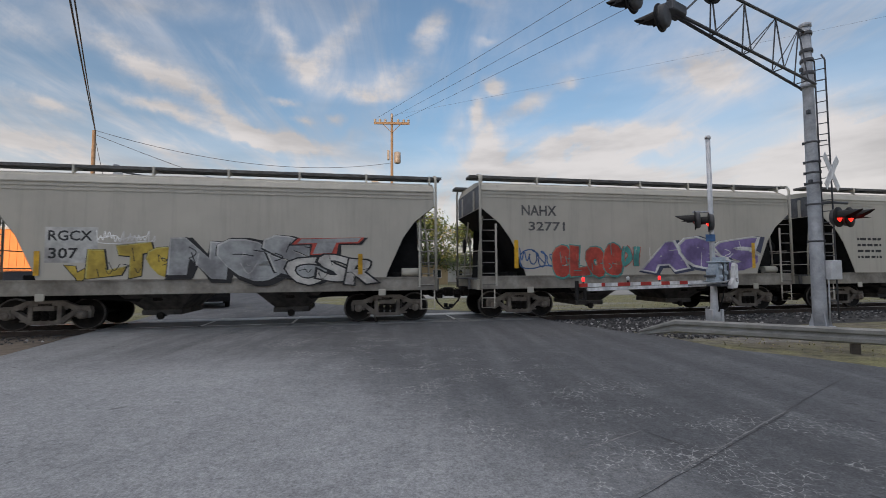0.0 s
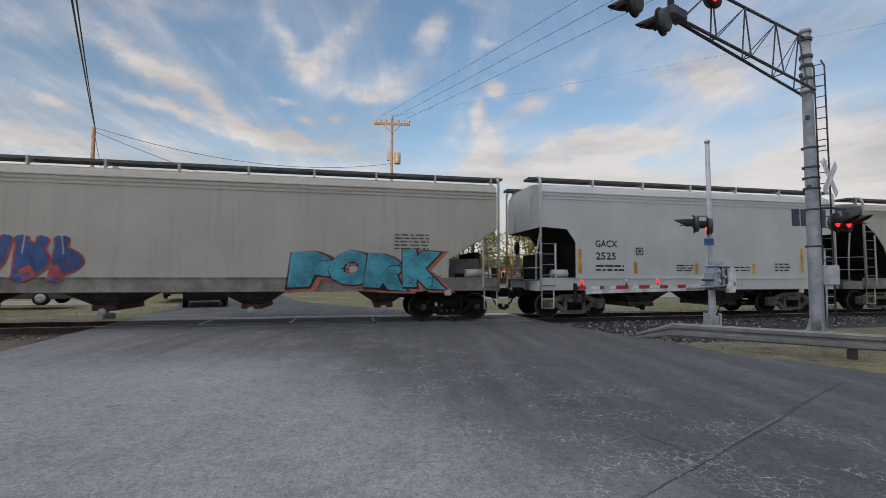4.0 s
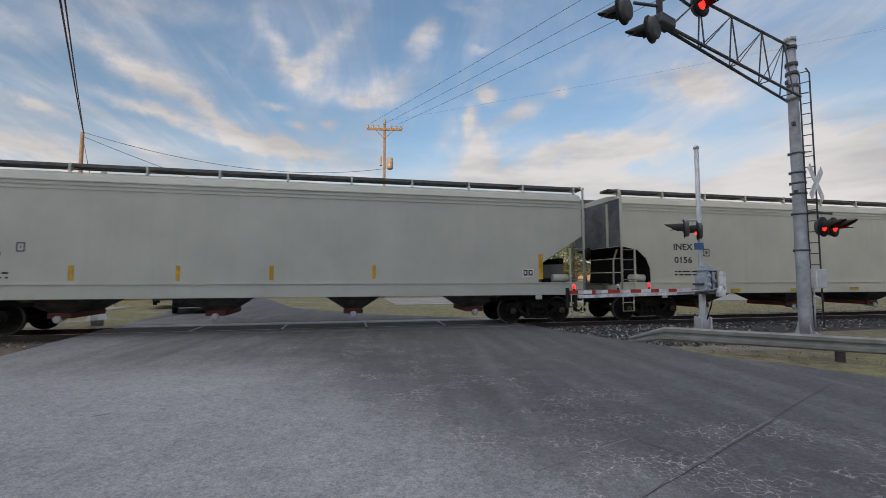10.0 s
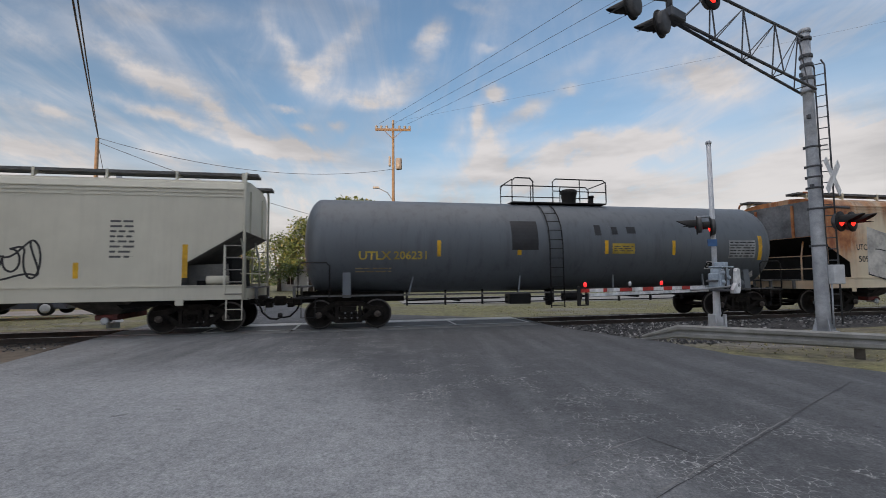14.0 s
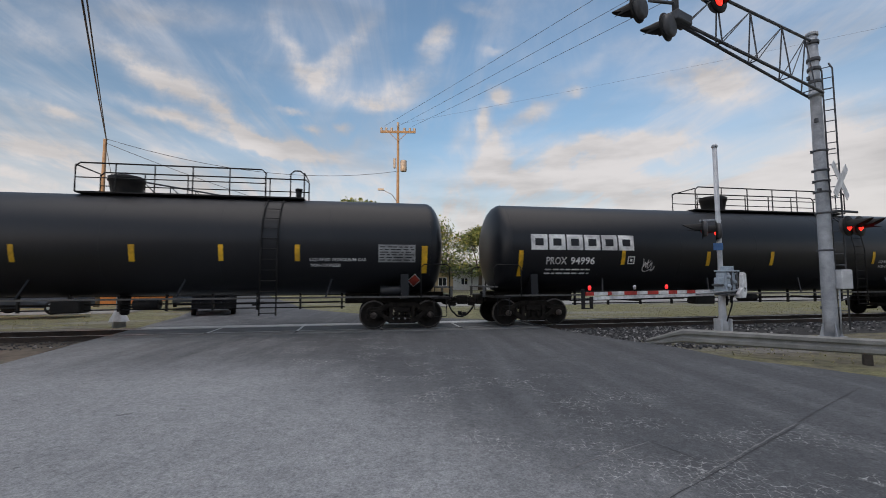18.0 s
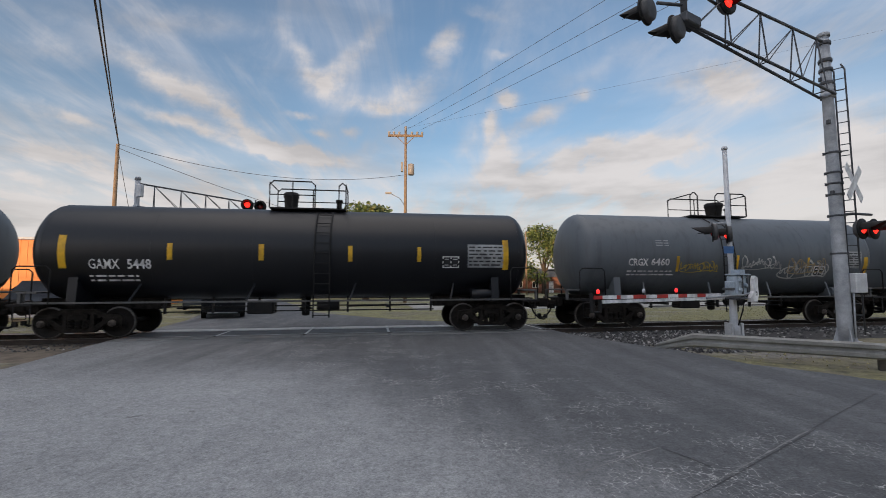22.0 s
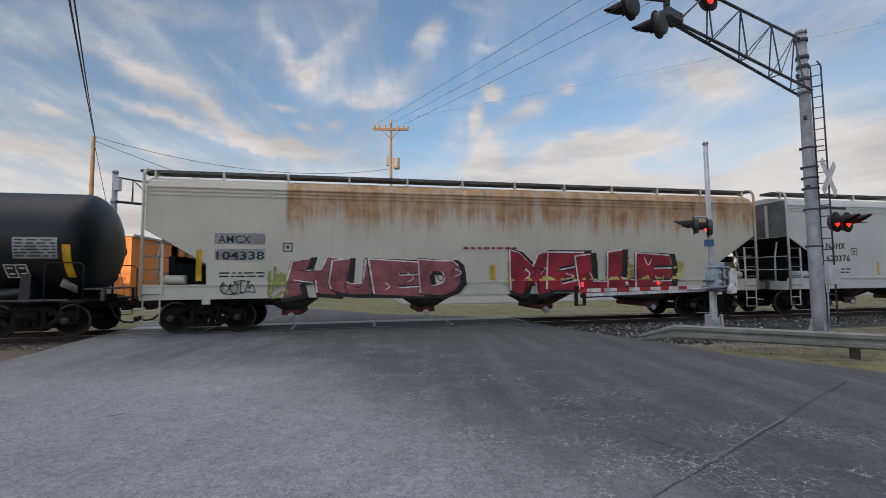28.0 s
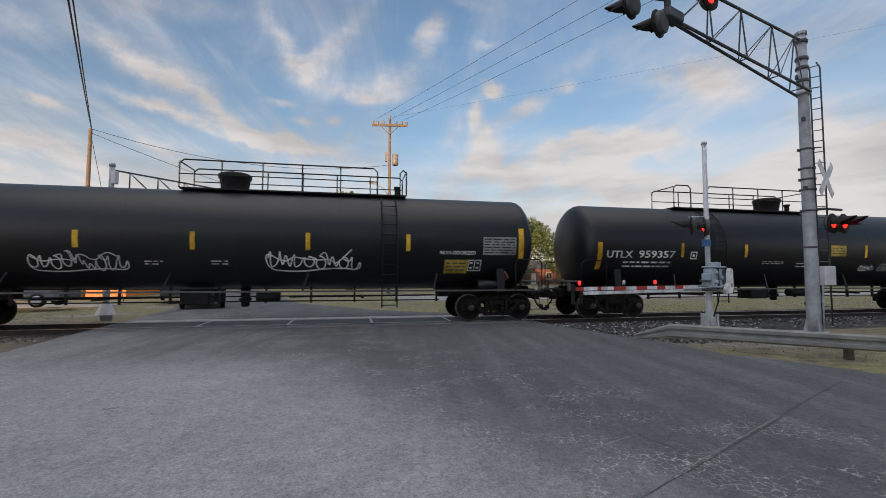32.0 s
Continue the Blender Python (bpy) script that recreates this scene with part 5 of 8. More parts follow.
def wheelset(bm):
    for y, o in ((-0.755, -1), (0.755, 1)):
        lathe(bm, [(-0.07 * o * -1, 0.10), (-0.06 * o, 0.40), (-0.065 * o, WHEEL_R - 0.015), (0.0, WHEEL_R - 0.004), (0.05 * o, WHEEL_R), (0.07 * o, WHEEL_R - 0.05), (0.03 * o, 0.36), (0.02 * o, 0.16), (0.07 * o, 0.12), (0.08 * o, 0.04)], "y", 28, centre=(0, y, 0))
    rod(bm, (0, -0.98, 0), (0, 0.98, 0), 0.07, 10)
    # the outer face of the rim is worn bright
    for f in bm.faces:
        c = f.calc_center_median()
        if math.hypot(c.x, c.z) > 0.415 and abs(c.y) > 0.80:
            f.material_index = 1


def truck(parent, x, iron):
    tr = put("truck", shared("bolster", "truck", lambda bm: (box(bm, -0.2, 0.2, -1.1, 1.1, 0.52, 0.80, 0.03), box(bm, -0.3, 0.3, -0.3, 0.3, 0.75, 0.95), rod(bm, (-0.42, -0.85, 0.42), (-0.42, 0.85, 0.42), 0.05, 8), rod(bm, (0.42, -0.85, 0.42), (0.42, 0.85, 0.42), 0.05, 8)), M["truck"]), parent, at=pose(x, 0, 0))
    fr = shared("side_frame" + iron.name, "side_frame", truck_frame, iron)
    sp = shared("springs", "coil_spring", coil_spring, M["truck"])
    cap = shared("bearing_cap" + iron.name, "bearing_cap", bearing_cap, M["cap"] if iron is M["truck"] else iron)
    for y, turn in ((-1.02, 0), (1.02, 180)):
        put("side_frame", fr, tr, at=pose(0, y, 0, 0, 0, turn))
    for x_ in (-0.19, 0.0, 0.19):
        put("coil_spring", sp, tr, at=pose(x_, -1.09, 0))
    for o in (-1, 1):
        put("bearing_cap", cap, tr, "greasy bearing cap", at=pose(o * 0.89, -1.02, WHEEL_R))
    ws = shared("wheelset", "wheelset", wheelset, (M["tread"], M["rim"]))
    return [put("wheelset", ws, tr, at=pose(s_ * 0.89, 0, WHEEL_R)) for s_ in (-1, 1)]


def coupler(parent, x, o):
    def build(bm):
        box(bm, 0.0, 0.62, -0.09, 0.09, 0.80, 0.95, 0.02)
        box(bm, 0.55, 0.80, -0.16, 0.16, 0.72, 1.02, 0.04)
        box(bm, 0.05, 0.3, -0.28, 0.28, 0.72, 1.05, 0.03)
        box(bm, 0.3, 0.5, -0.14, 0.14, 0.66, 0.82, 0.02)
    def hose(bm):
        pipe(bm, [(0.05, -0.35, 0.92), (0.16, -0.40, 0.78), (0.28, -0.40, 0.52), (0.48, -0.36, 0.33), (0.68, -0.30, 0.30), (0.78, -0.2, 0.36)], 0.032, 7)
        box(bm, 0.70, 0.84, -0.26, -0.16, 0.32, 0.46, 0.02)
    def lever(bm):
        pipe(bm, [(0.08, -1.45, 1.02), (0.10, -1.2, 0.84), (0.12, -0.4, 0.84), (0.5, -0.1, 1.0)], 0.016, 6)
    def deck(bm):
        box(bm, -0.28, 0.22, -0.95, 0.95, 1.30, 1.345)
        box(bm, 0.14, 0.22, -0.9, -0.82, 0.98, 1.3)
        box(bm, 0.14, 0.22, 0.82, 0.9, 0.98, 1.3)
    turn = pose(x, 0, 0, 0, 0, 0 if o > 0 else 180)
    put("air_hose", shared("hose", "air_hose", hose, M["black"]), parent, at=turn)
    put("uncoupling_lever", shared("lever", "uncoupling_lever", lever, M["truck"]), parent, at=turn)
    put("end_deck", shared("deck", "end_deck", deck, M["walk"]), parent, at=turn)
    put("coupler", shared("coupler", "coupler", build, M["truck"]), parent, at=pose(x, 0, 0, 0, 0, 0 if o > 0 else 180))


def hopper_car(L, bays, paint, label, roof=4.70, steep=False, brake_end=-1, short=False, portal=False):
    """A covered hopper: body with raked ends, roof walkway, sills, chutes, ladders."""
    c = thing("hopper_car", label, "hopper car", group="train cars")
    e = L / 2 - 0.77                 # end of the body
    st = L / 2 - 0.72                # striker
    zs, zt = 1.42, roof - 0.76       # top of the sill, top of the flat side
    hw = 1.60
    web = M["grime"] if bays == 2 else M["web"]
    cut = [(1.52, zs - 0.1), (1.46, 1.55), (0.98, 2.62), (0.62, 3.12), (0.0, 3.62)] if steep else [(1.60, zs - 0.1), (1.58, 2.0), (0.42, 2.72), (0.0, 2.98)]
    cuts = {-1: cut, 1: cut}
    if short:
        cuts[-1] = [(1.12, zs - 0.1), (1.10, 1.9), (0.95, 2.25), (0.6, 2.55), (0.0, 2.66)]
    if portal:
        cut = [(1.22, zs - 0.1), (1.22, 2.62), (0.92, 3.04), (0.0, 3.10)]
        cuts = {-1: cut, 1: cut}
    bm = bmesh.new()
    out = [(-e + d, z) for d, z in cuts[-1][::-1]] + [(e - d, z) for d, z in cuts[1]] + [(e, zt), (-e, zt)]
    prism_y(bm, out, -hw, hw)
    body = part("body", bm, paint, c)
    bm = bmesh.new()
    prism_x(bm, [(-hw, zt), (hw, zt), (hw - 0.015, zt + 0.22), (hw - 0.10, zt + 0.40), (hw - 0.34, zt + 0.52), (hw - 0.9, zt + 0.59), (-hw + 0.9, zt + 0.59), (-hw + 0.34, zt + 0.52), (-hw + 0.10, zt + 0.40), (-hw + 0.015, zt + 0.22)], -e, e)
    part("roof", bm, paint, c)
    for z in (zt - 0.02, zt + 0.09, zt + 0.20):
        bm = bmesh.new()
        box(bm, -e, e, -hw - 0.018, -hw + 0.05, z, z + 0.03)
        part("side_rib", bm, paint, body)
    for o in (-1, 1):
        # slope sheet under the raked end, its shade put into the colour
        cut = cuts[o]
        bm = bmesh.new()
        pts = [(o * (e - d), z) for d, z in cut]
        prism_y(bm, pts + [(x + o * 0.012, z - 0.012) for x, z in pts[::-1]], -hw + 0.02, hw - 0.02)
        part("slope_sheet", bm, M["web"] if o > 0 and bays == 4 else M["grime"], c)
        # web plates that fill the space under the slope, shade painted in
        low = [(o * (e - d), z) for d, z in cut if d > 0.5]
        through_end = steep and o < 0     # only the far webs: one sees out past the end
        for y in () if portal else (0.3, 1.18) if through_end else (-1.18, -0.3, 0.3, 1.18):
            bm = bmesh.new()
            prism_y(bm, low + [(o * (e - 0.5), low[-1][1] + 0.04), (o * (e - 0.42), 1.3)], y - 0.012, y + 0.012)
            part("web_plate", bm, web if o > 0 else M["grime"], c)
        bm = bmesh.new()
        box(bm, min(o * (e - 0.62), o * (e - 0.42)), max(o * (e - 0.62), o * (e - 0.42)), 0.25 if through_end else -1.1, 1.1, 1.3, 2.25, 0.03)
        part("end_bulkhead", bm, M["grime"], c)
        # rear end sheet, darkened in colour for the shade between cars, and end ribs
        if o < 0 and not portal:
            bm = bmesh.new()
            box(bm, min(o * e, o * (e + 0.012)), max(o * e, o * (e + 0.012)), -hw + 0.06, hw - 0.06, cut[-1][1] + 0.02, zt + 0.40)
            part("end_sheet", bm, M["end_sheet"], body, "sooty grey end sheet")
        for y in (-0.8, 0.8):
            bm = bmesh.new()
            box(bm, min(o * e, o * (e + 0.05)), max(o * e, o * (e + 0.05)), y - 0.05, y + 0.05, cut[-1][1], zt + 0.3)
            part("end_rib", bm, paint, body)
        # posts that carry the overhang, brake gear on the platform
        for y in (-0.95, 0.95):
            bm = bmesh.new()
            tube(bm, [(o * (st - 0.12), y, 1.2), (o * (st - 0.14), y, 2.2), (o * (e - 0.25), y, cut[-1][1] - 0.05)], 0.03, 6)
            part("end_post", bm, paint, c)
        bm = bmesh.new()
        for z in (1.75, 2.25):
            tube(bm, [(o * (st - 0.1), -1.5, z), (o * (st - 0.1), 1.5, z)], 0.018, 6)
        part("end_rail", bm, paint, c)
        if not through_end:
            bm = bmesh.new()
            rod(bm, (o * (e - 1.0), -1.36, 1.56), (o * (e - 0.45), -1.36, 1.56), 0.13, 14)
            part("air_reservoir", bm, paint, c)
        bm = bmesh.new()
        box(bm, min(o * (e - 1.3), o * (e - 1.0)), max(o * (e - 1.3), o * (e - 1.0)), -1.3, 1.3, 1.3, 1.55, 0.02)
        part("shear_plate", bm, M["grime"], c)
        if o == brake_end:
            bm = bmesh.new()
            lathe(bm, [(0, 0.03), (0.02, 0.26), (0.05, 0.26), (0.07, 0.03)], "x", 16, centre=(o * (st + 0.02), 0.55, 2.5))
            part("brake_wheel", bm, M["grime"], c)
    # sills
    for y in (-1, 1):
        bm = bmesh.new()
        box(bm, -st, st, y * 1.55 - 0.06, y * 1.55 + 0.06, 1.0, zs, 0.01)
        sill = part("side_sill", bm, M["sill"] if paint is GREY else paint, c)
        bm = bmesh.new()
        box(bm, -st + 0.02, st - 0.02, y * 1.61 - 0.025, y * 1.61 + 0.025, zs - 0.035, zs)
        part("sill_flange", bm, M["sill"] if paint is GREY else paint, sill)
    bm = bmesh.new()
    box(bm, -st + 3.4, st - 3.4, -0.25, 0.25, 1.0, 1.25)
    box(bm, -st, -st + 3.4, -0.25, 0.25, 0.78, 1.25)
    box(bm, st - 3.4, st, -0.25, 0.25, 0.78, 1.25)
    part("centre_sill", bm, M["truck"], c)
    for o in (-1, 1):
        bm = bmesh.new()
        box(bm, o * st - 0.06, o * st + 0.06, -1.5, 1.5, 0.98, 1.3)
        part("end_sill", bm, paint, c)
        for y in (-1.64,):
            bm = bmesh.new()
            box(bm, o * (e - 1.62) - 0.11, o * (e - 1.62) + 0.11, y - 0.01, y + 0.02, 0.86, 1.06, 0.02)
            part("jacking_pad", bm, paint, c)
    # chutes
    four = bays == 4
    for x in ([q * L / 20.8 for q in (-6.0, -2.0, 2.0, 6.0)] if four else (-1.85, 1.75)):
        w, b0, zb = (0.90, 0.27, 0.60) if four else (0.98, 0.50, 0.52)
        def chute(bm):
            a = [bm.verts.new((sx * w, sy * 1.40, 1.05)) for sx, sy in ((-1, -1), (1, -1), (1, 1), (-1, 1))]
            b = [bm.verts.new((sx * b0, sy * 0.8, zb)) for sx, sy in ((-1, -1), (1, -1), (1, 1), (-1, 1))]
            for q in range(4):
                bm.faces.new((a[q], a[(q + 1) % 4], b[(q + 1) % 4], b[q]))
            bm.faces.new(b)
            bm.faces.new(a[::-1])
        ch = put("chute", shared("chute%d" % bays + paint.name, "chute", chute, M["chute"]), c, at=pose(x, 0, 0))
        put("outlet_gate", shared("gate_box%d" % bays, "outlet_gate", lambda bm: box(bm, -b0 - 0.03, b0 + 0.03, -0.88, 0.88, zb - 0.15, zb + 0.004, 0.02), M["rustred"] if four else M["chute"]), ch)
        put("gate_shaft", shared("gate_shaft%d" % bays, "gate_shaft", lambda bm: lathe(bm, [(-0.98, 0.03), (-0.98, 0.105), (-0.93, 0.105), (-0.92, 0.045), (-0.6, 0.045)], "y", 14, centre=(0, 0, zb - 0.17)), M["alum"] if four else M["truck"]), ch)
        if not four:
            put("door_latch", shared("door_latch", "door_latch", lambda bm: box(bm, -0.12, 0.12, -1.22, -1.10, 0.80, 0.92, 0.02), M["truck"]), ch)
    # the end bays slope down over the trucks
    for o in (-1, 1):
        bm = bmesh.new()
        x0 = L / 20.8 * 6.0 if four else 1.8
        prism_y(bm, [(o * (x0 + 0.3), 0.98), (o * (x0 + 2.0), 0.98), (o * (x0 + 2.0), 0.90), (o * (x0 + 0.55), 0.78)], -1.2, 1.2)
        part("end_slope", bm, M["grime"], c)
    # roof walkway on brackets, hatches
    for y in (-1.05, 1.05):
        bm = bmesh.new()
        box(bm, -e - 0.30, e + 0.30, y - 0.24, y + 0.24, roof - 0.062, roof)
        for q in (-0.235, 0.235):
            box(bm, -e - 0.30, e + 0.30, y + q - 0.006, y + q + 0.006, roof - 0.085, roof - 0.061)
        part("walkway", bm, M["walk"], c)
        n = int(2 * e / 1.75)
        for k in range(n + 1):
            x = -e + 0.1 + (2 * e - 0.2) * k / n
            put("walkway_bracket", shared("wpost" + paint.name, "walkway_bracket", lambda bm: (box(bm, -0.03, 0.03, -0.268, -0.242, -0.25, 0.008), prism_x(bm, [(-0.24, -0.064), (0.2, -0.064), (-0.10, -0.15), (-0.24, -0.26)], -0.02, 0.02)), paint), c, at=pose(x, y, roof) @ pose(0, 0, 0, 0, 0, 0 if y < 0 else 180))
    for k in range(bays * 2):
        x = -e + 1.0 + (2 * e - 2.0) * k / (bays * 2 - 1)
        put("hatch", shared("hatch" + paint.name, "hatch", lambda bm: lathe(bm, [(-0.35, 0.36), (0.0, 0.36), (0.02, 0.40), (0.08, 0.40), (0.14, 0.12)], "z", 16), paint), c, at=pose(x, 0, roof - 0.20))
    # ladders at the corners
    for o in (-1, 1):
        for y in (-1.63, 1.63):
            bm = bmesh.new()
            tube(bm, [(o * (e + 0.045), y, 1.02), (o * (e + 0.045), y, roof - 0.22), (o * (e + 0.045), y * 0.95, roof - 0.06), (o * (e + 0.045), y * 0.80, roof - 0.01)], 0.042, 6)
            lad = part("corner_post", bm, paint, c)
            bm = bmesh.new()
            box(bm, o * (e - 0.47) - 0.03, o * (e - 0.47) + 0.03, y - 0.012, y + 0.012, 1.1, 2.56 if not steep else 3.1)
            part("ladder_rail", bm, paint, lad)
            for k in range(5 if not steep else 7):
                put("rung", shared("rung", "rung", lambda bm: rod(bm, (-0.25, 0, 0), (0.25, 0, 0), 0.017, 5), M["rungs"]), lad, at=pose(o * (e - 0.215), y, 1.16 + 0.345 * k))
            bm = bmesh.new()
            tube(bm, [(o * (e + 0.0), y * 0.97, 1.02), (o * (e + 0.0), y * 0.97, 0.42), (o * (e - 0.42), y * 0.97, 0.42), (o * (e - 0.42), y * 0.97, 1.02)], 0.02, 5)
            rod(bm, (o * e, y * 0.97, 0.72), (o * (e - 0.42), y * 0.97, 0.72), 0.016, 5)
            part("sill_step", bm, paint, c)
        coupler(c, o * st, o)
    iron = M["iron"] if bays == 2 else M["truck"]
    ws = truck(c, -L / 2 + 2.2, iron) + truck(c, L / 2 - 2.2, iron)
    return c, ws, (lambda z: hw + 0.038 if z < zs + 0.01 else hw)


# black gear paint; under the raked ends it stands in for shade
M["grime"] = surface("black_with_shade", (0.016, 0.0155, 0.016), (0.008, 0.008, 0.008), 3, 0.85, 0, 0.2, spec=0.15)
# dark grey that puts the shade of the car gap into the colour
M["end_sheet"] = surface("shaded_end_sheet", (0.21, 0.215, 0.225), (0.10, 0.102, 0.107), 1.5, 0.8, 0, 0.2, 12)
M["sill"] = surface("dusty_sill", (0.36, 0.335, 0.29), (0.17, 0.15, 0.125), 1.3, 0.8, 0, 0.2, 14)
# car paint darkened in colour for shade, on front webs and slope sheets
M["web"] = surface("shaded_web_paint", (0.16, 0.155, 0.145), (0.08, 0.075, 0.07), 2, 0.8, 0, 0.2)
M["iron"] = surface("dusty_iron", (0.27, 0.235, 0.195), (0.10, 0.083, 0.07), 3, 0.85, 0, 0.25)
M["chute"] = surface("chute_dust", (0.11, 0.10, 0.09), (0.03, 0.027, 0.025), 3, 0.85, 0, 0.2)
M["rustred"] = surface("gate_rust", (0.26, 0.055, 0.05), (0.10, 0.04, 0.035), 4, 0.85, 0, 0.2)
M["rungs"] = surface("rung_steel", (0.28, 0.27, 0.25), (0.16, 0.15, 0.14), 5, 0.7, 0.1, 0.1)


def tank_car(L, paint, label, top=4.15, plat=(-1.5, 1.5), dome=0.0, ladder=0.0, style="rail", valve=0.46):
    """A tank car: barrel with domed heads, stub sills, top platform, ladder."""
    c = thing("tank_car", label, "tank car", group="train cars")
    e = L / 2 - 0.80
    st = L / 2 - 0.74
    R = (top - 1.10) / 2
    zc = top - R
    bm = bmesh.new()
    hd = 0.56
    rings = [(-e, 0.03)] + [(-e + hd - hd * math.cos(w), R * math.sin(w) ** 0.8) for w in (0.12, 0.25, 0.4, 0.6, 0.8, 1.0, 1.2, 1.4)] + [(-e + hd, R)]
    rings = rings + [(-x, r) for x, r in reversed(rings)]
    lathe(bm, rings, "x", 64, centre=(0, 0, zc))
    barrel = part("barrel", bm, paint, c)
    # welded seams round the barrel
    n = max(3, int(L / 3.2))
    for k in range(n + 1):
        x = -e + hd + (2 * (e - hd)) * k / n
        put("weld_seam", shared("weld%.2f" % R + paint.name, "weld_seam", lambda b: lathe(b, [(-0.012, R - 0.002), (-0.006, R + 0.004), (0.006, R + 0.004), (0.012, R - 0.002)], "x", 48), paint), barrel, at=pose(x, 0, zc))
    for o in (-1, 1):
        bm = bmesh.new()
        box(bm, min(o * st, o * (e - 3.2)), max(o * st, o * (e - 3.2)), -0.3, 0.3, 0.80, 1.15)
        part("stub_sill", bm, M["truck"], c)
        bm = bmesh.new()
        prism_x(bm, [(-1.40, 0.98), (1.40, 0.98), (1.34, 1.75), (1.0, 1.35), (-1.0, 1.35), (-1.34, 1.75)], o * (e - 1.35) - 0.12, o * (e - 1.35) + 0.12)
        part("saddle", bm, paint, c)
        bm = bmesh.new()
        box(bm, min(o * (st - 0.55), o * (st + 0.05)), max(o * (st - 0.55), o * (st + 0.05)), -1.5, 1.5, 0.97, 1.03)
        part("end_platform", bm, M["black"], c)
        coupler(c, o * st, o)
        for y in (-1.46, 1.46):
            bm = bmesh.new()
            x1 = o * (e - 0.75)
            pipe(bm, [(o * st, y, 1.0), (o * st, y, 1.95), (o * (st - 0.1), y, 2.05), (x1, y, 2.05), (x1 - o * 0.1, y, 1.95), (x1 - o * 0.1, y, 1.0)], 0.022, 6)
            part("end_handrail", bm, M["black"], c)
            bm = bmesh.new()
            pipe(bm, [(o * (st - 0.1), y, 1.0), (o * (st - 0.1), y, 0.42), (o * (st - 0.5), y, 0.42), (o * (st - 0.5), y, 1.0)], 0.018, 5)
            part("sill_step", bm, M["black"], c)
        bm = bmesh.new()
        lathe(bm, [(0, 0.02), (0.02, 0.24), (0.05, 0.24), (0.07, 0.02)], "x", 14, centre=(o * (st - 0.3), 0.6, 1.75))
        rod(bm, (o * (st - 0.3), 0.6, 1.0), (o * (st - 0.3), 0.6, 1.75), 0.03, 6)
        part("brake_wheel", bm, M["black"], c)
    for y in (-1.44, 1.44):
        bm = bmesh.new()
        box(bm, -e + 0.3, e - 0.3, y - 0.03, y + 0.03, 1.02, 1.07)
        part("running_board", bm, M["rail_paint"], c)
    # stays from the barrel down to the running board
    for x in (-e * 0.62, -e * 0.2, e * 0.2, e * 0.62):
        bm = bmesh.new()
        rod(bm, (x + 0.15, -R * 0.76 - 0.02, zc - R * 0.68), (x, -1.43, 1.06), 0.028, 6)
        part("stay", bm, paint, c)
    for z in (0.86, 0.70):
        bm = bmesh.new()
        rod(bm, (-e + 3.2, -0.35, z), (e - 3.2, -0.35, z), 0.022, 6)
        part("brake_pipe", bm, M["black"], c)
    nb = max(3, int((2 * e - 6.4) / 1.25))
    for k in range(nb + 1):
        x = -e + 3.3 + (2 * e - 6.6) * k / nb
        put("hanger", shared("hanger", "hanger", lambda b: box(b, -0.03, 0.03, -0.38, -0.30, 0.64, 1.25), M["black"]), c, at=pose(x, 0, 0))
    bm = bmesh.new()
    lathe(bm, [(0.52, 0.10), (0.56, 0.13), (0.70, 0.13), (0.72, 0.20), (0.78, 0.20), (0.80, 0.14), (1.12, 0.16)], "z", 14, centre=(0.0, 0, 0))
    part("outlet_valve", bm, M["black"], c)
    for x0_, x1_, z in ((-e + 3.4, -1.9, 0.78), (1.3, e - 3.4, 0.80)):
        bm = bmesh.new()
        rod(bm, (x0_, 0.25, z), (x1_, -0.1, z + 0.05), 0.03, 6)
        box(bm, (x0_ + x1_) / 2 - 0.05, (x0_ + x1_) / 2 + 0.05, -0.6, 0.6, z - 0.02, z + 0.06)
        part("brake_rod", bm, M["black"], c)
    bm = bmesh.new()
    box(bm, -1.7, -0.9, -0.55, 0.0, 0.62, 1.0, 0.04)
    part("valve_box", bm, M["black"], c)
    bm = bmesh.new()
    rod(bm, (0.4, -0.3, 0.85), (1.1, -0.3, 0.85), 0.16, 12)
    part("brake_cylinder", bm, M["black"], c)
    bm = bmesh.new()
    rod(bm, (e - 2.1, -1.2, 1.22), (e - 1.2, -1.2, 1.22), 0.17, 14)
    part("air_reservoir", bm, paint, c)
    # top platform with railings and the manway
    x0, x1 = plat
    bm = bmesh.new()
    box(bm, x0, x1, -0.62, 0.62, top - 0.03, top + 0.015)
    part("platform", bm, M["black"], c)
    gap = ladder - 0.35
    for y in (-0.62, 0.62):
        spans = [(x0, x1)]
        if y < 0 and x0 < gap and x1 > gap + 0.8 and style != "cage":
            spans = [(x0, gap), (gap + 0.75, x1)]
        for a, b2 in spans:
            bm = bmesh.new()
            r = 0.12
            pipe(bm, [(a, y, top), (a, y, top + 0.75), (a + r, y, top + 0.86), (b2 - r, y, top + 0.86), (b2, y, top + 0.75), (b2, y, top)], 0.024, 6)
            if b2 - a > 1.0:
                pipe(bm, [(a, y, top + 0.42), (b2, y, top + 0.42)], 0.018, 6)
            m = int((b2 - a) / 1.3)
            for k in range(1, m + 1):
                x = a + (b2 - a) * k / (m + 1)
                rod(bm, (x, y, top), (x, y, top + 0.86), 0.02, 6)
            part("railing", bm, M["black"], c)
    for x in (x0, x1):
        bm = bmesh.new()
        pipe(bm, [(x, -0.62, top + 0.80), (x, 0.62, top + 0.80)], 0.02, 6)
        part("end_railing", bm, M["black"], c)
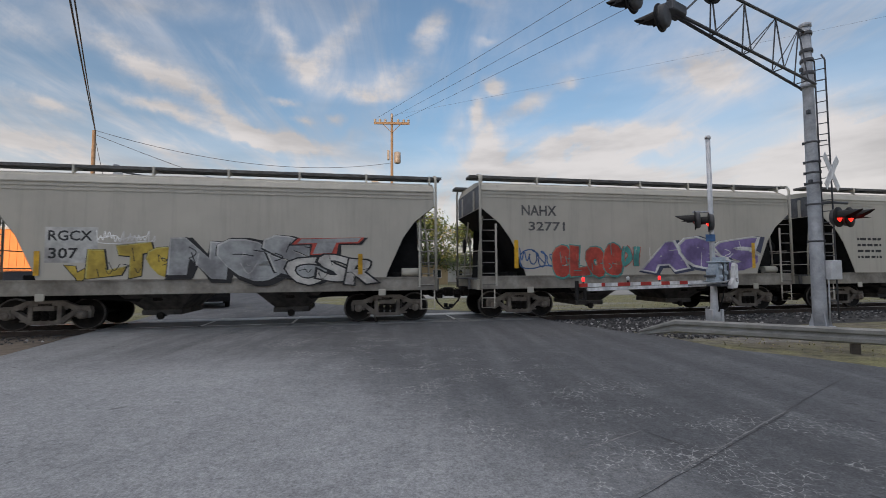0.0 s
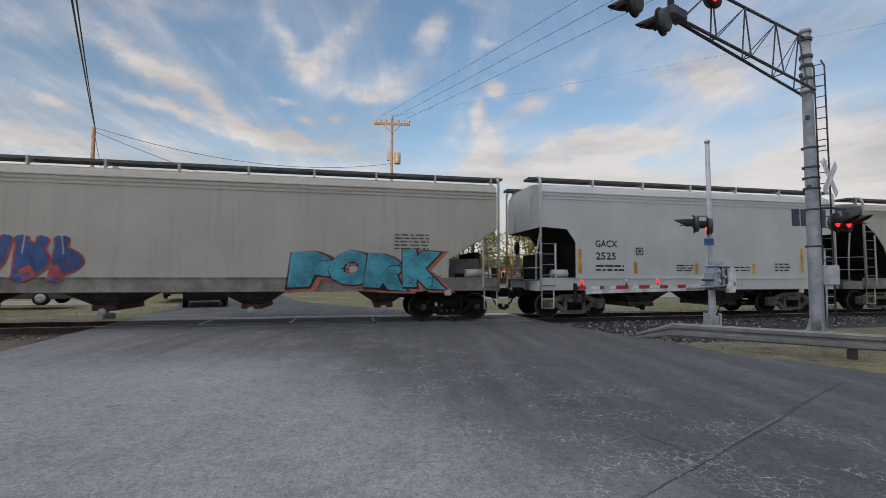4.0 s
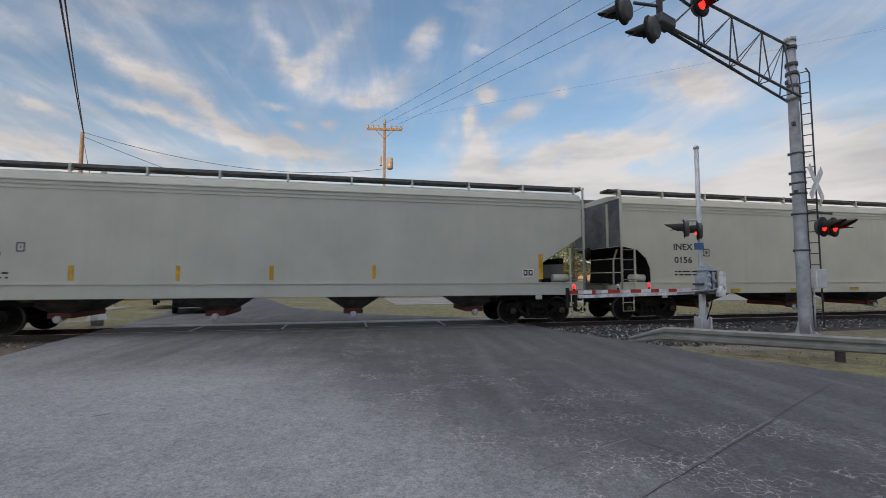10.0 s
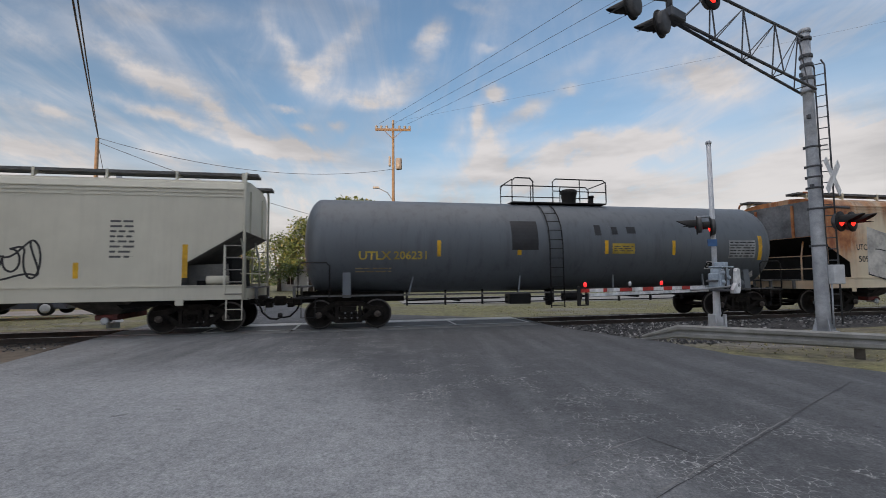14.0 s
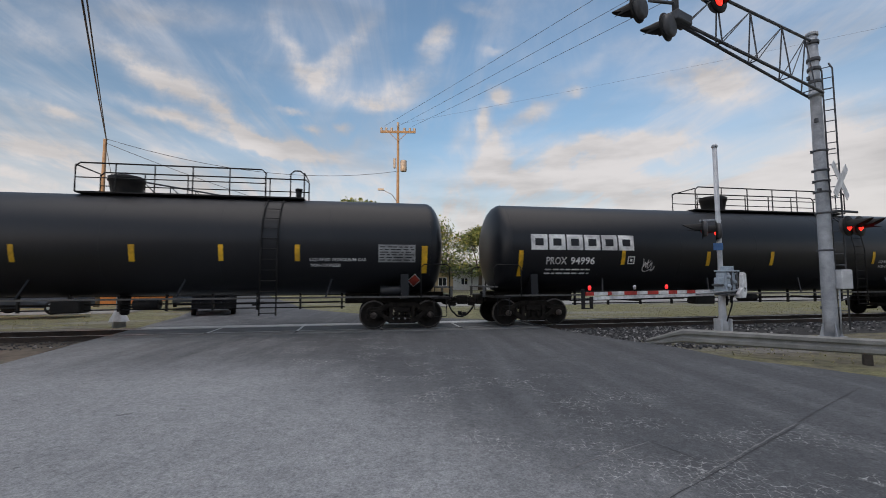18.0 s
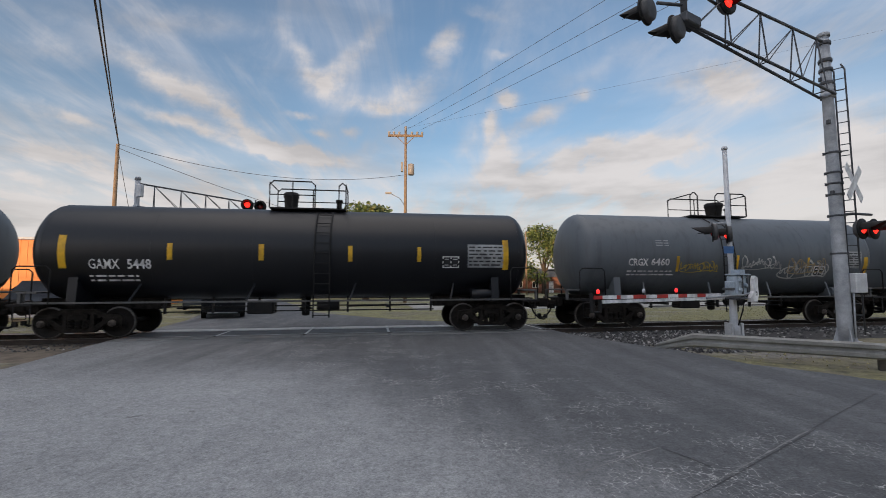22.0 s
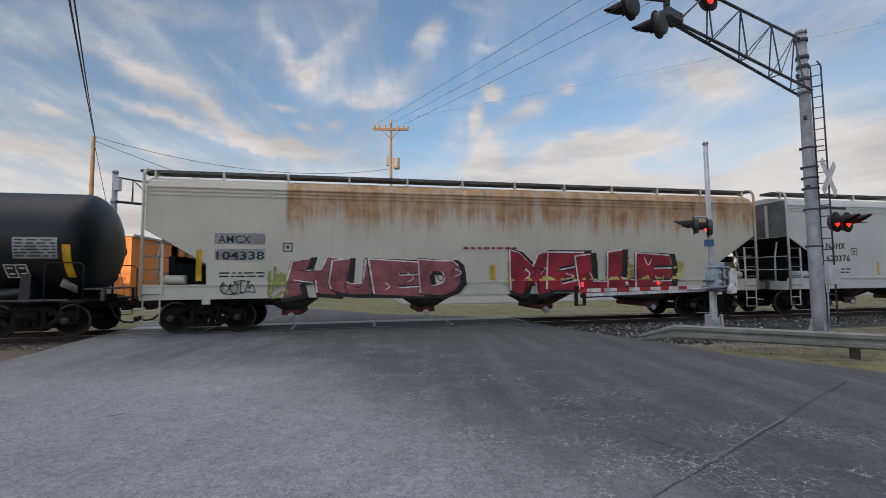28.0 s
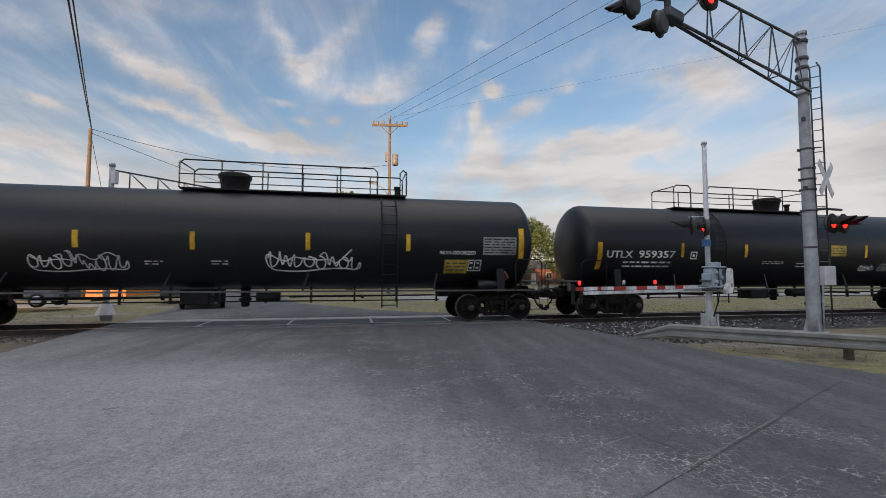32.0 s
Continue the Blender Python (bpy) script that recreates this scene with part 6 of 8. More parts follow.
    if dome is not None:
        bm = bmesh.new()
        lathe(bm, [(-0.1, valve * 0.84), (0.05, valve * 0.87), (0.40, valve), (0.44, valve * 1.08), (0.56, valve * 1.08), (0.60, valve * 0.9), (0.62, 0.1)], "z", 28, centre=(dome, 0, top))
        part("manway", bm, M["black"], c, "round black protective valve housing")
    else:
        bm = bmesh.new()
        lathe(bm, [(-0.1, 0.3), (0.15, 0.3), (0.2, 0.34), (0.26, 0.34), (0.28, 0.1)], "z", 20, centre=((x0 + x1) / 2, 0, top))
        part("manway", bm, M["black"], c)
    bm = bmesh.new()
    rod(bm, (x1 - 0.25, 0, top), (x1 - 0.25, 0, top + 0.35), 0.09, 10)
    rod(bm, (x1 - 0.25, 0, top + 0.33), (x1 - 0.25, 0, top + 0.40), 0.12, 10)
    part("relief_valve", bm, M["black"], c)
    side = lambda z: math.sqrt(max(0.01, R * R - (z - zc) ** 2))
    bm = bmesh.new()
    for x in (-0.23, 0.23):
        pts = [(ladder + x, -side(z) - 0.09, z) for z in (top - 0.12, top - 0.3, top - 0.6, top - 1.0, zc)] + [(ladder + x, -R - 0.09, 0.55)]
        pipe(bm, pts, 0.022, 6)
    for k in range(11):
        z = 0.62 + 0.31 * k
        y = -side(z) - 0.09 if z > zc else -R - 0.09
        rod(bm, (ladder - 0.23, y, z), (ladder + 0.23, y, z), 0.014, 5)
    part("ladder", bm, M["black"], c)
    ws = truck(c, -L / 2 + 2.2, M["truck"]) + truck(c, L / 2 - 2.2, M["truck"])
    return c, ws, side


M["walk"] = surface("walkway_steel", (0.16, 0.16, 0.16), (0.09, 0.085, 0.08), 4, 0.7, 0.2, 0.1)
M["rail_paint"] = surface("handrail_paint", (0.12, 0.12, 0.12), (0.07, 0.065, 0.06), 4, 0.6, 0, 0.1)
GREY = car_paint("hopper_grey", (0.475, 0.448, 0.385), amount=0.34)
SAGE = car_paint("hopper_sage_grey", (0.475, 0.488, 0.425), amount=0.12)
LIGHT = car_paint("hopper_light_grey", (0.56, 0.57, 0.50), amount=0.12)
BEIGE = car_paint("hopper_beige", (0.575, 0.55, 0.455), amount=0.16)
PALE = car_paint("hopper_pale_grey", (0.60, 0.615, 0.60), amount=0.12)
CREAM = stained_paint("hopper_cream", (0.60, 0.54, 0.39), -1, 3.7, 4.6, 0.85)
RUSTY = stained_paint("hopper_rusty", (0.72, 0.63, 0.46), 1, 3.1, 4.3, 1.15)
RUSTB = stained_paint("hopper_rust_band", (0.60, 0.58, 0.50), 0, 2.95, 3.75, 1.25)
TBLACK = car_paint("tank_black", (0.0085, 0.0095, 0.0125), (0.024, 0.022, 0.02), 0.3, 0.40, spec=0.42)
TDARK = car_paint("tank_faded_black", (0.046, 0.048, 0.053), (0.02, 0.019, 0.018), 0.45, 0.5)
TGREY = car_paint("tank_grey", (0.112, 0.127, 0.142), (0.022, 0.021, 0.02), 0.6, 0.48)

# kind, paint, place of the middle at 0 s, coupled length
TRAIN = (
    ("H2g", 23.38, 13.50), ("H2g", 9.88, 13.50), ("H2g", -3.73, 13.72), ("H2g", -17.24, 13.30),
    ("H2g", -30.70, 13.62), ("H2g", -44.18, 13.35), ("H2w", -57.63, 13.54), ("H4g", -74.67, 20.53),
    ("H4s", -95.20, 20.53), ("Tk", -114.30, 17.67), ("H4c", -133.52, 20.76), ("H4e", -154.89, 21.98),
    ("H4s", -176.21, 20.67), ("H4s", -196.92, 20.76), ("H4r", -217.78, 20.96), ("Tg", -237.61, 18.71),
    ("H4e", -257.71, 21.49), ("Tk", -279.20, 21.49), ("Tk", -300.60, 21.32), ("Tk", -321.86, 21.21),
    ("Tg", -342.02, 19.10), ("Tg", -358.39, 13.65), ("Tg", -372.11, 13.77), ("Tk", -387.20, 16.41),
    ("Tg", -404.83, 18.85), ("Tk", -423.54, 18.58), ("H4l", -443.72, 21.77), ("H4w", -465.27, 21.33),
    ("H4b", -486.76, 21.64), ("Tk", -505.21, 15.26), ("Td", -523.70, 21.74), ("Tk", -544.81, 20.48),
    ("Tk", -565.30, 20.50))
# tank cars by place in the train: top, platform ends, valve housing, ladder
TANKS = {
    9: (4.02, -1.34, 0.65, 0.21, -0.74), 15: (4.2, -1.56, 2.07, 0.91, -0.43), 17: (4.26, -2.22, 5.37, -0.61, 4.5), 18: (4.22, -1.64, 5.34, -0.31, 4.51),
    19: (4.2, -1.18, 5.29, -0.11, 4.47), 20: (4.02, -1.33, 1.43, None, -0.54), 21: (4.03, -0.9, 1.21, None, 0.44), 22: (4.08, -1.19, 1.2, 0.34, -0.53),
    23: (3.98, -1.1, 1.27, -0.54, 0.65), 24: (4.1, -0.91, 1.73, -0.08, 0.93), 25: (4.06, -1.94, 0.95, -0.21, -0.9), 29: (4.15, -1.32, 1.83, -0.37, 0.38),
    30: (4.1, -5.77, 1.24, -0.17, -4.99), 31: (4.14, -5.14, 1.13, -0.15, -4.04), 32: (4.18, -1.83, 5.07, -0.41, 4.46)}
LABELS = {
    0: "grey two-bay covered hopper car on the track", 1: "grey covered hopper car with red and purple graffiti", 2: "grey covered hopper car with yellow and silver graffiti",
    3: "weathered grey covered hopper car with white and orange graffiti", 4: "grey covered hopper car with faint pale blue graffiti", 5: "grey covered hopper car with black and silver graffiti",
    6: "clean light grey covered hopper car with yellow reflectors", 7: "grey covered hopper car with cyan and blue graffiti", 8: "clean pale grey four-bay covered hopper car",
    9: "glossy black tank car with white lettering", 10: "cream four-bay covered hopper car with small graffiti", 11: "beige covered hopper car with a black tag",
    12: "clean pale grey four-bay covered hopper car", 13: "pale grey covered hopper car with thin red graffiti", 14: "rust-stained covered hopper car with silver graffiti",
    15: "dark grey tank car with yellow lettering", 16: "beige covered hopper car with a tall black tag", 17: "long black tank car with a large white emblem",
    18: "long black tank car with a large white emblem", 19: "long black tank car with a large white emblem", 20: "dark grey tank car with oily drips by the ladder",
    21: "short dark grey tank car with black patches", 22: "short dark grey tank car with pale graffiti", 23: "glossy black tank car with yellow reflectors",
    24: "dark grey tank car covered in white graffiti tags", 25: "black tank car with white lettering and a yellow notice", 26: "pale grey covered hopper car with white and red graffiti",
    27: "clean light grey four-bay covered hopper car", 28: "rust-streaked pale covered hopper car with red graffiti", 29: "black tank car with a railed top platform",
    30: "long black tank car with grey graffiti tags", 31: "long black tank car with white lettering", 32: "long glossy black tank car with two white tags"}
CARS = []


def build_train():
    paints = {"g": GREY, "l": LIGHT, "s": SAGE, "e": BEIGE, "w": PALE, "c": CREAM, "r": RUSTY, "b": RUSTB}
    for i, (kind, s0, L) in enumerate(TRAIN):
        if kind[0] == "H":
            two = kind[1] == "2"
            roof = {6: 4.82, 1: 4.74, 0: 4.78}.get(i, 4.62 if two else 4.72)
            r = hopper_car(L, int(kind[1]), paints[kind[2]], LABELS[i], roof=roof, steep=two and i != 6, brake_end=-1, short=i == 11, portal=i == 6)
        else:
            top, x0, x1, dome, lad = TANKS[i]
            r = tank_car(L, {"k": TBLACK, "g": TGREY, "d": TDARK}[kind[1]], LABELS[i], top, (x0, x1), dome, lad, "cage" if i == 29 else "rail", {9: 0.26, 15: 0.28, 22: 0.3, 23: 0.23, 24: 0.34}.get(i, 0.46))
        CARS.append((s0, *r))


build_train()


# ---------------------------------------------------------------- lettering, reflectors and graffiti on the cars
INK = {}
for key, col in dict(k=(0.015, 0.015, 0.017), d=(0.09, 0.09, 0.09), w=(0.82, 0.82, 0.80), white=(0.72, 0.72, 0.70), pale=(0.50, 0.50, 0.48), silver=(0.33, 0.34, 0.34), coatdark=(0.46, 0.455, 0.42), dusk=(0.34, 0.32, 0.36), scuff=(0.42, 0.38, 0.30), faint=(0.25, 0.12, 0.10), coatgrey=(0.53, 0.54, 0.475), steel=(0.52, 0.50, 0.46), haze=(0.50, 0.50, 0.49),
                     red=(0.50, 0.07, 0.045), dred=(0.26, 0.05, 0.05), rose=(0.33, 0.10, 0.11), crimson=(0.36, 0.02, 0.04), coral=(0.48, 0.14, 0.09), orange=(0.48, 0.13, 0.06), pink=(0.50, 0.22, 0.26),
                     gold=(0.50, 0.36, 0.05), lemon=(0.52, 0.46, 0.14), tan=(0.36, 0.27, 0.15), olive=(0.30, 0.32, 0.09), mint=(0.38, 0.48, 0.42), teal=(0.07, 0.33, 0.30), cyan=(0.06, 0.36, 0.44), sky=(0.14, 0.36, 0.46),
                     blue=(0.05, 0.13, 0.32), dblue=(0.04, 0.10, 0.28), purple=(0.22, 0.16, 0.36), navy=(0.05, 0.06, 0.11), dk=(0.022, 0.022, 0.024), soot=(0.21, 0.21, 0.20)).items():
    INK[key] = flat_paint("ink_" + key, col)
LAYER = {}


def lift(i, step=0.0006):
    """The next free thickness of paint on a car, so that no two coats share a plane."""
    LAYER[i] = LAYER.get(i, 0.004) + step
    return LAYER[i]


def wrap(i, pts, k):
    """Points (u, z) on the near side of car i, k metres proud of it."""
    side = CARS[i][3]
    return [(u, -side(z) - k, z) for u, z in pts]


def flat(i, bm, u0, z0, u1, z1, k=None):
    k = k or lift(i)
    n = max(1, int((z1 - z0) / 0.12))
    rows = [wrap(i, [(u0, z0 + (z1 - z0) * q / n), (u1, z0 + (z1 - z0) * q / n)], k) for q in range(n + 1)]
    rows = [[bm.verts.new(p) for p in r] for r in rows]
    for a, b in zip(rows, rows[1:]):
        bm.faces.new((a[0], a[1], b[1], b[0]))


def stroke(i, bm, pts, w, k):
    """A brush stroke along points (u, z) with rounded ends."""
    path = []
    for (x0, y0), (x1, y1) in zip(pts, pts[1:]):
        n = max(1, int(math.hypot(x1 - x0, y1 - y0) / 0.10))
        path += [(x0 + (x1 - x0) * q / n, y0 + (y1 - y0) * q / n) for q in range(n)]
    path.append(pts[-1])
    prev = None
    for q, (x, y) in enumerate(path):
        xa, ya = path[max(0, q - 1)]
        xb, yb = path[min(len(path) - 1, q + 1)]
        dx, dy = xb - xa, yb - ya
        d = math.hypot(dx, dy) or 1.0
        nx, ny = -dy / d * w / 2, dx / d * w / 2
        f = 0.55 if q in (0, len(path) - 1) else 1.0
        cur = [bm.verts.new(p) for p in wrap(i, [(x - nx * f, y - ny * f), (x + nx * f, y + ny * f)], k)]
        if prev:
            bm.faces.new((prev[0], prev[1], cur[1], cur[0]))
        prev = cur


def on_car(name, i, bm, ink, label=""):
    part(name, bm, ink if not isinstance(ink, str) else INK[ink], CARS[i][1], label)


def words(i, u0, z0, u1, z1, text, ink):
    cu = bpy.data.curves.new("lettering", "FONT")
    cu.body, cu.resolution_u, cu.offset = text, 2, 0.011 if set(text) & set("MWmw") else 0.019
    ob = bpy.data.objects.new("lettering", cu)
    me = bpy.data.meshes.new_from_object(ob)
    bpy.data.objects.remove(ob)
    co = [v.co.copy() for v in me.vertices]
    xa, xb = min(c.x for c in co), max(c.x for c in co)
    ya, yb = min(c.y for c in co), max(c.y for c in co)
    k = lift(i)
    for v, c in zip(me.vertices, co):
        v.co = wrap(i, [(u0 + (c.x - xa) / (xb - xa) * (u1 - u0), z0 + (c.y - ya) / (yb - ya) * (z1 - z0))], k)[0]
    me.materials.clear()
    me.materials.append(INK[ink])
    put("lettering", me, CARS[i][1])


def strip(i, u0, z0, u1, z1):
    bm = bmesh.new()
    flat(i, bm, u0, z0, max(u1, u0 + 0.09), z1)
    on_car("reflector", i, bm, M["yellow"], "yellow reflective strip")


def panel(i, u0, z0, u1, z1, ink):
    bm = bmesh.new()
    flat(i, bm, u0, z0, u1, z1)
    on_car("painted_patch", i, bm, ink)


def streak_mark(i, u0, z0, u1, z1):
    bm = bmesh.new()
    flat(i, bm, u0, z0, u1, z1)
    on_car("painted_patch", i, bm, "gold")


def small_print(i, u0, z0, u1, z1, ink, n, name="small_print"):
    rnd = random.Random(i * 97 + int(u0 * 10))
    k = lift(i)
    h = (z1 - z0) / n
    for r in range(n):
        zm = z0 + h * (r + 0.47)
        steps, u, full = [], u0, True
        while u < u1 - 0.05:
            w = min(rnd.uniform(0.08, 0.32) if full else rnd.uniform(0.04, 0.09), u1 - u)
            half = h * (0.20 if full else 0.02)
            steps += [(u, half), (u + w, half)]
            u, full = u + w, not full
        bm = bmesh.new()
        prev = None
        for u, half in steps:
            cur = [bm.verts.new(p) for p in wrap(i, [(u, zm - half), (u, zm + half)], k)]
            if prev:
                bm.faces.new((prev[0], cur[0], cur[1], prev[1]))
            prev = cur
        on_car(name, i, bm, ink)


def data_table(i, u0, z0, u1, z1):
    dark = TRAIN[i][0][0] == "T"
    bm = bmesh.new()
    flat(i, bm, u0, z0, u1, z1)
    on_car("data_table", i, bm, "silver", "pale stencilled data table")
    small_print(i, u0 + 0.04, z0 + 0.03, u1 - 0.04, z1 - 0.03, "dk", 6)


def square_mark(i, u0, z0, u1, z1):
    bm = bmesh.new()
    k, t = lift(i), 0.035
    for a, b, c, d in ((u0, z0, u1, z0 + t), (u0, z1 - t, u1, z1), (u0, z0 + t, u0 + t, z1 - t), (u1 - t, z0 + t, u1, z1 - t)):
        flat(i, bm, a, b, c, d, k)
    flat(i, bm, u0 + 2.5 * t, z0 + 2.5 * t, u1 - 2.5 * t, z1 - 2.5 * t, k)
    on_car("square_mark", i, bm, "w" if TRAIN[i][0][0] == "T" else "d")


def label_plate(i, u0, z0, u1, z1):
    bm = bmesh.new()
    flat(i, bm, u0, z0, u1, z1)
    on_car("label_plate", i, bm, "k", "black consolidated stencil plate")
    bm = bmesh.new()
    k, t = lift(i), 0.03
    um = (u0 + u1) / 2
    for a, b, c, d in ((u0, z0, u1, z0 + t), (u0, z1 - t, u1, z1), (u0, z0 + t, u0 + t, z1 - t), (u1 - t, z0 + t, u1, z1 - t), (um - t / 2, z0 + t, um + t / 2, z1 - t)):
        flat(i, bm, a, b, c, d, k)
    for a in (u0, um):
        flat(i, bm, a + 2.2 * t, z0 + 2.6 * t, a + (u1 - u0) / 2 - 2.2 * t, z1 - 2.6 * t, k)
    on_car("label_print", i, bm, "w")


def notice(i, u0, z0, u1, z1):
    bm = bmesh.new()
    flat(i, bm, u0, z0, u1, z1)
    on_car("notice", i, bm, "gold", "yellow inspection notice")
    small_print(i, u0 + 0.06, z0 + 0.06, u1 - 0.06, z1 - 0.06, "d", 3)


def placard(i, u0, z0, u1, z1, ink):
    um, zm, r = (u0 + u1) / 2, (z0 + z1) / 2, min((z1 - z0) / 2, 0.24)
    for rr, col, nm in ((r, "w", "placard"), (r * 0.86, ink, "placard_face")):
        bm = bmesh.new()
        k = lift(i) + 0.035
        bm.faces.new([bm.verts.new(p) for p in wrap(i, [(um - rr, zm), (um, zm - rr), (um + rr, zm), (um, zm + rr)], k)])
        on_car(nm, i, bm, col, "diamond hazard placard" if nm == "placard" else "")


def emblem(i, u0, z0, u1, z1, ink, n):
    """A maker's emblem as a row of plain rounded frames."""
    w = (u1 - u0) / n
    for q in range(n):
        bm = bmesh.new()
        k, a, b, t = lift(i), u0 + w * q + w * 0.04, u0 + w * (q + 1) - w * 0.05, (z1 - z0) * 0.27
        if n == 6:
            flat(i, bm, a, z1 - t, b, z1, k)
            flat(i, bm, a, z0, b, z0 + t, k)
            flat(i, bm, a, z0 + t, a + t, z1 - t, k)
            flat(i, bm, b - t, z0 + t, b, z1 - t, k)
        else:
            flat(i, bm, a, z0, b, z1, k)
        on_car("emblem", i, bm, ink, "plain block of a large emblem")


def swoop(rnd, x, w, z, h):
    """One random bar, hook or bow inside a cell; no letter."""
    kind = rnd.random()
    a, b = rnd.uniform(0.0, 0.45), rnd.uniform(0.55, 1.0)
    if kind < 0.35:
        lean = rnd.uniform(-0.35, 0.35)
        pts = [(a, 0.0), (a + lean * 0.5, 0.5 + rnd.uniform(-0.1, 0.1)), (a + lean, 1.0)]
    elif kind < 0.6:
        y = rnd.uniform(0.25, 0.9)
        pts = [(0.0, y), (0.5, y + rnd.uniform(-0.2, 0.2)), (1.0, y + rnd.uniform(-0.3, 0.3))]
    elif kind < 0.85:
        y0, y1 = rnd.uniform(0.0, 0.3), rnd.uniform(0.7, 1.0)
        pts = [(a, y0)] + [(a + (b - a) * math.sin(math.pi * k / 6), y0 + (y1 - y0) * k / 6) for k in range(1, 6)] + [(a, y1)]
    else:
        pts = [(0.1, 1.0), (0.5, rnd.uniform(0.0, 0.2)), (0.9, rnd.uniform(0.8, 1.05))]
    return [(x + u * w, z + max(0.0, min(1.0, v)) * h) for u, v in pts]


def coat(i, bm, k):
    """Bends a flat form of (u, 0, z) onto the side of car i, k metres proud of it."""
    zs = [v.co.z for v in bm.verts]
    tank = TRAIN[i][0][0] == "T"
    cuts = [min(zs) + 0.12 * q for q in range(1, int((max(zs) - min(zs)) / 0.12) + 1)] if tank else [1.428, 1.432]
    for z in cuts:
        if min(zs) < z < max(zs):
            bmesh.ops.bisect_plane(bm, geom=bm.verts[:] + bm.edges[:] + bm.faces[:], plane_co=(0, 0, z), plane_no=(0, 0, 1))
    side = CARS[i][3]
    for v in bm.verts:
        v.co.y = -side(v.co.z) - k


GLYPHS = {}


def glyph(ch, fat):
    """One letter of the built-in font, fattened: its flat points and faces."""
    if (ch, fat) not in GLYPHS:
        cu = bpy.data.curves.new("glyph", "FONT")
        cu.body, cu.resolution_u, cu.offset = ch, 3, fat
        ob = bpy.data.objects.new("glyph", cu)
        me = bpy.data.meshes.new_from_object(ob)
        bpy.data.objects.remove(ob)
        GLYPHS[ch, fat] = [(v.co.x, v.co.y) for v in me.vertices], [tuple(p.vertices) for p in me.polygons]
        bpy.data.meshes.remove(me)
    return GLYPHS[ch, fat]


def letters(i, u0, z0, u1, z1, text, fills, edge=None, shade=None, glint=None, fat=0.062, rim=0.040, wild=1.0):
    """Fat hand-sprayed letters that lean on each other: shadow, outline, highlight, fill."""
    rnd = random.Random(i * 17 + int(u0 * 9))
    n, w, h = len(text), u1 - u0, z1 - z0
    cw = w / n
    fills = [fills] if isinstance(fills, str) else fills
    cells = []
    for q, ch in enumerate(text):
        pts = glyph(ch, fat)[0]
        xs, ys = [p[0] for p in pts], [p[1] for p in pts]
        narrow = 0.30 if ch == "I" else 0.0
        x0, x1 = u0 + cw * (q - 0.08 + narrow), u0 + cw * (q + 1.08 - narrow)
        y0, y1 = z0 + h * rnd.uniform(0, 0.10) * wild, z1 - h * rnd.uniform(0, 0.16) * wild
        cells.append((ch, fills[q % len(fills)], min(xs), max(xs), min(ys), max(ys), x0, x1, y0, y1, rnd.uniform(-0.16, 0.16) * wild, rnd.uniform(0, 6.28), rnd.uniform(0.04, 0.10) * wild))

    def lay(cell, more, ink, name, dx, dz, label=""):
        ch, _, xa, xb, ya, yb, x0, x1, y0, y1, lean, ph, wav = cell
        pts, polys = glyph(ch, fat + more)
        bm = bmesh.new()
        vs = []
        for x, y in pts:
            a, b = (x - xa) / (xb - xa), (y - ya) / (yb - ya)
            a2 = a + lean * (b - 0.5) + wav * math.sin(5.0 * b + ph)
            b2 = b + wav * math.sin(4.0 * a + ph * 1.7)
            vs.append(bm.verts.new((x0 + a2 * (x1 - x0) + dx, 0, y0 + b2 * (y1 - y0) + dz)))
        for f in polys:
            bm.faces.new([vs[j] for j in f])
        coat(i, bm, lift(i, 0.00025))
        on_car(name, i, bm, ink, label)
    if shade:
        for c in cells:
            lay(c, rim + 0.03, shade, "graffiti_shadow", 0.06 * h, -0.03 * h)
    for k, c in enumerate(cells):
        if edge:
            lay(c, rim, edge, "graffiti_outline", 0, 0)
        if glint:
            lay(c, 0.010, glint, "graffiti_highlight", -0.018 * h, 0.018 * h)
        lay(c, 0.0, c[1], "graffiti", 0, 0, "fat sprayed graffiti letter")
        if edge and h > 0.7:
            for _ in range(3):
                bm = bmesh.new()
                x, z = rnd.uniform(c[6], c[7] - 0.3 * cw), rnd.uniform(c[8], c[9] - 0.3 * h)
                stroke(i, bm, bend(swoop(rnd, x, cw * rnd.uniform(0.25, 0.5), z, h * rnd.uniform(0.2, 0.4))), h * 0.022, lift(i, 0.00025))
                on_car("graffiti_line", i, bm, edge if rnd.random() < 0.65 else glint or edge)


def bend(pts, times=2):
    """Rounds the corners of a line."""
    for _ in range(times):
        out = [pts[0]]
        for (x0, y0), (x1, y1) in zip(pts, pts[1:]):
            out += [(x0 * 0.75 + x1 * 0.25, y0 * 0.75 + y1 * 0.25), (x0 * 0.25 + x1 * 0.75, y0 * 0.25 + y1 * 0.75)]
        pts = out + [pts[-1]]
    return pts


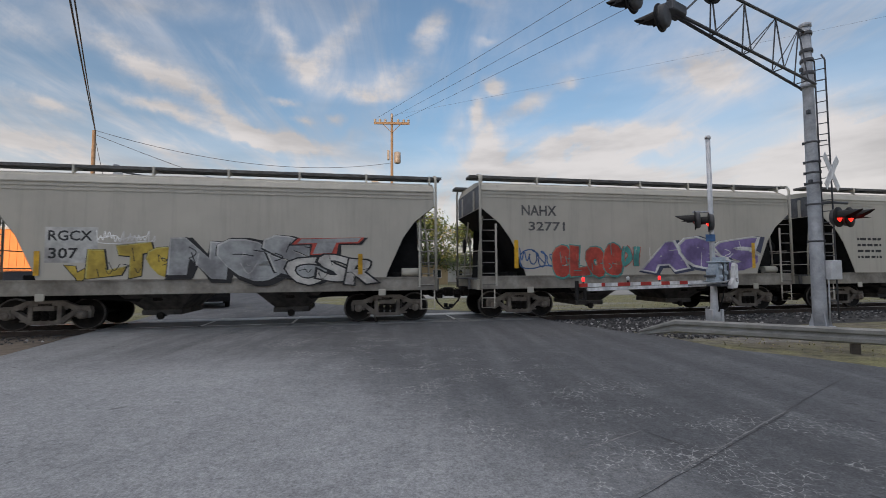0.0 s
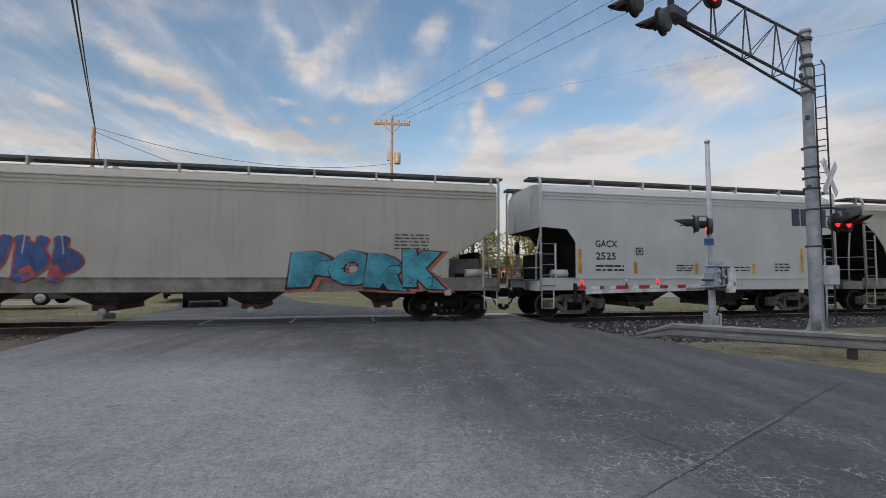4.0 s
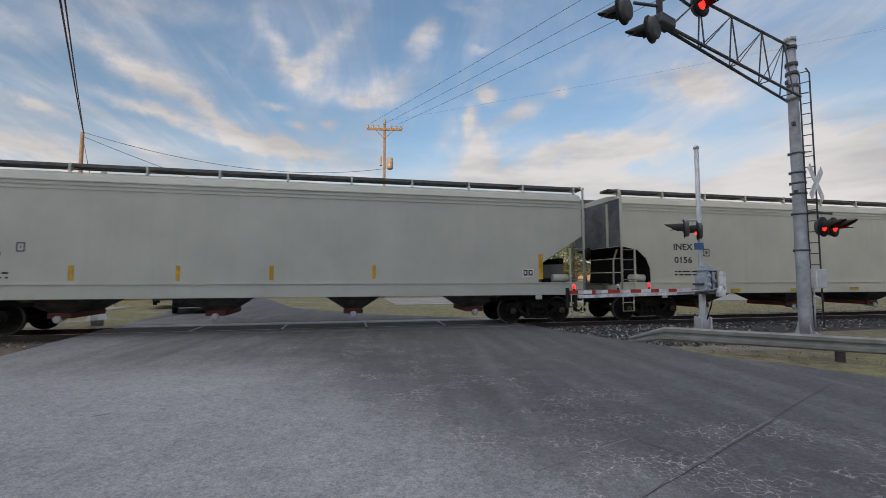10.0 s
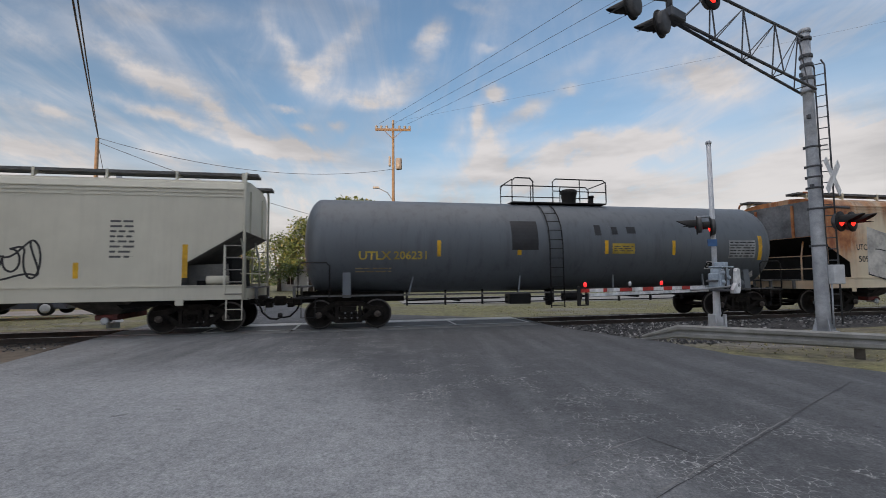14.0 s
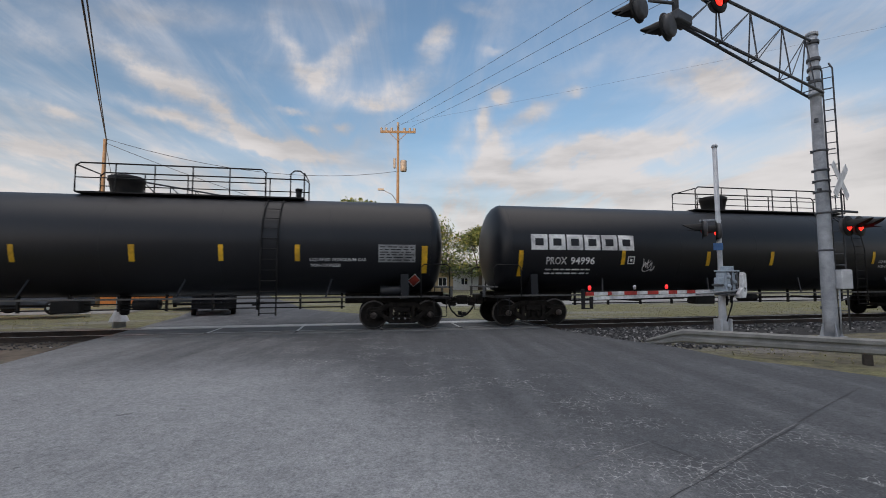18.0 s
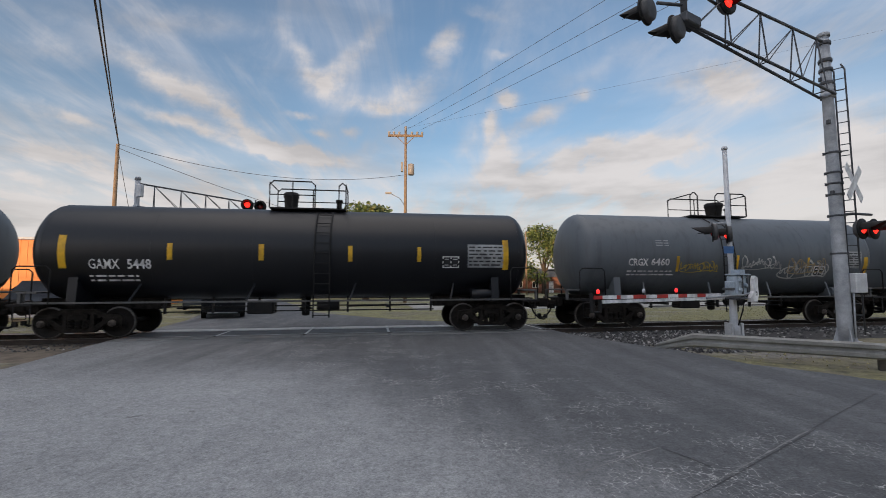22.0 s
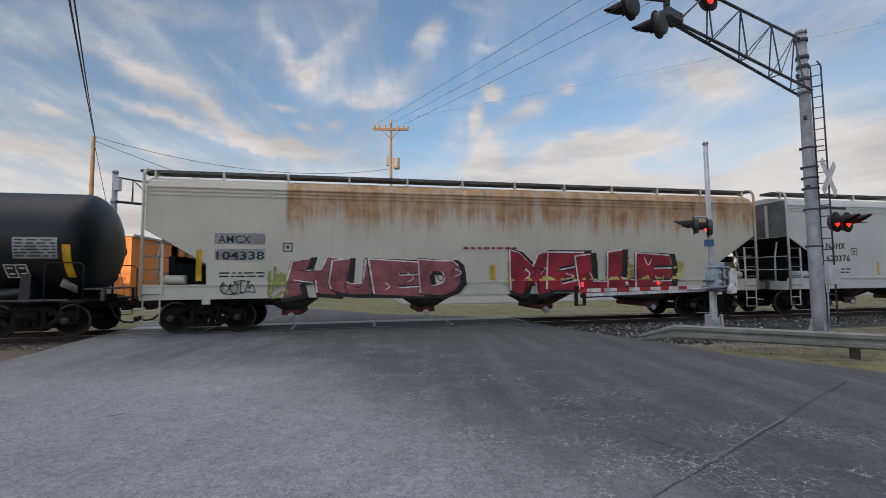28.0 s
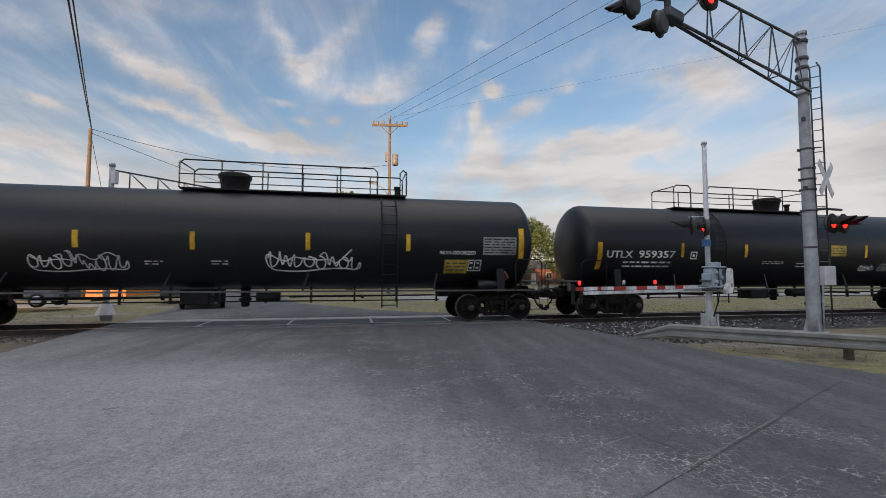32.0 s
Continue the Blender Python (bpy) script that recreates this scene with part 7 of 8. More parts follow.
def piece(i, u0, z0, u1, z1, fill, edge):
    """A sprayed piece that cannot be read: fat bowed bars that interlock, outlined, with highlights."""
    rnd = random.Random(i * 31 + int(u0 * 7))
    w, h = u1 - u0, z1 - z0
    n = max(2, round(w / (h * 0.62)))
    cw = w / n
    bar, line = min(cw, h) * 0.30, min(cw, h) * {"faint": 0.030, "sky": 0.045}.get(edge, 0.055)
    for q in range(n):
        x0 = u0 + cw * (q + 0.10)
        bows = [bend(swoop(rnd, x0, cw * 0.85, z0 + bar * 0.5, h - bar)) for _ in range(3)]
        bows[0] = bend([(x0 + cw * 0.1, z0 + bar * 0.5), (x0 + cw * rnd.uniform(-0.1, 0.4), z0 + h * 0.5), (x0 + cw * 0.2, z1 - bar * 0.5)])
        for name, ink, width in (("graffiti_outline", edge, bar + 2 * line), ("graffiti", fill, bar)):
            for pts in bows:
                bm = bmesh.new()
                stroke(i, bm, pts, width, lift(i, 0.00025))
                on_car(name, i, bm, ink, "fat bowed graffiti bar" if name == "graffiti" else "")
        if fill != edge and edge not in ("faint", "sky"):
            bm = bmesh.new()
            stroke(i, bm, [(x + line * 0.7, z + line) for x, z in bows[0][len(bows[0]) // 2:]], line * 0.8, lift(i, 0.00025))
            on_car("graffiti_highlight", i, bm, "pale" if fill not in ("w", "haze", "pale") else "silver")


def tag(i, u0, z0, u1, z1, ink):
    """A hand-sprayed tag: one thin running line of hooks and loops."""
    rnd = random.Random(i * 53 + int(u0 * 11))
    w, h = u1 - u0, z1 - z0
    lw = max(0.024, min(0.055, h * 0.055))
    n = max(3, round(w / (h * 0.46)))
    c = w / n
    path = []
    for q in range(n):
        x, lo, hi = u0 + c * q, z0 + h * rnd.uniform(0, 0.25), z0 + h * rnd.uniform(0.65, 1.0)
        kind = rnd.random()
        if kind < 0.4:
            path += [(x, hi), (x + c * 0.2, lo), (x + c * 0.5, hi - 0.2 * h * rnd.random()), (x + c * 0.8, lo)]
        elif kind < 0.75:
            zm, r = (lo + hi) / 2, (hi - lo) / 2
            path += [(x + c * (0.5 + 0.45 * math.cos(2.4 + a_ * 0.85)), zm + r * math.sin(2.4 + a_ * 0.85)) for a_ in range(8)]
        else:
            path += [(x, (lo + hi) / 2), (x + c * 0.3, hi), (x + c * 0.15, lo), (x + c * 0.7, lo + 0.1 * h), (x + c, (lo + hi) / 2 + 0.1 * h)]
    # back along a sweeping underline, then a second tangle over the first
    path += [(u0 + w * (1 - q / 5), z0 + h * (0.10 + 0.08 * math.sin(q * 1.3))) for q in range(6)]
    for q in range(n):
        x = u0 + w * q / n
        path.append((x + c * rnd.uniform(-0.3, 0.5), z0 + h * rnd.uniform(0.2, 1.0)))
    bm = bmesh.new()
    stroke(i, bm, bend(path), lw, lift(i, 0.0004))
    on_car("graffiti", i, bm, ink, "hand-sprayed graffiti tag")


def marks():
    """Lettering, reflectors and graffiti, car by car from the front of the train."""
    small_print(0, -4.33, 1.91, -3.15, 2.84, "k", 4)
    words(1, -4.61, 3.39, -3.38, 3.73, "NAHX", "d")
    words(1, -4.37, 2.89, -3.09, 3.19, "32771", "d")
    tag(1, -4.70, 1.62, -3.47, 2.34, "blue")
    letters(1, -3.52, 1.36, -1.03, 2.48, "eLoe", "red", "teal", glint="coral", fat=0.075, wild=0.6)
    piece(1, -1.02, 1.64, -0.16, 2.45, "teal", "red")
    letters(1, -0.11, 1.52, 4.45, 2.78, "AeS", "purple", "white", "navy", glint="pale", fat=0.055)
    strip(1, -4.89, 1.66, -4.75, 2.58)
    strip(1, 4.26, 1.61, 4.40, 2.54)
    panel(2, -4.42, 1.88, -3.18, 2.84, "pale")
    words(2, -4.35, 2.47, -3.31, 2.75, "RGCX", "k")
    words(2, -4.33, 1.99, -3.64, 2.28, "307", "k")
    tag(2, -3.22, 2.38, -1.78, 2.82, "w")
    letters(2, -3.95, 1.42, -3.22, 1.86, "V", "gold", "k", fat=0.07, rim=0.03)
    letters(2, -3.30, 1.42, -1.14, 2.36, "LTe", "gold", "k", glint="lemon", fat=0.07, rim=0.03)
    letters(2, -1.28, 1.34, 2.60, 2.68, "NeS", "silver", "k", "k", glint="pale", fat=0.075, rim=0.03)
    letters(2, 2.0, 2.05, 3.5, 2.6, "T", "silver", "red", "k")
    letters(2, 1.78, 1.22, 4.29, 2.10, "CSR", "steel", "k", fat=0.04)
    strip(2, -4.65, 1.54, -4.52, 2.19)
    strip(2, 3.75, 1.50, 3.88, 2.12)
    words(3, -3.82, 2.72, -3.03, 2.95, "CITX", "k")
    words(3, -3.82, 2.25, -2.65, 2.49, "221868", "k")
    tag(3, -4.71, 1.53, -2.52, 2.42, "silver")
    letters(3, -2.13, 1.36, 0.70, 2.42, "8U", "w", "k", "olive", fat=0.11)
    letters(3, 0.76, 1.52, 2.79, 2.30, "LOKAS", ["w", "orange", "purple", "w", "orange"], "k")
    label_plate(3, 2.92, 1.81, 3.49, 2.12)
    streak_mark(3, -4.33, 1.39, -3.44, 1.55)
    streak_mark(3, -2.04, 1.39, -1.53, 1.54)
    streak_mark(3, -0.26, 1.39, 0.28, 1.54)
    streak_mark(3, 1.54, 1.38, 2.09, 1.55)
    streak_mark(3, 3.40, 1.38, 4.33, 1.56)
    words(4, -3.98, 2.46, -3.26, 2.70, "NAHX", "k")
    words(4, -3.88, 1.98, -2.97, 2.22, "330128", "k")
    piece(4, -2.75, 1.53, 1.95, 3.20, "coatdark", "sky")
    letters(4, 2.23, 2.55, 4.17, 3.45, "SS", "dusk", fat=0.06)
    tag(4, 2.15, 2.02, 3.76, 2.44, "w")
    tag(4, 2.05, 2.06, 3.66, 2.48, "dk")
    label_plate(4, 3.66, 1.54, 4.21, 1.84)
    strip(4, -1.54, 1.46, -1.43, 1.92)
    strip(4, 4.23, 1.69, 4.38, 2.37)
    panel(5, -4.23, 1.46, -3.12, 2.74, "pale")
    words(5, -4.22, 2.45, -3.28, 2.71, "RGCX", "k")
    words(5, -4.19, 2.00, -3.59, 2.27, "364", "k")
    tag(5, -3.59, 1.80, -3.10, 2.17, "k")
    letters(5, -3.15, 1.36, 0.78, 2.68, "TUF", "k", "w", "k", glint="soot", fat=0.08)
    letters(5, 0.78, 1.22, 4.31, 2.62, "AVA", "silver", "k", "teal", glint="pale")
    label_plate(5, 3.52, 1.53, 4.16, 1.87)
    strip(5, -4.44, 1.48, -4.31, 2.26)
    strip(5, 4.27, 1.66, 4.42, 2.38)
    words(6, -4.06, 2.45, -3.23, 2.69, "GACX", "k")
    words(6, -4.05, 2.03, -3.28, 2.28, "2525", "k")
    small_print(6, -4.05, 1.62, -2.99, 1.89, "k", 2)
    emblem(6, 4.08, 3.38, 5.72, 4.02, "navy", 4)
    square_mark(6, -2.52, 2.20, -2.24, 2.46)
    strip(6, -4.70, 1.55, -4.57, 2.39)
    strip(6, -2.61, 1.56, -2.48, 1.97)
    strip(6, -0.18, 1.55, -0.05, 1.96)
    strip(6, 2.25, 1.55, 2.38, 1.92)
    strip(6, 4.43, 1.61, 4.56, 2.53)
    small_print(6, -0.94, 1.63, -0.25, 1.90, "k", 3)
    small_print(6, 1.05, 1.64, 2.13, 1.86, "k", 2)
    small_print(6, 3.24, 1.65, 3.93, 1.99, "k", 3)
    letters(7, 3.30, 1.04, 7.70, 2.22, "PORK", "cyan", "k", "coral", glint="sky", fat=0.085)
    small_print(7, 6.20, 2.26, 7.27, 2.79, "d", 5)
    piece(7, -6.26, 1.17, -2.12, 2.64, "dblue", "red")
    small_print(7, -7.31, 2.21, -6.46, 3.01, "d", 2)
    words(8, -7.67, 2.44, -6.97, 2.70, "UTCX", "k")
    words(8, -7.62, 1.99, -6.74, 2.25, "50898", "k")
    square_mark(8, -6.40, 2.22, -6.11, 2.50)
    small_print(8, -7.56, 1.47, -6.46, 1.72, "k", 2)
    strip(8, -7.86, 1.45, -7.73, 2.36)
    strip(8, -4.88, 1.47, -4.73, 1.87)
    strip(8, -2.46, 1.49, -2.30, 1.92)
    strip(8, 0.12, 1.50, 0.25, 1.91)
    strip(8, 2.79, 1.50, 2.92, 1.89)
    strip(8, 5.34, 1.50, 5.46, 1.92)
    strip(8, 8.24, 1.46, 8.39, 2.39)
    small_print(8, 6.60, 1.77, 7.35, 2.15, "d", 5)
    label_plate(8, 7.77, 1.55, 8.11, 1.82)
    words(9, -6.33, 1.94, -5.51, 2.18, "GATX", "w")
    words(9, -5.32, 1.95, -4.27, 2.20, "89438", "w")
    small_print(9, -6.40, 1.60, -4.33, 1.85, "w", 2)
    strip(9, -7.19, 1.53, -7.05, 2.39)
    strip(9, -4.09, 1.94, -3.95, 2.41)
    strip(9, -1.44, 1.96, -1.30, 2.43)
    strip(9, 1.75, 1.96, 1.89, 2.46)
    strip(9, 4.39, 1.96, 4.52, 2.46)
    strip(9, 7.24, 1.61, 7.41, 2.47)
    small_print(9, -3.63, 1.55, -2.82, 1.98, "w", 5)
    small_print(9, -2.33, 1.72, -1.45, 1.95, "w", 2)
    panel(9, -0.34, 1.46, 0.09, 1.82, "tan")
    small_print(9, 0.15, 1.46, 0.59, 1.83, "w", 3)
    small_print(9, 2.03, 1.81, 3.11, 1.99, "w", 2)
    small_print(9, 3.83, 1.70, 4.55, 1.99, "w", 3)
    words(9, 5.34, 2.37, 5.92, 2.52, "FRA AIP", "w")
    data_table(9, 6.03, 1.96, 7.17, 2.55)
    words(10, -7.93, 2.44, -6.97, 2.70, "UTCX", "k")
    words(10, -7.92, 1.99, -6.88, 2.26, "49873", "k")
    square_mark(10, -6.42, 2.21, -6.14, 2.48)
    small_print(10, -7.90, 1.50, -7.03, 1.73, "k", 2)
    strip(10, -8.23, 1.43, -8.11, 2.31)
    strip(10, -5.49, 1.39, -5.34, 1.86)
    strip(10, -2.80, 1.38, -2.65, 1.88)
    strip(10, 0.19, 1.39, 0.31, 1.89)
    strip(10, 2.68, 1.40, 2.81, 1.90)
    strip(10, 5.31, 1.41, 5.45, 1.93)
    strip(10, 8.09, 1.41, 8.24, 2.38)
    letters(10, 0.92, 1.13, 2.30, 2.18, "RO", "mint", "teal", fat=0.10)
    tag(10, 2.87, 1.32, 4.66, 2.01, "d")
    tag(10, -4.42, 1.75, -2.6, 2.29, "scuff")
    tag(10, -2.4, 1.45, -0.34, 1.95, "scuff")
    tag(10, 0.25, 1.09, 0.86, 1.32, "k")
    tag(10, -5.94, 1.56, -4.42, 1.85, "d")
    words(11, -8.14, 2.56, -7.34, 2.79, "INEX", "k")
    words(11, -8.13, 2.09, -7.39, 2.32, "0156", "k")
    square_mark(11, -6.90, 2.34, -6.63, 2.62)
    small_print(11, -8.13, 1.62, -6.40, 1.85, "k", 2)
    tag(11, 2.80, 1.46, 5.06, 2.25, "k")
    small_print(11, 4.96, 2.19, 6.73, 2.79, "d", 6)
    words(11, 3.83, 1.22, 4.66, 1.37, "CENTER FLOW", "k")
    small_print(11, 7.76, 2.00, 8.21, 2.16, "d", 2)
    streak_mark(11, -5.82, 1.04, -5.39, 1.17)
    streak_mark(11, -3.10, 1.06, -2.62, 1.17)
    streak_mark(11, -0.18, 1.09, 0.26, 1.20)
    streak_mark(11, 2.75, 1.10, 3.24, 1.21)
    words(12, -7.85, 2.48, -7.15, 2.74, "UTCX", "k")
    words(12, -7.83, 2.03, -6.93, 2.28, "58759", "k")
    square_mark(12, -6.61, 2.25, -6.41, 2.50)
    small_print(12, -7.82, 1.52, -6.74, 1.76, "k", 2)
    strip(12, -8.07, 1.51, -7.94, 2.43)
    strip(12, -5.41, 1.50, -5.29, 1.90)
    strip(12, -2.85, 1.49, -2.74, 1.91)
    strip(12, -0.41, 1.50, -0.29, 1.92)
    strip(12, 2.53, 1.54, 2.64, 1.97)
    strip(12, 7.97, 1.52, 8.12, 2.35)
    label_plate(12, 7.40, 1.61, 7.78, 1.86)
    words(13, -8.08, 2.44, -7.37, 2.67, "UTCX", "k")
    words(13, -8.06, 1.96, -7.28, 2.20, "51821", "k")
    tag(13, -7.20, 1.79, -6.21, 2.60, "faint")
    tag(13, -6.21, 1.38, -4.47, 2.71, "faint")
    piece(13, -4.46, 1.05, 0.44, 2.67, "coatgrey", "faint")
    piece(13, 0.26, 1.15, 5.74, 2.66, "coatgrey", "faint")
    tag(13, 6.42, 2.12, 8.14, 2.82, "faint")
    tag(13, -8.12, 1.14, -4.13, 1.30, "k")
    tag(13, 0.82, 1.07, 2.38, 1.38, "k")
    panel(13, -8.07, 1.77, -6.89, 1.93, "silver")
    strip(13, -8.26, 1.42, -8.11, 2.34)
    strip(13, -4.70, 1.41, -4.58, 1.88)
    strip(13, -0.12, 1.46, -0.01, 1.89)
    strip(13, 8.12, 1.42, 8.24, 2.43)
    words(14, -7.78, 2.45, -7.08, 2.69, "UTCX", "k")
    words(14, -7.71, 1.99, -6.86, 2.24, "50927", "k")
    letters(14, -7.02, 1.36, -0.55, 3.24, "BANDY", "steel", "dk", glint="pale", fat=0.10, rim=0.022)
    letters(14, -0.55, 1.36, 0.75, 2.75, "E", "steel", "dk", glint="pale", fat=0.09, rim=0.022)
    letters(14, 0.75, 1.32, 7.75, 3.24, "BAYINC", "steel", "dk", glint="pale", fat=0.10, rim=0.022)
    label_plate(14, 7.59, 1.56, 7.97, 1.79)
    strip(14, 5.11, 1.44, 5.24, 1.99)
    words(15, -6.84, 2.13, -5.86, 2.39, "UTLX", "gold")
    words(15, -5.78, 2.14, -4.75, 2.40, "206231", "gold")
    small_print(15, -6.95, 1.73, -5.85, 1.92, "tan", 2)
    strip(15, -4.42, 2.23, -4.30, 2.74)
    strip(15, -1.75, 2.27, -1.61, 2.79)
    strip(15, 1.39, 2.31, 1.52, 2.77)
    strip(15, 4.00, 2.27, 4.12, 2.78)
    strip(15, 7.60, 2.09, 7.76, 2.98)
    panel(15, -1.94, 2.44, -1.02, 3.41, "dk")
    panel(15, 1.05, 2.94, 1.28, 3.31, "dk")
    panel(15, 1.69, 2.98, 1.91, 3.25, "dk")
    panel(15, 2.27, 3.02, 2.61, 3.26, "dk")
    notice(15, 1.67, 2.32, 2.52, 2.67)
    data_table(15, 6.33, 2.16, 7.46, 2.81)
    label_plate(15, 5.45, 1.78, 5.87, 2.06)
    placard(15, 7.33, 1.29, 7.75, 1.71, "w")
    tag(16, 3.59, 1.58, 5.00, 2.72, "k")
    tag(16, 3.24, 1.24, 3.84, 1.65, "k")
    small_print(16, 6.57, 2.16, 7.17, 3.28, "d", 8)
    strip(16, -3.00, 1.64, -2.89, 2.05)
    strip(16, -0.06, 1.65, 0.04, 2.05)
    strip(16, 2.79, 1.63, 2.91, 2.04)
    strip(16, 5.72, 1.64, 5.85, 2.07)
    strip(16, 8.39, 1.63, 8.53, 2.57)
    small_print(16, 0.96, 1.73, 2.63, 1.90, "d", 2)
    emblem(17, -8.76, 2.53, -4.94, 3.09, "w", 6)
    words(17, -8.23, 2.07, -7.49, 2.34, "PROX", "w")
    words(17, -7.39, 2.07, -6.57, 2.35, "37153", "w")
    small_print(17, -8.22, 1.72, -6.69, 1.96, "w", 2)
    strip(17, -9.24, 1.67, -9.09, 2.56)
    strip(17, -5.55, 2.09, -5.39, 2.54)
    strip(17, -2.10, 2.07, -1.96, 2.56)
    strip(17, 0.69, 2.11, 0.83, 2.58)
    strip(17, 5.34, 2.13, 5.47, 2.61)
    square_mark(17, -5.27, 2.08, -5.01, 2.35)
    small_print(17, 5.58, 1.98, 7.30, 2.28, "w", 2)
    emblem(18, -8.70, 2.54, -4.92, 3.06, "w", 6)
    words(18, -8.13, 2.06, -7.40, 2.31, "PROX", "w")
    words(18, -7.27, 2.06, -6.39, 2.31, "94996", "w")
    small_print(18, -8.14, 1.71, -6.52, 1.96, "w", 2)
    strip(18, -9.09, 1.67, -8.94, 2.51)
    strip(18, -5.41, 2.06, -5.27, 2.54)
    strip(18, -2.08, 2.03, -1.93, 2.53)
    strip(18, 0.60, 2.05, 0.74, 2.55)
    strip(18, 2.94, 2.07, 3.09, 2.57)
    strip(18, 5.25, 2.12, 5.38, 2.59)
    strip(18, 9.04, 1.79, 9.21, 2.62)
    square_mark(18, -5.17, 2.08, -4.91, 2.34)
    tag(18, -4.56, 1.82, -4.11, 2.29, "w")
    words(18, 5.59, 2.14, 7.07, 2.26, "LIQUEFIED PETROLEUM GAS", "w")
    words(18, 5.63, 1.98, 6.51, 2.08, "NON-ODORIZED", "w")
    data_table(18, 7.81, 2.12, 8.92, 2.69)
    placard(18, 8.84, 1.30, 9.27, 1.75, "red")
    emblem(19, -8.72, 2.55, -5.00, 3.11, "w", 6)
    words(19, -8.14, 2.07, -7.43, 2.31, "PROX", "w")
    words(19, -7.23, 2.07, -6.40, 2.31, "95201", "w")
    small_print(19, -8.17, 1.74, -6.57, 1.96, "w", 2)
    strip(19, -9.09, 1.68, -8.93, 2.56)
    strip(19, -5.29, 2.08, -5.15, 2.55)
    strip(19, -2.12, 2.07, -1.99, 2.55)
    strip(19, 0.75, 2.10, 0.90, 2.58)
    strip(19, 3.07, 2.13, 3.20, 2.60)
    strip(19, 5.18, 2.13, 5.32, 2.62)
    strip(19, 8.97, 1.77, 9.15, 2.62)
    square_mark(19, -4.98, 2.08, -4.69, 2.34)
    words(19, 5.60, 2.12, 7.25, 2.23, "LIQUEFIED PETROLEUM GAS", "w")
    words(19, 5.63, 1.97, 6.50, 2.06, "NON-ODORIZED", "w")
    data_table(19, 7.63, 2.11, 8.77, 2.65)
    placard(19, 8.57, 1.33, 8.99, 1.76, "red")
    words(20, -7.33, 1.94, -6.47, 2.19, "PBFX", "w")
    words(20, -6.33, 1.95, -5.26, 2.20, "643055", "w")
    small_print(20, -7.19, 1.62, -5.04, 1.86, "w", 2)
    strip(20, -8.09, 1.98, -7.93, 2.80)
    strip(20, -5.03, 2.13, -4.92, 2.56)
    strip(20, -2.04, 2.15, -1.92, 2.60)
    strip(20, 1.61, 2.16, 1.75, 2.63)
    strip(20, 4.76, 2.20, 4.86, 2.63)
    strip(20, 8.02, 2.14, 8.23, 2.94)
    square_mark(20, -4.90, 1.92, -4.64, 2.19)
    data_table(20, 6.70, 1.72, 7.86, 2.50)
    label_plate(20, 5.89, 1.60, 6.36, 1.92)
    placard(20, 7.45, 1.25, 7.87, 1.76, "silver")
    small_print(20, 1.79, 1.73, 2.55, 1.89, "silver", 2)
    words(21, -4.47, 2.14, -3.73, 2.38, "CRGX", "w")
    words(21, -3.59, 2.15, -2.87, 2.39, "6444", "w")
    small_print(21, -4.47, 1.78, -2.53, 2.05, "w", 2)
    panel(21, -1.95, 2.01, -0.73, 2.40, "dk")
    panel(21, -3.38, 1.51, -2.06, 1.77, "dk")
    panel(21, -1.68, 1.51, -0.70, 2.01, "dk")
    panel(21, -0.53, 1.52, -0.18, 1.95, "dk")
    panel(21, 0.87, 1.57, 1.64, 2.19, "dk")
    panel(21, 3.84, 1.56, 4.42, 1.93, "dk")
    strip(21, -5.50, 1.56, -5.32, 2.46)
    strip(21, -2.45, 1.99, -2.33, 2.47)
    strip(21, -0.14, 2.13, -0.02, 2.56)
    strip(21, 2.65, 1.98, 2.78, 2.49)
    strip(21, 5.38, 1.62, 5.58, 2.45)
    data_table(21, 3.99, 2.06, 5.11, 2.66)
    label_plate(21, 3.07, 1.80, 3.54, 2.05)
    small_print(21, -2.66, 2.74, -2.17, 3.02, "silver", 3)
    words(22, -4.34, 2.14, -3.60, 2.39, "CRGX", "w")
    words(22, -3.49, 2.15, -2.79, 2.40, "6460", "w")
    small_print(22, -4.36, 1.79, -2.56, 2.02, "w", 2)
    strip(22, -2.52, 1.95, -2.41, 2.48)
    strip(22, -0.14, 2.03, -0.05, 2.53)
    strip(22, 2.84, 2.10, 2.92, 2.47)
    strip(22, 5.34, 1.68, 5.52, 2.50)
    data_table(22, 4.10, 2.11, 5.23, 2.71)
    tag(22, 0.07, 2.00, 1.71, 2.54, "pale")
    tag(22, 1.70, 1.68, 3.83, 2.43, "pale")
    tag(22, 2.02, 1.85, 3.66, 2.47, "tan")
    tag(22, -2.38, 1.91, -0.84, 2.35, "gold")
    label_plate(22, 3.16, 1.81, 3.63, 2.15)
    placard(22, 4.55, 1.19, 5.05, 1.73, "silver")
    small_print(22, -3.30, 2.81, -2.81, 3.06, "silver", 3)
    words(23, -5.68, 1.99, -4.90, 2.27, "GAMX", "w")
    words(23, -4.70, 1.99, -4.08, 2.27, "5448", "w")
    small_print(23, -5.71, 1.61, -4.45, 1.86, "w", 2)
    strip(23, -6.43, 2.00, -6.24, 2.93)
    strip(23, -3.66, 2.25, -3.52, 2.73)
    strip(23, -1.18, 2.25, -1.03, 2.73)
    strip(23, 1.41, 2.23, 1.54, 2.71)
    strip(23, 3.53, 2.23, 3.65, 2.70)
    strip(23, 6.31, 1.99, 6.50, 2.95)
    data_table(23, 5.15, 2.06, 6.33, 2.80)
    label_plate(23, 4.34, 2.05, 4.87, 2.41)
    words(24, -6.88, 2.42, -6.20, 2.66, "NATX", "tan")
    words(24, -6.00, 2.43, -5.05, 2.67, "251187", "tan")
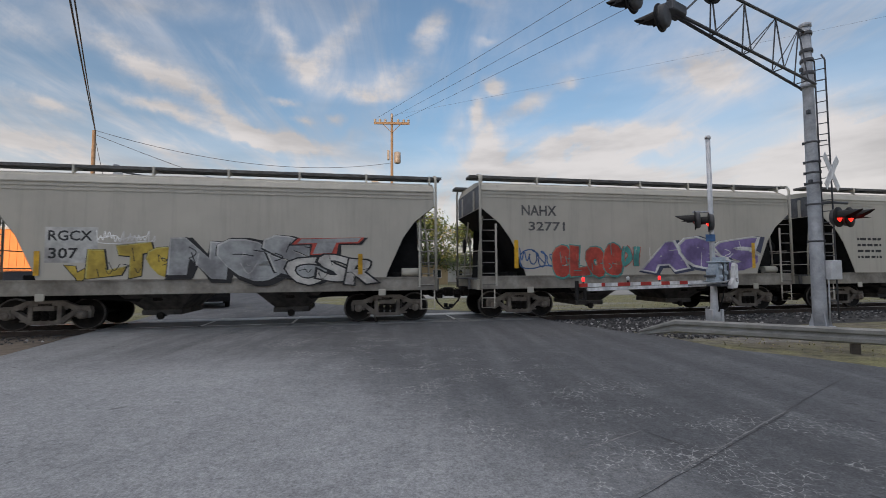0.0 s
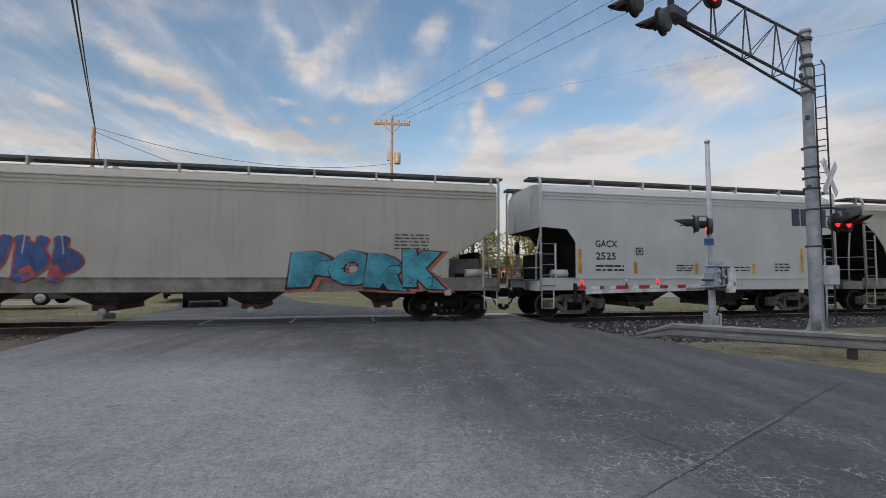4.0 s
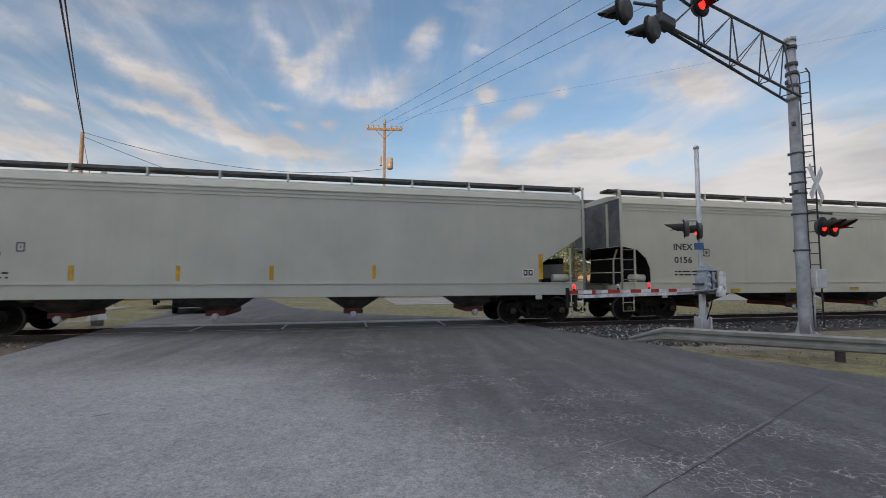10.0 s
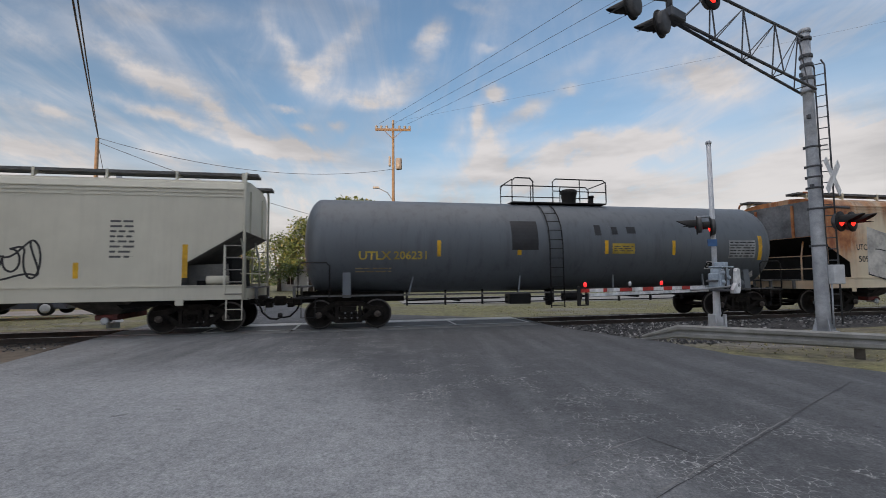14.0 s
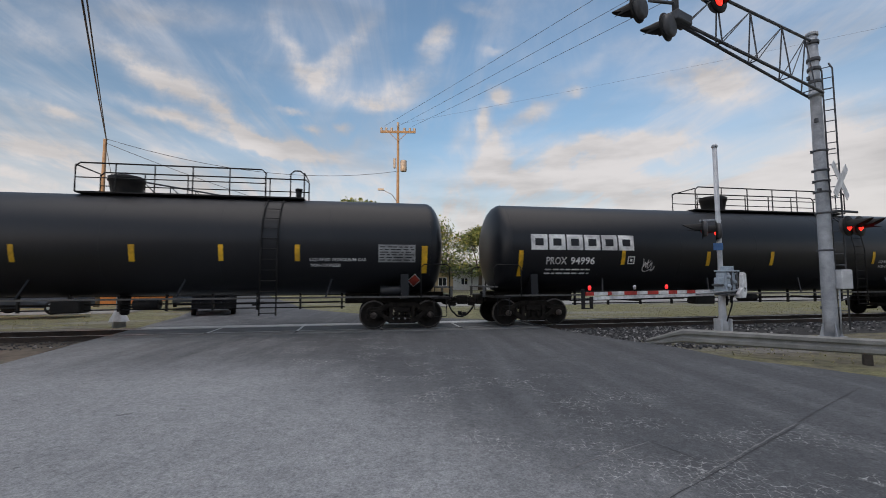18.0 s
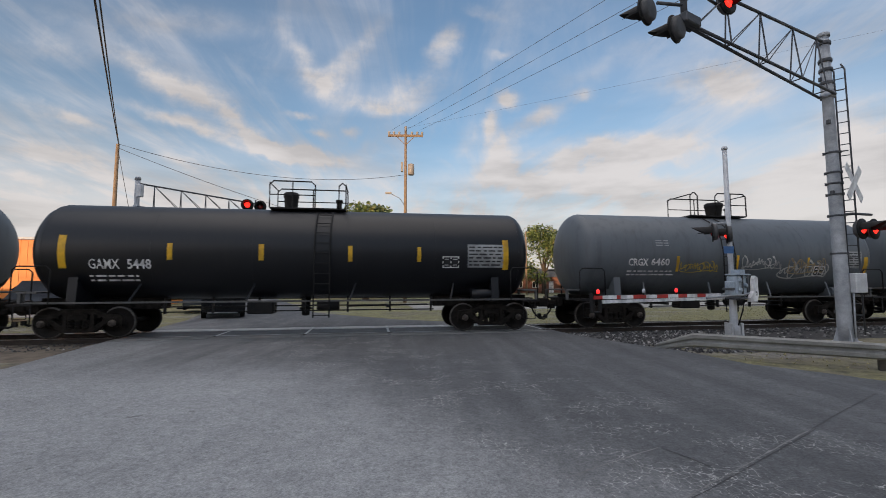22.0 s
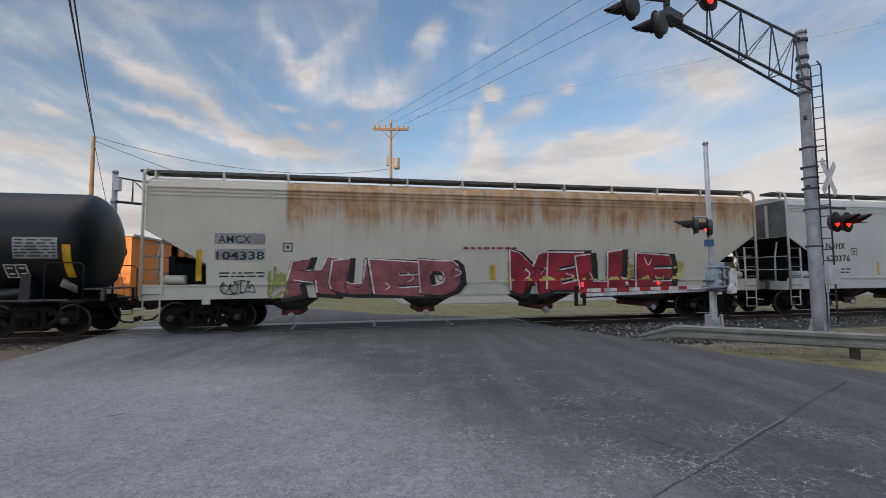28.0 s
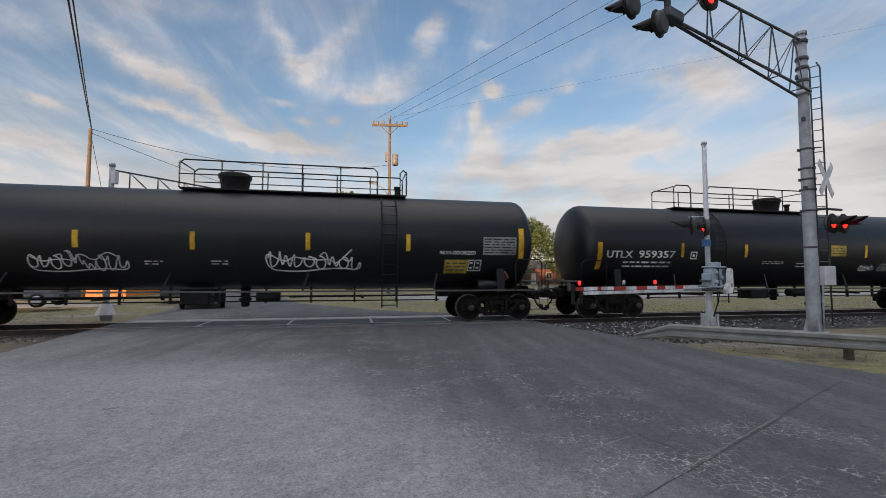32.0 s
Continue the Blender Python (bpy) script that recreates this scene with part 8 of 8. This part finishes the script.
    small_print(24, -6.90, 1.97, -5.24, 2.34, "silver", 3)
    strip(24, -4.45, 2.05, -4.34, 2.44)
    strip(24, -0.60, 1.95, -0.49, 2.48)
    strip(24, 2.96, 2.02, 3.07, 2.46)
    tag(24, -6.85, 1.38, -5.67, 1.90, "pale")
    letters(24, -5.09, 1.65, -3.10, 2.09, "MILDU", "w", fat=0.02, wild=0.6)
    panel(24, -3.05, 1.75, -2.56, 2.01, "dk")
    panel(24, -0.61, 1.49, 0.60, 1.95, "dk")
    tag(24, -2.19, 1.28, -1.32, 1.92, "w")
    tag(24, -0.93, 2.12, 0.27, 3.04, "w")
    tag(24, 1.33, 2.71, 2.10, 3.34, "gold")
    tag(24, 1.26, 2.28, 3.57, 2.89, "pale")
    tag(24, 1.42, 1.41, 2.98, 2.20, "olive")
    tag(24, 3.41, 1.72, 4.67, 2.28, "w")
    tag(24, 5.11, 1.37, 6.66, 1.71, "pale")
    tag(24, 6.74, 1.77, 7.82, 2.28, "pale")
    data_table(24, 6.76, 2.32, 7.83, 2.89)
    words(25, -6.87, 2.15, -6.02, 2.42, "LYBX", "w")
    words(25, -5.86, 2.15, -5.00, 2.42, "4079", "w")
    square_mark(25, -4.83, 2.16, -4.53, 2.42)
    small_print(25, -6.88, 1.81, -5.27, 2.05, "w", 2)
    strip(25, -8.02, 2.05, -7.88, 2.97)
    strip(25, -4.99, 2.27, -4.85, 2.77)
    strip(25, -2.14, 2.27, -1.99, 2.77)
    strip(25, 1.52, 2.28, 1.67, 2.78)
    strip(25, 4.42, 2.28, 4.58, 2.80)
    strip(25, 7.82, 2.10, 8.02, 3.03)
    notice(25, 3.05, 2.19, 3.81, 2.61)
    tag(25, -3.97, 1.41, -2.64, 1.98, "blue")
    small_print(25, -2.55, 1.69, -1.46, 1.94, "w", 4)
    small_print(25, 1.14, 1.60, 2.35, 1.96, "w", 4)
    tag(25, 2.53, 1.52, 4.35, 1.96, "steel")
    data_table(25, 6.50, 2.20, 7.67, 2.71)
    label_plate(25, 6.29, 1.66, 6.78, 1.97)
    placard(25, 7.32, 1.17, 7.72, 1.60, "red")
    words(26, -8.16, 2.64, -7.29, 2.87, "CBFX", "k")
    words(26, -8.18, 2.18, -6.93, 2.42, "470283", "k")
    square_mark(26, -6.87, 2.40, -6.60, 2.66)
    small_print(26, -8.13, 1.59, -7.23, 1.86, "k", 2)
    letters(26, -6.75, 0.98, -2.35, 2.24, "OECE", "pale", "k", "pink", fat=0.075, wild=0.4, rim=0.045)
    letters(26, -2.40, 1.09, -1.29, 2.04, "KSO", "pale", "k", "pink", fat=0.03)
    letters(26, -0.35, 1.04, 3.95, 2.24, "CHEK", "coral", "k", "teal", glint="orange", fat=0.085, rim=0.02)
    tag(26, -9.85, 1.04, -8.63, 1.41, "k")
    tag(26, -7.86, 1.86, -7.38, 2.11, "k")
    small_print(26, 5.02, 1.65, 6.63, 2.25, "k", 6)
    label_plate(26, 7.00, 1.77, 7.44, 2.01)
    words(27, -8.16, 2.51, -7.23, 2.76, "NAHX", "k")
    words(27, -8.18, 2.03, -7.05, 2.28, "620376", "k")
    square_mark(27, -6.95, 2.28, -6.69, 2.55)
    small_print(27, -8.20, 1.56, -7.07, 1.81, "k", 2)
    strip(27, -8.46, 1.49, -8.36, 2.41)
    strip(27, -5.73, 1.50, -5.64, 2.00)
    strip(27, -3.03, 1.48, -2.93, 1.99)
    panel(28, -8.26, 2.56, -6.90, 2.88, "silver")
    panel(28, -8.25, 2.10, -6.89, 2.43, "silver")
    words(28, -8.17, 2.59, -7.30, 2.82, "AMCX", "k")
    words(28, -8.21, 2.12, -6.92, 2.36, "104338", "k")
    square_mark(28, -6.41, 2.35, -6.14, 2.62)
    small_print(28, -8.12, 1.60, -6.91, 1.79, "k", 2)
    strip(28, -8.73, 1.52, -8.58, 2.41)
    letters(28, -6.21, 0.98, -1.08, 2.24, "HUED", "rose", "dk", "k", glint="w", fat=0.075, rim=0.03)
    piece(28, 0.40, 1.20, 7.00, 2.20, "lemon", "lemon")
    letters(28, 0.75, 0.98, 6.40, 2.42, "MELLE", "crimson", "dk", "k", glint="w", fat=0.065, rim=0.03)
    tag(28, -8.05, 1.12, -7.11, 1.60, "k")
    tag(28, -6.80, 0.97, -6.26, 2.20, "olive")
    small_print(28, -0.98, 2.40, 0.88, 2.57, "dred", 1)
    strip(28, -0.09, 1.48, 0.06, 1.93)
    words(29, -5.30, 2.12, -4.49, 2.42, "TILX", "w")
    words(29, -4.40, 2.13, -3.15, 2.43, "200413", "w")
    square_mark(29, -2.87, 2.13, -2.54, 2.44)
    small_print(29, -5.28, 1.75, -3.49, 2.09, "w", 2)
    strip(29, -6.33, 1.59, -6.14, 2.50)
    strip(29, -3.06, 2.02, -2.91, 2.52)
    strip(29, -0.63, 2.04, -0.48, 2.54)
    strip(29, 3.85, 2.06, 3.97, 2.54)
    strip(29, 6.38, 1.65, 6.58, 2.54)
    notice(29, 2.89, 2.16, 3.80, 2.53)
    data_table(29, 5.24, 2.16, 6.27, 2.73)
    tag(29, -4.76, 1.25, -3.04, 1.79, "w")
    small_print(29, -2.43, 1.53, -1.38, 1.81, "w", 3)
    small_print(29, 1.74, 1.59, 2.82, 1.97, "w", 4)
    label_plate(29, 4.98, 1.65, 5.51, 2.01)
    placard(29, 6.06, 1.19, 6.49, 1.63, "w")
    words(30, -8.55, 2.17, -7.68, 2.44, "GATX", "w")
    words(30, -7.46, 2.17, -6.26, 2.45, "210886", "w")
    square_mark(30, -5.97, 2.18, -5.71, 2.45)
    small_print(30, -8.46, 1.79, -6.69, 2.05, "w", 2)
    strip(30, -9.47, 2.08, -9.31, 3.01)
    strip(30, -6.16, 2.29, -6.04, 2.78)
    strip(30, -2.93, 2.30, -2.79, 2.78)
    strip(30, 0.35, 2.31, 0.48, 2.80)
    strip(30, 3.22, 2.32, 3.36, 2.79)
    strip(30, 6.25, 2.35, 6.38, 2.82)
    data_table(30, 8.27, 2.20, 9.39, 2.79)
    panel(30, 7.14, 2.04, 7.95, 2.47, "silver")
    panel(30, 2.69, 1.63, 3.68, 2.17, "dk")
    panel(30, 2.78, 1.86, 3.32, 2.08, "tan")
    panel(30, 4.55, 1.75, 5.65, 2.46, "dk")
    tag(30, 4.05, 1.56, 5.58, 2.23, "w")
    tag(30, -4.03, 1.56, -2.47, 2.21, "pale")
    tag(30, -2.21, 1.66, -1.56, 2.13, "olive")
    tag(30, -1.05, 1.54, 0.24, 1.96, "pale")
    tag(30, 0.99, 1.55, 1.90, 2.04, "pale")
    words(31, -8.57, 2.14, -7.56, 2.39, "UTLX", "w")
    words(31, -7.33, 2.15, -5.86, 2.41, "959357", "w")
    small_print(31, -7.90, 1.79, -6.01, 2.07, "w", 2)
    strip(31, -8.93, 1.74, -8.75, 2.68)
    strip(31, -5.63, 2.19, -5.52, 2.68)
    strip(31, -2.92, 2.21, -2.79, 2.68)
    strip(31, -0.07, 2.23, 0.05, 2.71)
    strip(31, 2.77, 2.24, 2.89, 2.73)
    strip(31, 5.58, 2.26, 5.71, 2.75)
    strip(31, 8.84, 1.90, 9.03, 2.85)
    notice(31, 1.08, 2.29, 1.83, 2.71)
    square_mark(31, -5.24, 2.12, -4.97, 2.39)
    small_print(31, -2.06, 1.95, -1.09, 2.09, "w", 2)
    small_print(31, -0.48, 1.83, 0.20, 2.06, "w", 2)
    tag(31, 2.67, 1.72, 3.44, 2.02, "w")
    tag(31, 3.65, 1.72, 4.48, 2.03, "pale")
    small_print(31, 5.09, 1.74, 7.05, 2.23, "w", 3)
    data_table(31, 7.58, 2.34, 8.68, 2.88)
    placard(31, 8.37, 1.43, 8.79, 1.88, "red")
    strip(32, -4.06, 2.27, -3.92, 2.74)
    strip(32, -1.17, 2.25, -1.04, 2.76)
    strip(32, 1.97, 2.27, 2.10, 2.79)
    strip(32, 4.97, 2.28, 5.10, 2.80)
    strip(32, 8.68, 2.08, 8.86, 3.07)
    tag(32, -5.17, 1.60, -2.77, 2.19, "w")
    tag(32, 0.90, 1.62, 3.58, 2.32, "w")
    small_print(32, -2.36, 1.80, -1.90, 1.95, "w", 2)
    small_print(32, -0.64, 1.81, -0.19, 1.97, "w", 2)
    words(32, 6.06, 2.19, 7.23, 2.31, "NON-ODORIZED", "w")
    notice(32, 6.22, 1.59, 6.99, 2.03)
    data_table(32, 7.47, 2.19, 8.59, 2.77)
    label_plate(32, 7.00, 1.67, 7.44, 2.03)
    placard(32, 8.11, 1.24, 8.49, 1.67, "red")


marks()


def drips():
    """Oil run down from the platform over the barrel of one tank car, beside its ladder."""
    rnd = random.Random(404)
    top, ladder = TANKS[20][0], TANKS[20][4]
    for q in range(34):
        u = ladder + rnd.gauss(0.05, 0.42)
        z1 = top - rnd.uniform(0.12, 0.5)
        z0 = z1 - rnd.uniform(0.3, 1.9) * (1.3 - min(1.0, abs(u - ladder)))
        bm = bmesh.new()
        stroke(20, bm, [(u, z1), (u + rnd.uniform(-0.02, 0.02), (z0 + z1) / 2), (u, max(z0, 1.3))], rnd.uniform(0.02, 0.11), lift(20, 0.0002))
        on_car("oil_drip", 20, bm, "dk", "dark oil run")


drips()



# ---------------------------------------------------------------- motion of the train
def gone(t):
    """Metres the train has rolled after t seconds."""
    return 17.3835 * t + 0.5 * 0.011026 * t * t


def motions():
    """Every car rolls along the track; its wheelsets turn while it passes the crossing."""
    for s0, car_, wheels, info in CARS:
        walk(car_, [(t, track_pose(s0 + gone(t))) for t in range(0, 33, 2)])
        passing = [k / FPS for k in range(0, 32 * FPS + 1) if -19.0 < s0 + gone(k / FPS) < 27.0]
        if not passing:
            continue
        times = ([0.0] if passing[0] > 0 else []) + passing + ([32.0] if passing[-1] < 32 else [])
        for q, w in enumerate(wheels):
            x = 0.89 if q % 2 else -0.89
            walk(w, [(t, pose(x, 0, WHEEL_R, 0, math.degrees(gone(min(max(t, passing[0]), passing[-1])) / WHEEL_R) % 360)) for t in times])


motions()
